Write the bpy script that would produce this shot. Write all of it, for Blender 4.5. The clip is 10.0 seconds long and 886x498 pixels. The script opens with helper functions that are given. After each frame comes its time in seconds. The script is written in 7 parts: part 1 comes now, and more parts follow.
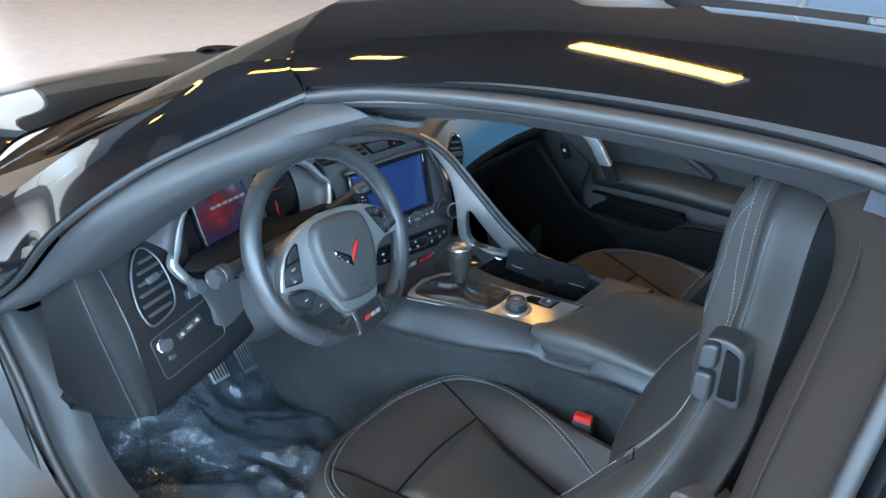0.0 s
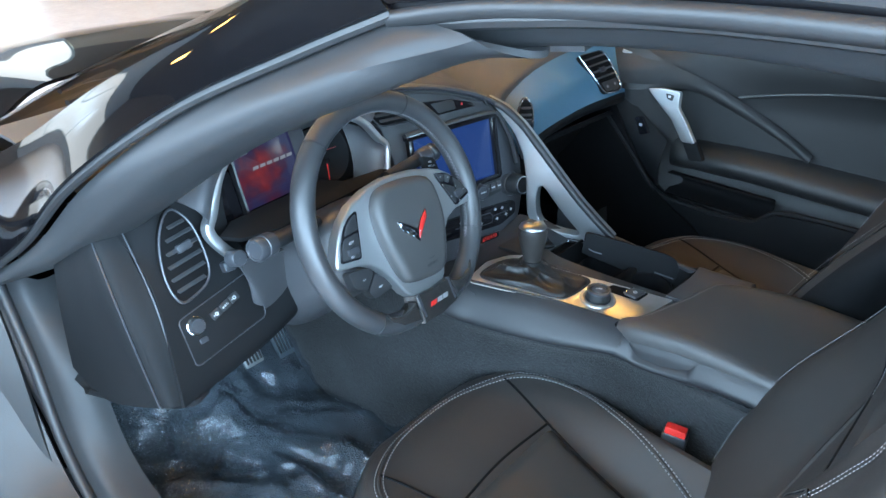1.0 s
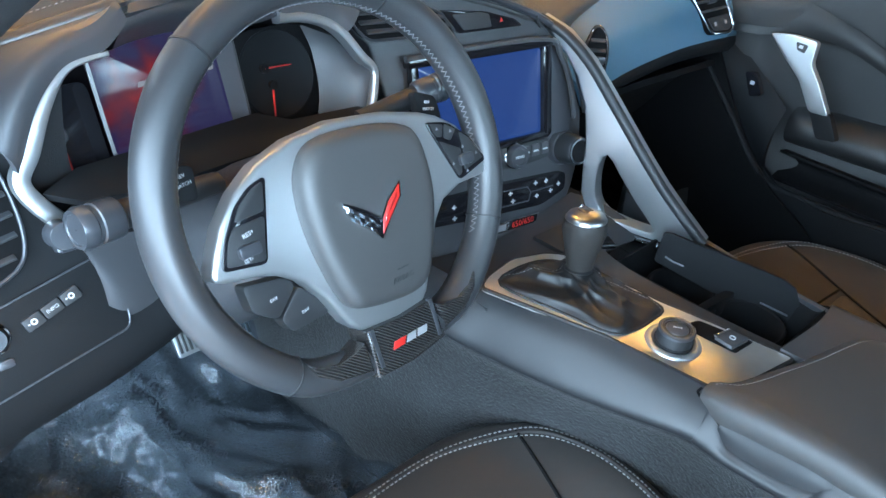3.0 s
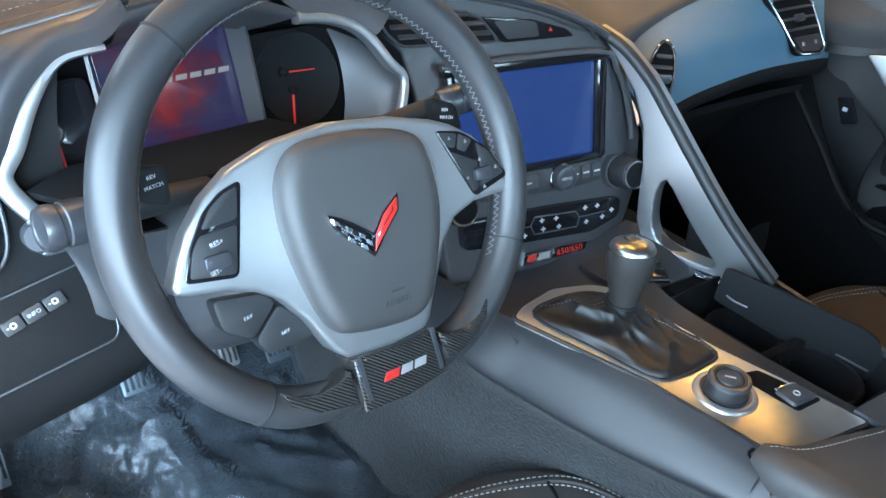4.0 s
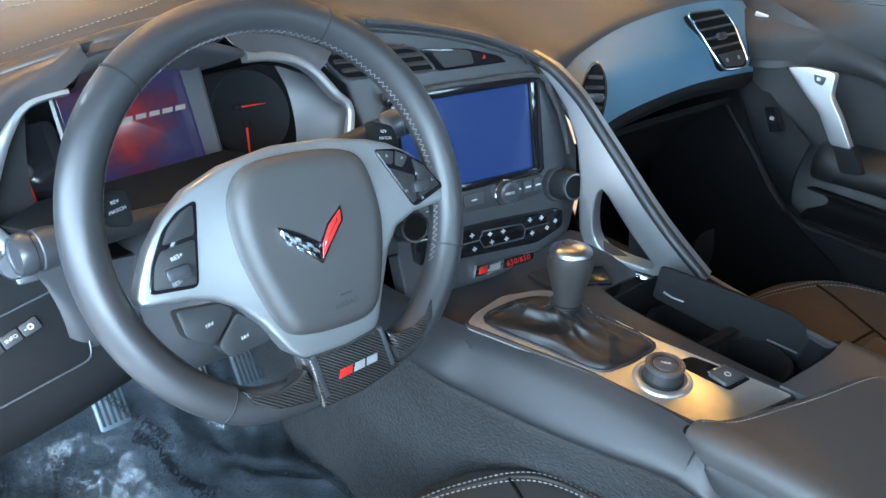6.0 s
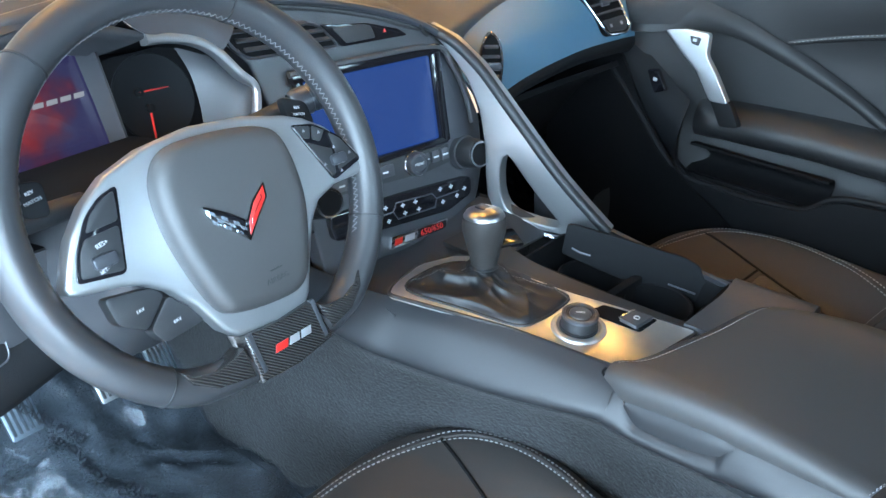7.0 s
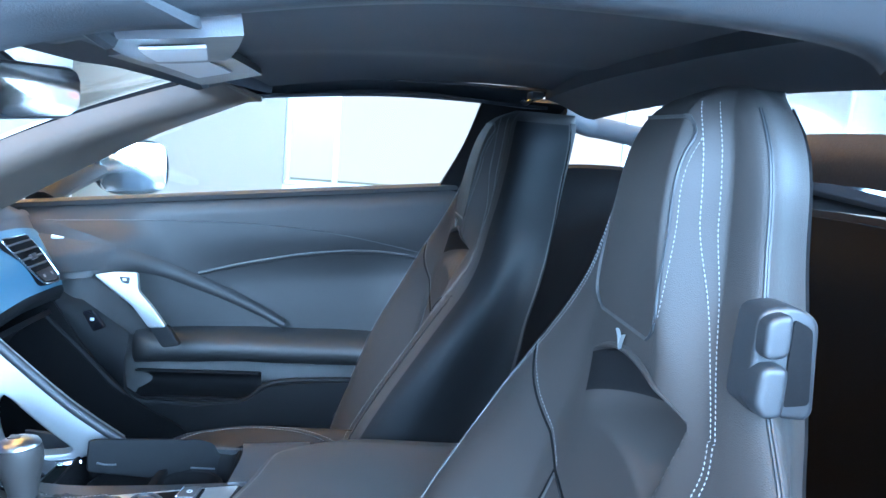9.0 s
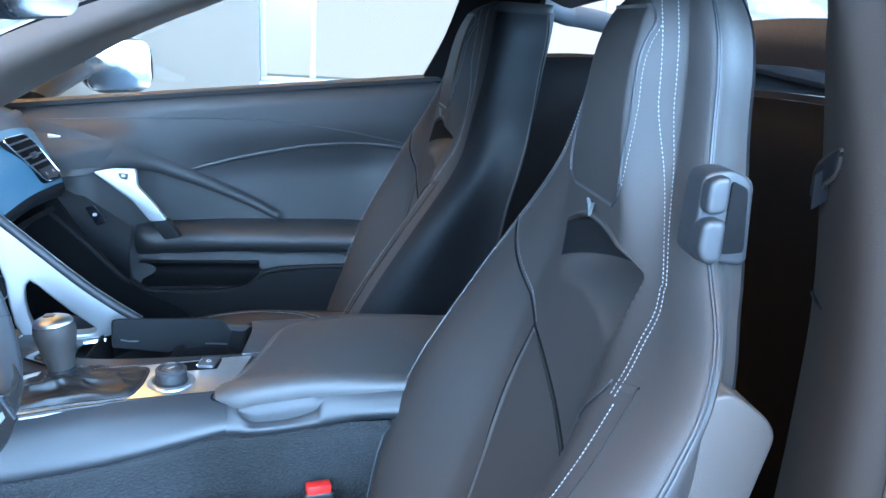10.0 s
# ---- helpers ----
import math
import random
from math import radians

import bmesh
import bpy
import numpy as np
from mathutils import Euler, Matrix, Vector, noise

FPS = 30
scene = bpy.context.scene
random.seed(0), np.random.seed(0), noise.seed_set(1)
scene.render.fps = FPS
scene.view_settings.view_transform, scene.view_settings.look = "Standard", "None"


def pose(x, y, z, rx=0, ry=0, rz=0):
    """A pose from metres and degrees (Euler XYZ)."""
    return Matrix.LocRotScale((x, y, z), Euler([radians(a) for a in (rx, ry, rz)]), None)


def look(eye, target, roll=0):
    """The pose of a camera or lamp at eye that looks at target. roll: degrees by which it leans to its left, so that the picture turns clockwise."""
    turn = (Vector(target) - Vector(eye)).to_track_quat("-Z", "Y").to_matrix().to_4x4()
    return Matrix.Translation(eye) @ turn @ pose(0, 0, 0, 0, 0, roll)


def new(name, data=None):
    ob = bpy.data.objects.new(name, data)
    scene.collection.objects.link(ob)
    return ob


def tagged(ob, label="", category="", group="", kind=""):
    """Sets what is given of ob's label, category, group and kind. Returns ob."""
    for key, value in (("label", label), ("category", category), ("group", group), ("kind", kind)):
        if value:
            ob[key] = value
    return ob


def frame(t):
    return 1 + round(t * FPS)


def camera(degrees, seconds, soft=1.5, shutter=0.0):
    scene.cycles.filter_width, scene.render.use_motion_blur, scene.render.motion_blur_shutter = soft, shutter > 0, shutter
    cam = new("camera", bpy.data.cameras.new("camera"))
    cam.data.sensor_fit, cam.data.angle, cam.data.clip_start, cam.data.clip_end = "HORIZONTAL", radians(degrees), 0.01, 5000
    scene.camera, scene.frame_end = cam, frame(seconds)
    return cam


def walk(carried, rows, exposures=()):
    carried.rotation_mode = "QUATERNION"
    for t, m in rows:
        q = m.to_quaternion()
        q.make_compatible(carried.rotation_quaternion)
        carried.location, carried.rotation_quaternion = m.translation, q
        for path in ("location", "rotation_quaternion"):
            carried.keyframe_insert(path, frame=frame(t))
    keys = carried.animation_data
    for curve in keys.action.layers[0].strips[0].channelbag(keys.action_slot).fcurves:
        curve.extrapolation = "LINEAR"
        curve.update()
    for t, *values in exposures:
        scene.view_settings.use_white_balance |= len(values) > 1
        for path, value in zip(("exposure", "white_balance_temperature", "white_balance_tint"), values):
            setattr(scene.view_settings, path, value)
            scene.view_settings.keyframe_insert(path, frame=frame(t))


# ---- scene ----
cam = camera(61.0, 10.0)
PATH = [
    (0, (-1.094, -0.762, 1.413), (0.293, 0.318, 0.46), 0.4),
    (0.5, (-1.062, -0.678, 1.363), (0.276, 0.451, 0.396), 0.9),
    (0.6, (-1.062, -0.653, 1.36), (0.28, 0.459, 0.378), 1.1),
    (1, (-1.016, -0.604, 1.31), (0.314, 0.515, 0.32), 1.6),
    (1.5, (-0.971, -0.549, 1.278), (0.367, 0.55, 0.277), 2.2),
    (2, (-0.887, -0.477, 1.225), (0.449, 0.607, 0.205), 3.0),
    (2.2, (-0.83, -0.451, 1.204), (0.484, 0.635, 0.159), 3.8),
    (3.3, (-0.649, -0.379, 1.127), (0.486, 0.815, -0.008), 5.8),
    (3.5, (-0.631, -0.378, 1.117), (0.473, 0.852, -0.009), 5.5),
    (4, (-0.597, -0.387, 1.11), (0.429, 0.948, 0.03), 4.1),
    (4.5, (-0.588, -0.405, 1.116), (0.408, 0.999, 0.098), 3.3),
    (5, (-0.598, -0.423, 1.124), (0.42, 0.995, 0.148), 2.5),
    (5.5, (-0.607, -0.446, 1.119), (0.448, 0.949, 0.149), 2.0),
    (7, (-0.642, -0.454, 1.119), (0.638, 0.683, 0.086), 1.6),
    (7.5, (-0.703, -0.432, 1.12), (0.772, 0.528, 0.17), 2.2),
    (7.9, (-0.809, -0.39, 1.116), (0.919, 0.33, 0.412), 1.8),
    (8, (-0.833, -0.384, 1.12), (0.946, 0.26, 0.47), 2.1),
    (8.3, (-0.874, -0.367, 1.113), (1.024, 0.019, 0.611), 2.9),
    (8.5, (-0.884, -0.365, 1.1), (1.066, -0.169, 0.701), 4.1),
    (8.6, (-0.893, -0.364, 1.106), (1.07, -0.261, 0.733), 4.5),
    (9, (-0.909, -0.357, 1.099), (1.056, -0.59, 0.805), 4.7),
    (9.5, (-0.944, -0.338, 1.099), (0.96, -0.808, 0.706), 4.1),
    (10, (-0.992, -0.338, 1.099), (0.906, -0.631, 0.54), 3.7),
]
walk(cam, [(t, look(eye, target, roll)) for t, eye, target, roll in PATH],
     [(0, 0.50, 5500, 3), (1.5, 0.72, 5600, 3), (4.0, 0.92, 5800, 5), (7.5, 1.18, 5800, 5), (9.0, 1.80, 4700, 4), (9.5, 1.85, 4700, 4), (10, 1.52, 4750, 5)])

# ---- world and light ----
world = bpy.data.worlds.new("world")
scene.world = world
world.use_nodes = True
wn = world.node_tree.nodes
sky = wn.new("ShaderNodeTexSky")
sky.sky_type = 'NISHITA'
sky.sun_disc = False
sky.sun_elevation, sky.sun_rotation = radians(35), radians(200)
wn["Background"].inputs["Strength"].default_value = 0.12
world.node_tree.links.new(sky.outputs[0], wn["Background"].inputs["Color"])


def area_lamp(name, m, sx, sy, watts, colour):
    d = bpy.data.lights.new(name, 'AREA')
    d.shape, d.size, d.size_y, d.energy, d.color = 'RECTANGLE', sx, sy, watts, colour
    ob = new(name, d)
    ob.matrix_basis = m
    return ob


# daylight in the tall windows behind the driver's door and behind the car
area_lamp("daylight_side", look((-3.55, -0.5, 2.3), (0, -0.1, 1.2)), 7.5, 2.6, 580, (0.70, 0.86, 1.0))
area_lamp("daylight_rear", look((-1.0, -6.2, 2.4), (0, 0, 1.2)), 7.0, 2.6, 1300, (0.66, 0.84, 1.0))
# added cool fill lamp, unseen, to brighten the floor ahead of the car
area_lamp("floor_fill", look((-3.55, 3.9, 2.5), (1.5, 5.6, 0.0)), 2.4, 1.8, 460, (0.78, 0.89, 1.0))
# daylight in the window past the passenger's door
area_lamp("daylight_far", look((5.25, -3.0, 1.4), (0, -0.6, 1.0)), 5.0, 1.2, 60, (0.95, 0.98, 1.0))


# ---- materials ----
def material(name, base, rough=0.5, metal=0.0, bump=0.0, scale=60.0, var=0.12, kind="noise", coat=0.0, spec=0.6, sheen=0.0):
    m = bpy.data.materials.new(name)
    m.use_nodes = True
    t = m.node_tree
    n, l = t.nodes, t.links
    b = n["Principled BSDF"]
    b.inputs["Metallic"].default_value = metal
    b.inputs["Specular IOR Level"].default_value = spec
    b.inputs["Coat Weight"].default_value = coat
    b.inputs["Coat Roughness"].default_value = 0.03
    b.inputs["Sheen Weight"].default_value = sheen
    co = n.new("ShaderNodeTexCoord")
    big = n.new("ShaderNodeTexNoise")
    big.inputs["Scale"].default_value, big.inputs["Detail"].default_value = 7.0, 4.0
    l.new(co.outputs["Object"], big.inputs["Vector"])
    small = n.new("ShaderNodeTexNoise")
    small.inputs["Scale"].default_value, small.inputs["Detail"].default_value = scale, 3.0
    l.new(co.outputs["Object"], small.inputs["Vector"])
    add = n.new("ShaderNodeMath")
    add.operation = 'ADD'
    l.new(big.outputs["Fac"], add.inputs[0])
    l.new(small.outputs["Fac"], add.inputs[1])
    ramp = n.new("ShaderNodeMapRange")
    ramp.inputs["From Min"].default_value, ramp.inputs["From Max"].default_value = 0.6, 1.4
    ramp.inputs["To Min"].default_value, ramp.inputs["To Max"].default_value = 1 - var, 1 + var
    l.new(add.outputs[0], ramp.inputs["Value"])
    mul = n.new("ShaderNodeVectorMath")
    mul.operation = 'SCALE'
    mul.inputs[0].default_value = base
    l.new(ramp.outputs[0], mul.inputs["Scale"])
    l.new(mul.outputs[0], b.inputs["Base Color"])
    rr = n.new("ShaderNodeMapRange")
    rr.inputs["From Min"].default_value, rr.inputs["From Max"].default_value = 0.6, 1.4
    rr.inputs["To Min"].default_value, rr.inputs["To Max"].default_value = max(0.02, rough * 0.88), min(1, rough * 1.12)
    l.new(add.outputs[0], rr.inputs["Value"])
    l.new(rr.outputs[0], b.inputs["Roughness"])
    if bump:
        if kind == "cells":
            tex = n.new("ShaderNodeTexVoronoi")
            tex.feature = 'DISTANCE_TO_EDGE'
            tex.inputs["Scale"].default_value = scale
            out = tex.outputs["Distance"]
            l.new(co.outputs["Object"], tex.inputs["Vector"])
        else:
            out = small.outputs["Fac"]
        bp = n.new("ShaderNodeBump")
        bp.inputs["Strength"].default_value, bp.inputs["Distance"].default_value = bump, 0.001
        l.new(out, bp.inputs["Height"])
        l.new(bp.outputs[0], b.inputs["Normal"])
    return m


def brushed(name, base, rough, along):
    """Metal with fine lines along one axis."""
    m = material(name, base, rough, 1.0, 0.0, 90, 0.06)
    n, l = m.node_tree.nodes, m.node_tree.links
    co, mp, nz, bp = (n.new("ShaderNodeTexCoord"), n.new("ShaderNodeMapping"), n.new("ShaderNodeTexNoise"), n.new("ShaderNodeBump"))
    s = [900.0, 900.0, 900.0]
    s[along] = 12.0
    mp.inputs["Scale"].default_value = s
    nz.inputs["Scale"].default_value = 1.0
    bp.inputs["Strength"].default_value, bp.inputs["Distance"].default_value = 0.12, 0.0004
    l.new(co.outputs["Object"], mp.inputs["Vector"])
    l.new(mp.outputs[0], nz.inputs["Vector"])
    l.new(nz.outputs["Fac"], bp.inputs["Height"])
    l.new(bp.outputs[0], n["Principled BSDF"].inputs["Normal"])
    return m


def carbon(name):
    m = material(name, (0.03, 0.03, 0.032), 0.22, 0.3, 0, 200, 0.1, coat=0.7)
    n, l = m.node_tree.nodes, m.node_tree.links
    co, wv, mx = n.new("ShaderNodeTexCoord"), n.new("ShaderNodeTexWave"), n.new("ShaderNodeMix")
    wv.bands_direction = 'DIAGONAL'
    wv.inputs["Scale"].default_value, wv.inputs["Distortion"].default_value = 170.0, 0.6
    mx.data_type = 'RGBA'
    mx.inputs["A"].default_value, mx.inputs["B"].default_value = (0.012, 0.012, 0.013, 1), (0.055, 0.052, 0.050, 1)
    l.new(co.outputs["Object"], wv.inputs["Vector"])
    l.new(wv.outputs["Fac"], mx.inputs["Factor"])
    l.new(mx.outputs["Result"], n["Principled BSDF"].inputs["Base Color"])
    return m


def glowing(name, colour, strength):
    m = material(name, (0.01, 0.01, 0.012), 0.15, 0, 0, 60, 0.05)
    b = m.node_tree.nodes["Principled BSDF"]
    b.inputs["Emission Color"].default_value, b.inputs["Emission Strength"].default_value = (*colour, 1), strength
    return m


def glassy(name, tint, rough=0.0, haze=0.0):
    """Thin clear pane: mostly see-through with a sharp gloss."""
    m = bpy.data.materials.new(name)
    m.use_nodes = True
    n, l = m.node_tree.nodes, m.node_tree.links
    n.remove(n["Principled BSDF"])
    tr, gl, mx, lw, fr = n.new("ShaderNodeBsdfTransparent"), n.new("ShaderNodeBsdfGlossy"), n.new("ShaderNodeMixShader"), n.new("ShaderNodeLayerWeight"), n.new("ShaderNodeMath")
    tr.inputs["Color"].default_value = (*tint, 1)
    gl.inputs["Roughness"].default_value = rough
    pw = n.new("ShaderNodeMath")
    pw.operation, pw.inputs[1].default_value = 'POWER', 3.5
    fr.operation, fr.inputs[1].default_value, fr.inputs[2].default_value = 'MULTIPLY_ADD', 0.95, 0.045
    l.new(lw.outputs["Facing"], pw.inputs[0])
    l.new(pw.outputs[0], fr.inputs[0])
    if haze:
        ad = n.new("ShaderNodeMath")
        ad.operation = 'ADD'
        ad.inputs[1].default_value = haze
        l.new(fr.outputs[0], ad.inputs[0])
        l.new(ad.outputs[0], mx.inputs[0])
    else:
        l.new(fr.outputs[0], mx.inputs[0])
    l.new(tr.outputs[0], mx.inputs[1])
    l.new(gl.outputs[0], mx.inputs[2])
    l.new(mx.outputs[0], n["Material Output"].inputs["Surface"])
    return m


LEATHER = material("black_leather", (0.030, 0.0275, 0.026), 0.56, 0, 0.25, 700, 0.12, "cells", spec=0.29)
LEATHER_SOFT = material("grained_leather", (0.044, 0.043, 0.043), 0.50, 0, 0.16, 1000, 0.14, "cells")
INSERT = material("suede_insert", (0.032, 0.030, 0.028), 0.5, 0, 0.3, 900, 0.15, "cells")
WHEEL_LEATHER = material("wheel_leather", (0.034, 0.035, 0.038), 0.38, 0, 0.12, 1100, 0.1, "cells")
BOOT = material("boot_leather", (0.0065, 0.0070, 0.0080), 0.50, 0, 0.2, 700, 0.15)
PLASTIC = material("charcoal_plastic", (0.040, 0.041, 0.045), 0.38, 0, 0.18, 1100, 0.08)
PLASTIC_DARK = material("dark_plastic", (0.015, 0.016, 0.018), 0.52, 0, 0.15, 1000, 0.1)
SATIN = material("satin_dark_trim", (0.055, 0.058, 0.066), 0.32, 0.35, 0.03, 1200, 0.06)
BLACK_GLOSS = material("piano_black", (0.008, 0.008, 0.010), 0.10, 0, 0, 80, 0.1)
# near black for openings and seams; also stands in for deep shade
VOID = material("matt_black_and_shade", (0.0035, 0.0035, 0.004), 0.8, 0, 0.1, 500, 0.2, spec=0.15)
SILVER = material("satin_silver", (0.44, 0.455, 0.465), 0.36, 0.85, 0.03, 1500, 0.04)
CAP_METAL = material("worn_cap_metal", (0.42, 0.42, 0.42), 0.32, 1.0, 0, 400, 0.05)
CHROME = material("chrome", (0.75, 0.77, 0.80), 0.12, 1.0, 0, 60, 0.03)
PLATE = brushed("brushed_aluminium", (0.80, 0.79, 0.78), 0.36, 1)
CARBON = carbon("carbon_fibre")
PAINT = material("gloss_black_paint", (0.004, 0.004, 0.005), 0.035, 0, 0, 120, 0.2, spec=0.75)
RUBBER = material("black_rubber", (0.014, 0.014, 0.015), 0.5, 0, 0.2, 600, 0.15)
SEAL = material("grey_trim_vinyl", (0.024, 0.025, 0.027), 0.55, 0, 0.2, 900, 0.1, spec=0.42)
CARPET = material("grey_carpet", (0.0135, 0.0145, 0.0160), 0.95, 0, 1.0, 260, 1.6, sheen=0.05)
CARPET.node_tree.nodes["Bump"].inputs["Distance"].default_value = 0.004
LINER = material("headliner_fabric", (0.019, 0.022, 0.028), 0.9, 0, 0.3, 800, 0.15, sheen=0.06)
STITCH = material("pale_thread", (0.22, 0.22, 0.222), 0.7, 0, 0.2, 900, 0.15)
WHITE = material("white_print", (0.46, 0.47, 0.48), 0.5, 0, 0, 200, 0.05)
GREY = material("grey_print", (0.22, 0.22, 0.23), 0.5, 0, 0, 200, 0.05)
RED = material("red_plastic", (0.52, 0.02, 0.015), 0.35, 0, 0.1, 600, 0.1)
INK = material("black_ink", (0.012, 0.012, 0.016), 0.35, 0, 0, 300, 0.2)
BLUE_SCREEN = glowing("blue_screen", (0.020, 0.060, 0.26), 0.42)


def splash_screen(name):
    """A dark navy display with a soft glowing red burst in it."""
    m = glowing(name, (0.012, 0.010, 0.035), 0.45)
    n, l = m.node_tree.nodes, m.node_tree.links
    co, nz, dist, ramp, mx = (n.new("ShaderNodeTexCoord"), n.new("ShaderNodeTexNoise"), n.new("ShaderNodeVectorMath"), n.new("ShaderNodeValToRGB"), n.new("ShaderNodeMath"))
    dist.operation = 'DISTANCE'
    dist.inputs[1].default_value = SPLASH_AT
    nz.inputs["Scale"].default_value, nz.inputs["Detail"].default_value = 38.0, 2.0
    mx.operation = 'MULTIPLY_ADD'
    mx.inputs[1].default_value, mx.inputs[2].default_value = 0.085, -0.0425
    ad = n.new("ShaderNodeMath")
    ad.operation = 'ADD'
    l.new(co.outputs["Object"], nz.inputs["Vector"])
    l.new(co.outputs["Object"], dist.inputs[0])
    l.new(nz.outputs["Fac"], mx.inputs[0])
    l.new(dist.outputs["Value"], ad.inputs[0])
    l.new(mx.outputs[0], ad.inputs[1])
    e = ramp.color_ramp.elements
    e[0].position, e[0].color = 0.006, (0.15, 0.008, 0.006, 1)
    e[1].position, e[1].color = 0.056, (0.012, 0.010, 0.035, 1)
    k = e.new(0.022)
    k.color = (0.075, 0.003, 0.006, 1)
    k = e.new(0.040)
    k.color = (0.024, 0.005, 0.018, 1)
    l.new(ad.outputs[0], ramp.inputs["Fac"])
    b = n["Principled BSDF"]
    l.new(ramp.outputs["Color"], b.inputs["Emission Color"])
    b.inputs["Emission Strength"].default_value = 1.0
    return m


SPLASH_AT = (-0.428, 0.222, 0.868)
SPLASH = splash_screen("splash_display")
WHITE_GLOW = glowing("white_display", (0.85, 0.85, 0.88), 0.17)
GLASS = glassy("clear_glass", (0.93, 0.95, 0.94))


def film_material(name):
    """Thin crinkled plastic: mostly see-through, with a milky sheen and sharp glints."""
    m = material(name, (0.082, 0.100, 0.122), 0.27, 0, 1.0, 30, 0.5, "cells", spec=0.6)
    m.node_tree.nodes["Bump"].inputs["Distance"].default_value = 0.005
    n, l = m.node_tree.nodes, m.node_tree.links
    tr, mx = n.new("ShaderNodeBsdfTransparent"), n.new("ShaderNodeMixShader")
    tr.inputs["Color"].default_value = (0.86, 0.92, 0.97, 1)
    mx.inputs[0].default_value = 0.42
    l.new(tr.outputs[0], mx.inputs[1])
    l.new(n["Principled BSDF"].outputs[0], mx.inputs[2])
    l.new(mx.outputs[0], n["Material Output"].inputs["Surface"])
    return m


CONSOLE = material("console_plastic", (0.019, 0.020, 0.0225), 0.42, 0, 0.18, 1100, 0.1, spec=0.48)
BLACK_TRIM = material("black_trim_plastic", (0.0085, 0.009, 0.0100), 0.6, 0, 0.2, 900, 0.12, spec=0.12)
HOOD = material("smooth_hood_skin", (0.052, 0.054, 0.060), 0.40, 0, 0.05, 1400, 0.06)
DOOR = material("door_leather", (0.0145, 0.0145, 0.015), 0.55, 0, 0.3, 560, 0.14, "cells")
FILM = film_material("plastic_film")
WARM_TRIM = material("warm_grey_trim", (0.060, 0.052, 0.046), 0.5, 0, 0.2, 900, 0.1, spec=0.4)
# rear pillar vinyl, its brown tint standing for warm light on it
PILLAR_TRIM = material("warm_lit_grey_vinyl", (0.023, 0.0185, 0.0155), 0.75, 0, 0.2, 900, 0.1, spec=0.06)


# ---- shapes ----
def V(*a):
    return Vector(a)


def fr(o, x, y):
    """A frame with its origin, its x axis and about its y axis."""
    x, y = Vector(x).normalized(), Vector(y)
    y = (y - x * x.dot(y)).normalized()
    z = x.cross(y)
    return Matrix(((x.x, y.x, z.x, o[0]), (x.y, y.y, z.y, o[1]), (x.z, y.z, z.z, o[2]), (0, 0, 0, 1)))


def smooth(a, b, x):
    k = min(1.0, max(0.0, (x - a) / (b - a)))
    return k * k * (3 - 2 * k)


def interp(table, x):
    xs = [p[0] for p in table]
    return float(np.interp(x, xs, [p[1] for p in table]))


def ease(table, x):
    """Smooth interpolation through (x, value) pairs."""
    n = len(table)
    if x <= table[0][0]:
        return table[0][1]
    if x >= table[-1][0]:
        return table[-1][1]
    i = max(k for k in range(n - 1) if table[k][0] <= x)
    (x0, a), (x1, b) = table[i], table[i + 1]
    t, h = (x - x0) / (x1 - x0), x1 - x0
    ma = (b - table[i - 1][1]) / (x1 - table[i - 1][0]) if i else (b - a) / h
    mb = (table[i + 2][1] - a) / (table[i + 2][0] - x0) if i + 2 < n else (b - a) / h
    return (2 * t**3 - 3 * t**2 + 1) * a + (t**3 - 2 * t**2 + t) * h * ma + (-2 * t**3 + 3 * t**2) * b + (t**3 - t**2) * h * mb


def curve(pts, n=8, closed=False):
    """A smooth line through the points, n steps from one to the next."""
    p = [Vector(q) for q in pts]
    m, out = len(p), []
    for i in range(m if closed else m - 1):
        g = (lambda k: p[k % m]) if closed else (lambda k: p[min(max(k, 0), m - 1)])
        a, b, c, d = g(i - 1), g(i), g(i + 1), g(i + 2)
        for j in range(n):
            t = j / n
            out.append(0.5 * (2 * b + (c - a) * t + (2 * a - 5 * b + 4 * c - d) * t * t + (3 * b - a - 3 * c + d) * t**3))
    if not closed:
        out.append(p[-1].copy())
    return out


def part(name, bm, mat, parent=None, label="", angle=40):
    bmesh.ops.recalc_face_normals(bm, faces=bm.faces)
    me = bpy.data.meshes.new(name)
    bm.to_mesh(me)
    bm.free()
    me.materials.append(mat)
    me.polygons.foreach_set("use_smooth", [True] * len(me.polygons))
    me.set_sharp_from_angle(angle=radians(angle))
    ob = new(name, me)
    if parent:
        ob.parent = parent
        # a part's mesh is in world coordinates: undo its thing's place
        ob.matrix_parent_inverse = parent.matrix_basis.inverted() if parent.parent is None else Matrix()
    if label:
        ob["label"] = label
    return ob


def thing(name, label, category, at=(0, 0, 0), group="", kind=""):
    ob = new(name)
    ob.empty_display_size = 0.05
    ob.location = at
    return tagged(ob, label, category, group, kind)


def loft(rings, closed=True, caps=True):
    """A skin over rings of equally many points."""
    bm = bmesh.new()
    vs = [[bm.verts.new(p) for p in r] for r in rings]
    n = len(rings[0])
    for a, b in zip(vs, vs[1:]):
        for i in range(n if closed else n - 1):
            j = (i + 1) % n
            bm.faces.new((a[i], a[j], b[j], b[i]))
    if caps and closed:
        bm.faces.new(vs[0])
        bm.faces.new(vs[-1])
    return bm


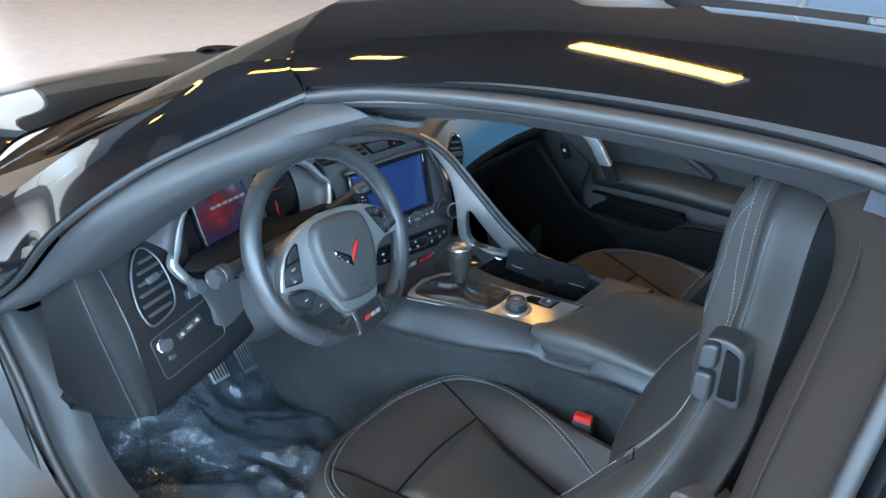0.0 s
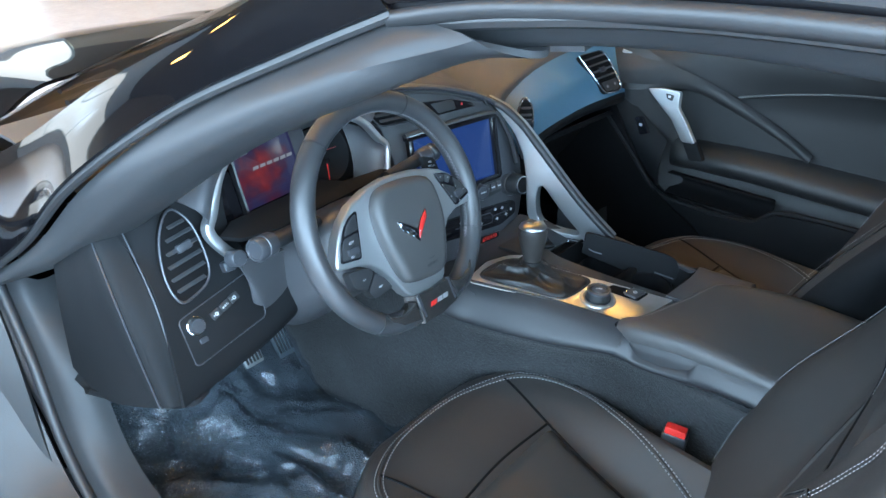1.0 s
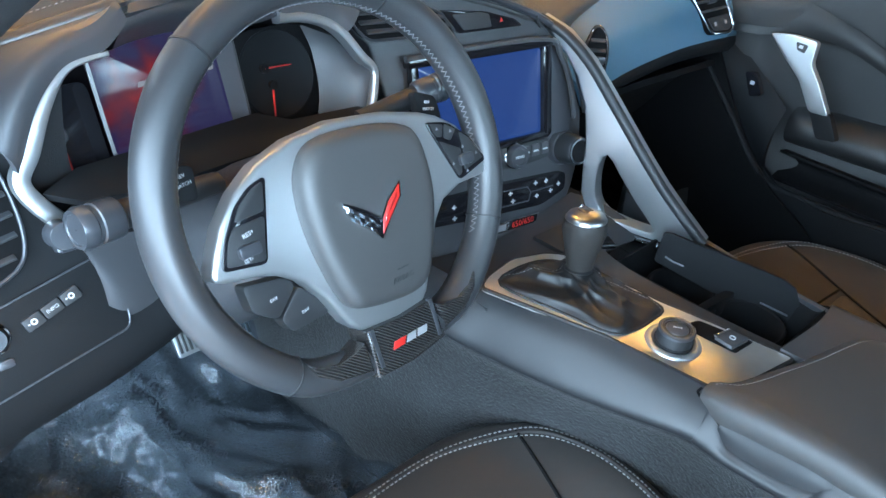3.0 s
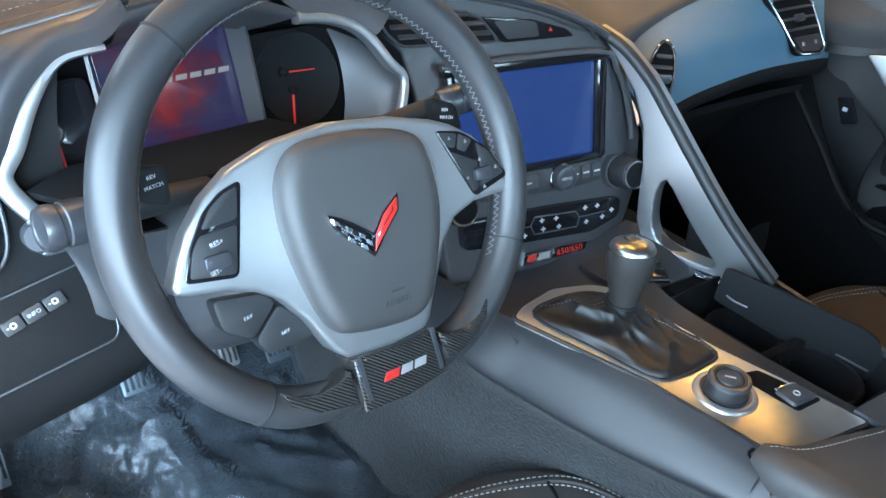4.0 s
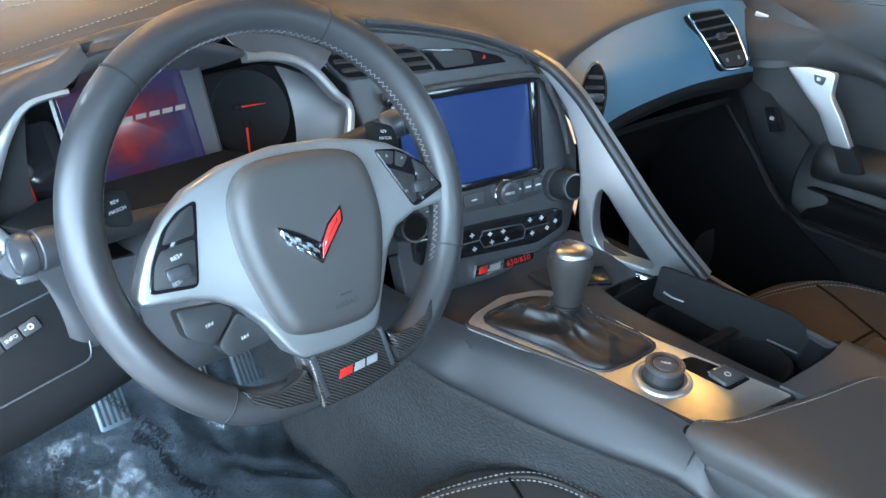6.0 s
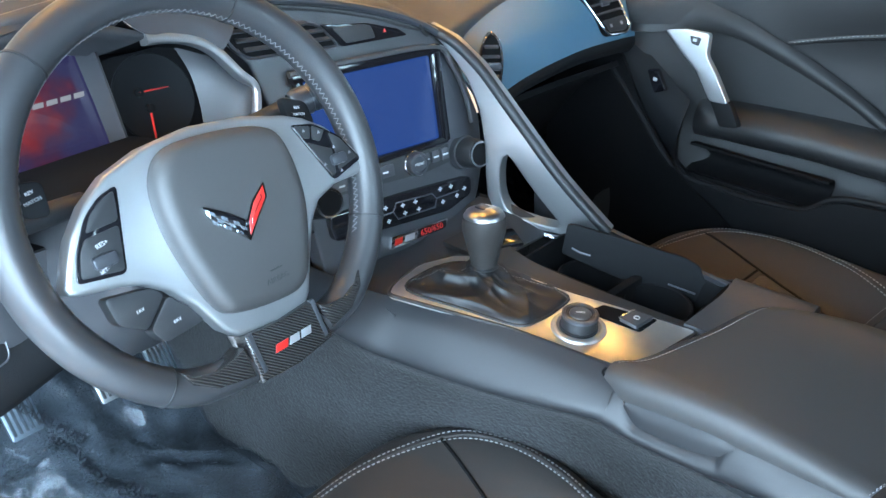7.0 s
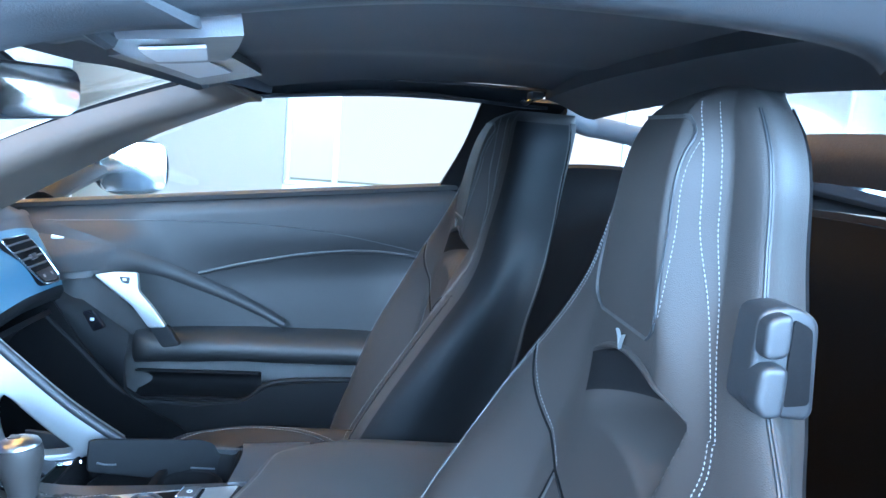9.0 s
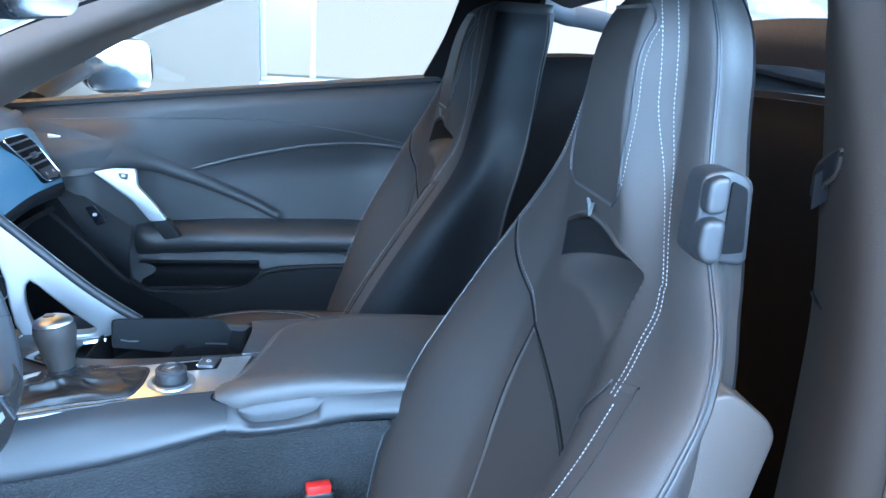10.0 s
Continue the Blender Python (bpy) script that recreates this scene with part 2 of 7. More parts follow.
def sheet(f, nu, nv, thick=0.0):
    """A surface f(u, v) with u, v from 0 to 1; with thickness it closes to a shell behind."""
    P = [[Vector(f(i / nu, j / nv)) for i in range(nu + 1)] for j in range(nv + 1)]
    bm = bmesh.new()
    vs = [[bm.verts.new(p) for p in r] for r in P]
    for j in range(nv):
        for i in range(nu):
            bm.faces.new((vs[j][i], vs[j][i + 1], vs[j + 1][i + 1], vs[j + 1][i]))
    if thick:
        bs = []
        for j in range(nv + 1):
            row = []
            for i in range(nu + 1):
                du = P[j][min(i + 1, nu)] - P[j][max(i - 1, 0)]
                dv = P[min(j + 1, nv)][i] - P[max(j - 1, 0)][i]
                row.append(bm.verts.new(P[j][i] - du.cross(dv).normalized() * thick))
            bs.append(row)
        for j in range(nv):
            for i in range(nu):
                bm.faces.new((bs[j][i], bs[j + 1][i], bs[j + 1][i + 1], bs[j][i + 1]))
        edge = [(j, 0) for j in range(nv + 1)] + [(nv, i) for i in range(1, nu + 1)] + [(j, nu) for j in range(nv - 1, -1, -1)] + [(0, i) for i in range(nu - 1, 0, -1)]
        for (a, b), (c, d) in zip(edge, edge[1:] + edge[:1]):
            bm.faces.new((vs[a][b], vs[c][d], bs[c][d], bs[a][b]))
    return bm


def between(*rails, n=8, bulge=0.0):
    """f(u, v) for sheet(): u along the rails, v from the first rail to the last, smoothly."""
    R = [curve(r, 24) for r in rails]

    def at(r, u):
        k = u * (len(r) - 1)
        i = min(int(k), len(r) - 2)
        return r[i].lerp(r[i + 1], k - i)

    def f(u, v):
        q = [at(r, u) for r in R]
        m = len(q)
        k = v * (m - 1)
        i = min(int(k), m - 2)
        t = k - i
        g = lambda j: q[min(max(j, 0), m - 1)]
        a, b, c, d = g(i - 1), g(i), g(i + 1), g(i + 2)
        return 0.5 * (2 * b + (c - a) * t + (2 * a - 5 * b + 4 * c - d) * t * t + (3 * b - a - 3 * c + d) * t**3)
    return f


def tube(path, r, sides=12, closed=False, flat=1.0, up=(0, 0, 1), caps=True):
    """A round or flattened bar along a path; r may be a function of 0..1."""
    p = [Vector(q) for q in path]
    n, rings = len(p), []
    upv = Vector(up)
    for i, q in enumerate(p):
        a, b = (p[i - 1], p[(i + 1) % n]) if closed else (p[max(i - 1, 0)], p[min(i + 1, n - 1)])
        t = (b - a).normalized()
        s = t.cross(upv)
        if s.length < 1e-4:
            s = t.cross(Vector((1, 0, 0)))
        s.normalize()
        w = s.cross(t)
        rad = r(i / max(1, n - 1)) if callable(r) else r
        rings.append([q + s * rad * math.cos(k * 2 * math.pi / sides) + w * rad * flat * math.sin(k * 2 * math.pi / sides) for k in range(sides)])
    if closed:
        rings.append(rings[0])
        bm = loft(rings, True, False)
        bmesh.ops.remove_doubles(bm, verts=bm.verts, dist=1e-6)
        return bm
    return loft(rings, True, caps)


def prism(outline, m, depth, bevel=0.0015, seg=2, mm=0.001, dome=0.0):
    """A plate with this outline (in mm, in the frame m), its face towards +z, bevelled."""
    bm = bmesh.new()
    top = [bm.verts.new((x * mm, y * mm, 0)) for x, y in outline]
    f = bm.faces.new(top)
    if f.normal.z == 0:
        f.normal_update()
    if f.normal.z < 0:
        f.normal_flip()
    r = bmesh.ops.extrude_face_region(bm, geom=[f])
    vs = [g for g in r["geom"] if isinstance(g, bmesh.types.BMVert)]
    bmesh.ops.translate(bm, verts=[v for v in bm.verts if v not in vs], vec=(0, 0, -depth))
    if bevel:
        es = [e for e in bm.edges if all(abs(v.co.z) < 1e-7 for v in e.verts)]
        bmesh.ops.bevel(bm, geom=es, offset=bevel, segments=seg, affect='EDGES', profile=0.6, clamp_overlap=True)
    bmesh.ops.transform(bm, matrix=m, verts=bm.verts)
    return bm


def rounded(pts, n=5, closed=True):
    return [(p.x, p.y) for p in curve([(x, y, 0) for x, y in pts], n, closed)]


def corner(pts, r, n=4):
    """The outline with its corners rounded by about r."""
    out, m = [], len(pts)
    for i in range(m):
        p, a, b = Vector(pts[i]), Vector(pts[i - 1]), Vector(pts[(i + 1) % m])
        da, db = (a - p), (b - p)
        k = min(r, da.length * 0.45, db.length * 0.45)
        s, e = p + da.normalized() * k, p + db.normalized() * k
        for j in range(n + 1):
            t = j / n
            q = s * (1 - t)**2 + p * 2 * t * (1 - t) + e * t * t
            out.append((q.x, q.y))
    return out


def rect(x0, y0, x1, y1):
    return [(x0, y0), (x1, y0), (x1, y1), (x0, y1)]


def box(m, sx, sy, sz, bevel=0.003, seg=2):
    bm = bmesh.new()
    bmesh.ops.create_cube(bm, size=1)
    bmesh.ops.scale(bm, vec=(sx, sy, sz), verts=bm.verts)
    if bevel:
        bmesh.ops.bevel(bm, geom=list(bm.edges), offset=bevel, segments=seg, affect='EDGES', profile=0.6)
    bmesh.ops.transform(bm, matrix=m, verts=bm.verts)
    return bm


def lathe(profile, m, n=32):
    """A turned body: (radius, height) pairs about the frame's z axis."""
    rings = [[m @ V(r * math.cos(k * 2 * math.pi / n), r * math.sin(k * 2 * math.pi / n), h) for k in range(n)] for r, h in profile]
    return loft(rings, True, False)


def joined(bms):
    out = bmesh.new()
    for b in bms:
        me = bpy.data.meshes.new("tmp")
        b.to_mesh(me)
        b.free()
        out.from_mesh(me)
        bpy.data.meshes.remove(me)
    return out


def stitches(path, mat_parent, length=0.004, gap=0.0025, r=0.0007, name="stitching", mat=None, side=None):
    """A row of single thread stitches along a line."""
    p = [Vector(q) for q in path]
    bms, pos, acc = [], 0.0, 0.0
    step = length + gap
    for a, b in zip(p, p[1:]):
        d = b - a
        L = d.length
        if L < 1e-7:
            continue
        t = d / L
        while acc < L:
            q = a + t * acc
            s = t.cross(V(0.3, 0.2, 1)).normalized()
            w = t.cross(s)
            bms.append((q, t, s, w))
            acc += step
        acc -= L
    bm = bmesh.new()
    for q, t, s, w in bms:
        ring = []
        for e, k in ((-0.5, 0.3), (-0.25, 1), (0.25, 1), (0.5, 0.3)):
            ring.append([bm.verts.new(q + t * length * e + (s * math.cos(c) + w * math.sin(c)) * r * k) for c in (0.8, 2.4, 3.9, 5.5)])
        for x, y in zip(ring, ring[1:]):
            for i in range(4):
                bm.faces.new((x[i], x[(i + 1) % 4], y[(i + 1) % 4], y[i]))
        bm.faces.new(ring[0])
        bm.faces.new(ring[-1])
    return part(name, bm, mat or STITCH, mat_parent)


def letters(name, body, size, m, mat, parent, depth=0.0002):
    c = bpy.data.curves.new("letters", 'FONT')
    c.body, c.size, c.extrude, c.align_x, c.align_y = body, size, depth, 'CENTER', 'CENTER'
    c.resolution_u = 2
    o = bpy.data.objects.new("letters", c)
    me = bpy.data.meshes.new_from_object(o)
    bpy.data.objects.remove(o)
    bpy.data.curves.remove(c)
    bm = bmesh.new()
    bm.from_mesh(me)
    bpy.data.meshes.remove(me)
    bmesh.ops.transform(bm, matrix=m, verts=bm.verts)
    return part(name, bm, mat, parent)


def at(m, x, y, z=0.0, rz=0.0):
    return m @ pose(x * 0.001, y * 0.001, z * 0.001, 0, 0, rz)


# ---- the showroom ----
FLOOR_TILE = material("pale_floor_tile", (0.56, 0.56, 0.57), 0.22, 0, 0.05, 30, 0.06)
WALL_PAINT = material("white_wall_paint", (0.40, 0.44, 0.47), 0.6, 0, 0.1, 200, 0.03)
CEILING_PAINT = material("dark_ceiling", (0.035, 0.033, 0.032), 0.8, 0, 0.2, 40, 0.2)
FRAME_PAINT = material("pale_window_frame", (0.34, 0.39, 0.39), 0.4, 0.2, 0, 60, 0.05)
PANE_GLOW = glowing("bright_daylight", (1.0, 0.90, 0.80), 0.40)
# glow added only to give the pillar and windscreen a pale reflection
REFLECTION_GLOW = glowing("pale_reflection_glow", (1.0, 0.95, 0.88), 1.6)
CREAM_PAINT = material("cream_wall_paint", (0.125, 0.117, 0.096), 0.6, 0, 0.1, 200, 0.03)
COLUMN_PAINT = material("grey_column_paint", (0.30, 0.30, 0.30), 0.5, 0, 0.1, 150, 0.04)
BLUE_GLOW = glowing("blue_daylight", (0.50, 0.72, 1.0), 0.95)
LAMP_GLOW = glowing("warm_lamp", (1.0, 0.46, 0.08), 30.0)


def wall(name, x0, y0, x1, y1, z0, z1, mat=WALL_PAINT, label="plain white painted showroom wall"):
    bm = box(pose((x0 + x1) / 2, (y0 + y1) / 2, (z0 + z1) / 2), x1 - x0, y1 - y0, z1 - z0, 0)
    return tagged(part(name, bm, mat), label, "wall", kind="structure")


tagged(part("floor", box(pose(0.85, 3.5, -0.05), 9.7, 23.4, 0.1, 0), FLOOR_TILE), "pale polished showroom floor under the car", "floor", kind="structure")
tagged(part("ceiling", box(pose(0.85, 3.5, 4.25), 9.7, 23.4, 0.1, 0), CEILING_PAINT), "dark high showroom ceiling with warm lamps", "ceiling", kind="structure")
wall("wall_north_low", -4.0, 15.0, 5.7, 15.2, 0, 0.4)
wall("wall_north_high", -4.0, 15.0, 5.7, 15.2, 3.0, 4.2)
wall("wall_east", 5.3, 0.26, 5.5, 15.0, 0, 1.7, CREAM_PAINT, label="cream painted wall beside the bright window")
wall("wall_east_sill", 5.3, -6.5, 5.5, 0.26, 0, 0.61, label="low pale wall under the bright window")
# unseen upper walls, added dark so that the car's roof mirrors darkness
wall("wall_east_dark_top", 5.28, 0.26, 5.5, 15.0, 1.7, 4.2, CEILING_PAINT, label="unseen dark upper wall over the cream wall, for the roof reflection")
wall("wall_east_head", 5.28, -8.0, 5.5, 0.26, 2.1, 4.2, CEILING_PAINT, label="unseen dark upper wall over the bright window, for the roof reflection")
wall("wall_east_end", 5.3, -8.0, 5.5, -6.5, 0, 2.1)
wall("wall_south_low", -4.0, -8.2, 5.7, -8.0, 0, 0.5)
wall("wall_south_high", -4.0, -8.2, 5.7, -8.0, 3.7, 4.2)
# unseen wall, added in dark cream to be mirrored low in the pillar
wall("wall_west_far", -4.0, 7.0, -3.8, 15.0, 0, 4.2, CREAM_PAINT, label="unseen dark cream wall past the tall glazing, for the pillar reflection")
wall("wall_west_low", -4.0, -8.0, -3.8, 7.0, 0, 0.35)
wall("wall_west_high", -4.0, -8.0, -3.8, 7.0, 3.75, 4.2)


def window(name, horizontal, a0, a1, fixed, z0, z1, posts, glow, label, depth=0.09):
    """A long window: frame, posts and one bright pane per bay, along x or along y."""
    w = thing(name, label, "window", kind="structure")
    edges = [a0] + list(posts) + [a1]

    def bar(a, b, zz0, zz1, nm):
        c, s = (a + b) / 2, b - a
        m = pose(c, fixed, (zz0 + zz1) / 2) if horizontal else pose(fixed, c, (zz0 + zz1) / 2)
        sx, sy = (s, depth) if horizontal else (depth, s)
        part(nm, box(m, sx, sy, zz1 - zz0, 0.006), FRAME_PAINT, w)
    bar(a0, a1, z0, z0 + 0.04, "bottom_rail")
    bar(a0, a1, z1 - 0.07, z1, "top_rail")
    for p in edges:
        q = min(max(p, a0 + 0.022), a1 - 0.022)
        bar(q - 0.022, q + 0.022, z0 + 0.04, z1 - 0.07, "post")
    for a, b in zip(edges, edges[1:]):
        c, s = (a + b) / 2, b - a - 0.05
        m = pose(c, fixed, (z0 + z1) / 2) if horizontal else pose(fixed, c, (z0 + z1) / 2)
        part("pane", box(m, s if horizontal else 0.012, 0.012 if horizontal else s, z1 - z0 - 0.12, 0), glow, w)
    return w


window("window_1", False, -6.5, 0.26, 5.42, 0.61, 2.1, (-0.155, -2.6, -4.6), PANE_GLOW, "overexposed white window past the passenger door")
window("window_2", False, -8.0, 7.0, -3.92, 0.35, 3.75, (-6.5, -5, -3.5, -2, -0.5, 1, 2.5, 4, 5.5), BLUE_GLOW, "tall showroom glazing with cool daylight")
window("window_3", True, -3.8, 5.5, -8.12, 0.5, 3.7, (-3.0, -2.2, -0.8, 0.6, 2, 3.4, 4.6), BLUE_GLOW, "blue daylight window with dark bars")
# unseen glowing window, added to be mirrored in the pillar and windscreen
window("reflection_window", True, -3.8, 5.3, 15.1, 0.4, 3.0, (-2.0, -0.2, 1.6, 3.4), REFLECTION_GLOW, "unseen glowing window added at the far end for pale reflections")
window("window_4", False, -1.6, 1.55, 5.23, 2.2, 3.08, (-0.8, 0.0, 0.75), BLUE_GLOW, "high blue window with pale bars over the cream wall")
# round display column between the car and the far wall
cl = thing("display_column", "round grey painted column on the floor", "column", (4.82, 2.2, 0), kind="structure")
part("shaft", lathe([(0.46, 0.14), (0.46, 2.86), (0.44, 2.9), (0.001, 2.9)], pose(4.82, 2.2, 0), 40), COLUMN_PAINT, cl)
part("plinth", lathe([(0.49, 0.0), (0.49, 0.13), (0.47, 0.14), (0.46, 0.14)], pose(4.82, 2.2, 0), 40), FRAME_PAINT, cl)


def ceiling_lamp(x, y, sx, sy, turn=0):
    c = thing("ceiling_lamp", "warm yellow rectangular ceiling lamp", "lamp", (x, y, 4.2), "ceiling lamps")
    part("lamp_frame", box(pose(x, y, 4.165, 0, 0, turn), sx + 0.08, sy + 0.08, 0.06, 0.01), FRAME_PAINT, c)
    part("diffuser", box(pose(x, y, 4.12, 0, 0, turn), sx, sy, 0.04, 0.008), LAMP_GLOW, c)


ceiling_lamp(4.02, 1.85, 0.24, 2.0, -20)
ceiling_lamp(0.7, 5.8, 0.38, 0.8)
ceiling_lamp(2.9, 5.3, 0.38, 0.8)
for x, y in ((1.75, -0.9), (-2.3, -0.7), (-0.7, -2.6), (1.4, -4.4), (-0.6, 3.0), (-1.6, 9.6), (0.6, 9.4), (2.6, 11.6)):
    ceiling_lamp(x, y, 0.42, 1.2)
ceiling_lamp(0.6, 1.2, 0.30, 0.7)

# small red sign seen past the passenger seat
sg = thing("red_sign", "small round red sign by the bright window", "sign", (5.0, -1.42, 0.0))
part("disc", lathe([(0.0, 0), (0.09, 0.003), (0.1, 0.01), (0.09, 0.02), (0, 0.022)], pose(5.0, -1.42, 1.08) @ pose(0, 0, 0, 0, -90, 0), 24), RED, sg)
part("pole", lathe([(0.015, 0), (0.015, 1.0)], pose(5.015, -1.42, 0), 12), FRAME_PAINT, sg)
part("foot", lathe([(0.14, 0), (0.14, 0.012), (0.03, 0.02)], pose(5.015, -1.42, 0), 24), FRAME_PAINT, sg)


# ---- the car's shell ----
car = thing("sports_car", "glossy black two-seat sports car with its driver door open", "car")
# roof: removable panel with a low crown and a raised outer rail
ROOF_SIDE = [(-0.53, -0.14, 1.164), (-0.535, -0.264, 1.191), (-0.535, -0.40, 1.212), (-0.535, -0.56, 1.222), (-0.53, -0.74, 1.222)]
R_FRONT = [(0.0, 0.100), (0.30, 0.092), (0.52, 0.066), (0.69, 0.022), (0.86, -0.030), (0.95, -0.070), (1.0, -0.138)]
R_HIGH = [(-0.85, 1.216), (-0.70, 1.223), (-0.56, 1.223), (-0.40, 1.212), (-0.264, 1.190), (-0.138, 1.163)]


def roof(u, v, drop=0.0, ym=0.0):
    x = (u * 2 - 1) * 0.535
    a = abs(x) / 0.535
    y0, y1 = ease(R_FRONT, a) - ym, -0.78 + 0.06 * (1 - a * a)
    e = ease(R_HIGH, -0.138 + (y1 + 0.138) * v)
    z = e + 0.034 * (1 - a**2.4) + 0.006 * (smooth(0.42, 0.60, a) if a < 0.6 else 1 - ((a - 0.6) / 0.4)**2)
    return V(x, y0 + (y1 - y0) * v, z - drop)


part("roof", sheet(lambda u, v: roof(u, v), 220, 60, 0.012), PAINT, car, "gloss black removable roof panel")
# thin chrome tube standing for the highlight along the roof crest
part("crest_glint", tube([roof(0.232, 0.02 + 0.96 * k / 30) + V(0, 0, 0.0012) for k in range(31)], 0.0016, 6), CHROME, car)
W_RAIL = [(-0.71, 0.80, 0.76), (-0.67, 0.466, 0.90), (-0.625, 0.24, 1.03), (-0.58, 0.079, 1.115), (-0.54, -0.005, 1.165), (-0.515, -0.075, 1.178)]
R_RAIL = [(-0.745, 0.60, 0.66), (-0.72, 0.375, 0.806), (-0.70, 0.211, 0.943), (-0.645, 0.068, 1.050), (-0.585, -0.06, 1.122), (-0.54, -0.138, 1.163)]
T_RAIL = [(-0.685, 0.53, 0.690), (-0.640, 0.30, 0.812), (-0.585, 0.02, 1.015), (-0.545, -0.14, 1.105), (-0.50, -0.21, 1.140), (-0.495, -0.27, 1.150)]
# the passenger's pillar
PW = [(0.70, 0.80, 0.775), (0.655, 0.52, 0.925), (0.60, 0.20, 1.075), (0.54, -0.06, 1.168), (0.505, -0.13, 1.178)]
PR = [(0.735, 0.68, 0.700), (0.690, 0.42, 0.862), (0.625, 0.10, 1.050), (0.565, -0.07, 1.128), (0.53, -0.13, 1.154)]
mid = lambda A, B, k, o: [tuple(Vector(a).lerp(Vector(b), k) + Vector(o)) for a, b in zip(A, B)]


part("pillar_paint", sheet(between(W_RAIL, mid(W_RAIL, R_RAIL, 0.42, (-0.001, 0, 0.0062)), R_RAIL), 60, 12, 0.01), PAINT, car, "gloss black windscreen pillar")
part("pillar_paint", sheet(between(PR, mid(PW, PR, 0.5, (0.016, 0, 0.006)), PW), 60, 12, 0.01), PAINT, car)
part("pillar_gasket", tube(curve(R_RAIL, 16), 0.006, 8), RUBBER, car)
part("pillar_trim", sheet(between(mid(R_RAIL, R_RAIL, 0, (0.012, -0.006, -0.006)), mid(R_RAIL, T_RAIL, 0.55, (-0.022, -0.02, 0.002)), T_RAIL, mid(T_RAIL, T_RAIL, 0, (0.015, 0.04, 0.025))), 60, 18, 0.006), SEAL, car, "grey vinyl windscreen pillar trim")
# passenger side pillar, inside
part("pillar_trim", sheet(between(mid(PW, PW, 0, (-0.055, 0.01, -0.012)), mid(PW, PW, 0, (-0.065, -0.05, -0.035)), mid(PW, PR, 0.9, (-0.02, -0.03, -0.01))), 60, 12, 0.008), material("taupe_pillar_vinyl", (0.068, 0.054, 0.043), 0.6, 0, 0.2, 700, 0.1), car, "taupe inner windscreen pillar trim")
# windscreen
WS = between([(-0.508, -0.07, 1.186), (-0.30, 0.066, 1.203), (0, 0.108, 1.208), (0.30, 0.066, 1.203), (0.508, -0.07, 1.186)],
             [(-0.60, 0.30, 1.045), (-0.32, 0.36, 1.075), (0, 0.38, 1.082), (0.32, 0.36, 1.075), (0.60, 0.30, 1.045)],
             [(-0.69, 0.80, 0.79), (-0.36, 0.93, 0.815), (0, 0.97, 0.82), (0.36, 0.93, 0.815), (0.69, 0.80, 0.79)])
ws = part("windscreen", sheet(WS, 40, 24, 0.004), GLASS, car)
ws.visible_shadow = False
part("header_rail", sheet(between([(-0.515, -0.105, 1.162), (-0.30, 0.045, 1.186), (0, 0.085, 1.194), (0.30, 0.045, 1.186), (0.515, -0.105, 1.162)], [(-0.50, -0.19, 1.150), (-0.25, -0.09, 1.165), (0, -0.06, 1.172), (0.25, -0.09, 1.165), (0.50, -0.19, 1.150)]), 40, 8, 0.02), LINER, car)
# bonnet with a dark raised patch, and cowl
def bonnet(u, v):
    x = (u * 2 - 1) * 0.80
    y0 = 1.06 - 0.75 * x * x
    y = y0 + (2.15 - y0) * v
    z = 0.835 - 0.08 * v - 0.14 * v * v + 0.020 * math.exp(-((abs(x) - 0.46) / 0.10)**2) * (1 - 0.3 * v) - 0.05 * (abs(x) / 0.8)**3
    return V(x, y, z)


part("bonnet", sheet(bonnet, 60, 40, 0.008), PAINT, car, "gloss black bonnet with raised creases")
part("bonnet_patch", sheet(lambda u, v: bonnet(0.77 + 0.13 * u, 0.37 + 0.11 * v) + V(0, 0, 0.004 + 0.012 * math.sin(math.pi * v)), 20, 10, 0.01), VOID, car, "dark raised patch on the bonnet")
part("cowl", sheet(between([(-0.74, 0.60, 0.745), (-0.56, 0.76, 0.785), (-0.30, 0.92, 0.80), (0, 0.96, 0.805), (0.30, 0.92, 0.80), (0.56, 0.76, 0.785), (0.74, 0.60, 0.745)], [(-0.76, 0.66, 0.765), (-0.56, 0.835, 0.812), (-0.30, 1.0, 0.826), (0, 1.07, 0.832), (0.30, 1.0, 0.826), (0.56, 0.835, 0.812), (0.76, 0.66, 0.765)]), 40, 4, 0.02), RUBBER, car, "black plastic cowl under the windscreen")
for x, y in ((-0.42, 0.86), (0.10, 0.93)):
    part("wiper", tube(curve([(x, y, 0.815), (x + 0.2, y + 0.03, 0.835), (x + 0.5, y - 0.04, 0.85)], 8), 0.008, 8), RUBBER, car)
# front wing beside the bonnet
def wing(u, v):
    y = 0.66 + 1.2 * u
    a = v * math.pi / 2
    x = 0.76 + 0.18 * math.sin(a) + 0.03 * math.sin(u * 2)
    return V(-x, y, 0.765 - 0.12 * u * u - 0.34 * (1 - math.cos(a)) + 0.03 * math.sin(u * 3))


part("front_wing", sheet(wing, 24, 16, 0.01), PAINT, car, "gloss black front wing")
part("front_wing", sheet(lambda u, v: V(-wing(1 - u, v).x, wing(1 - u, v).y, wing(1 - u, v).z), 24, 16, 0.01), PAINT, car)
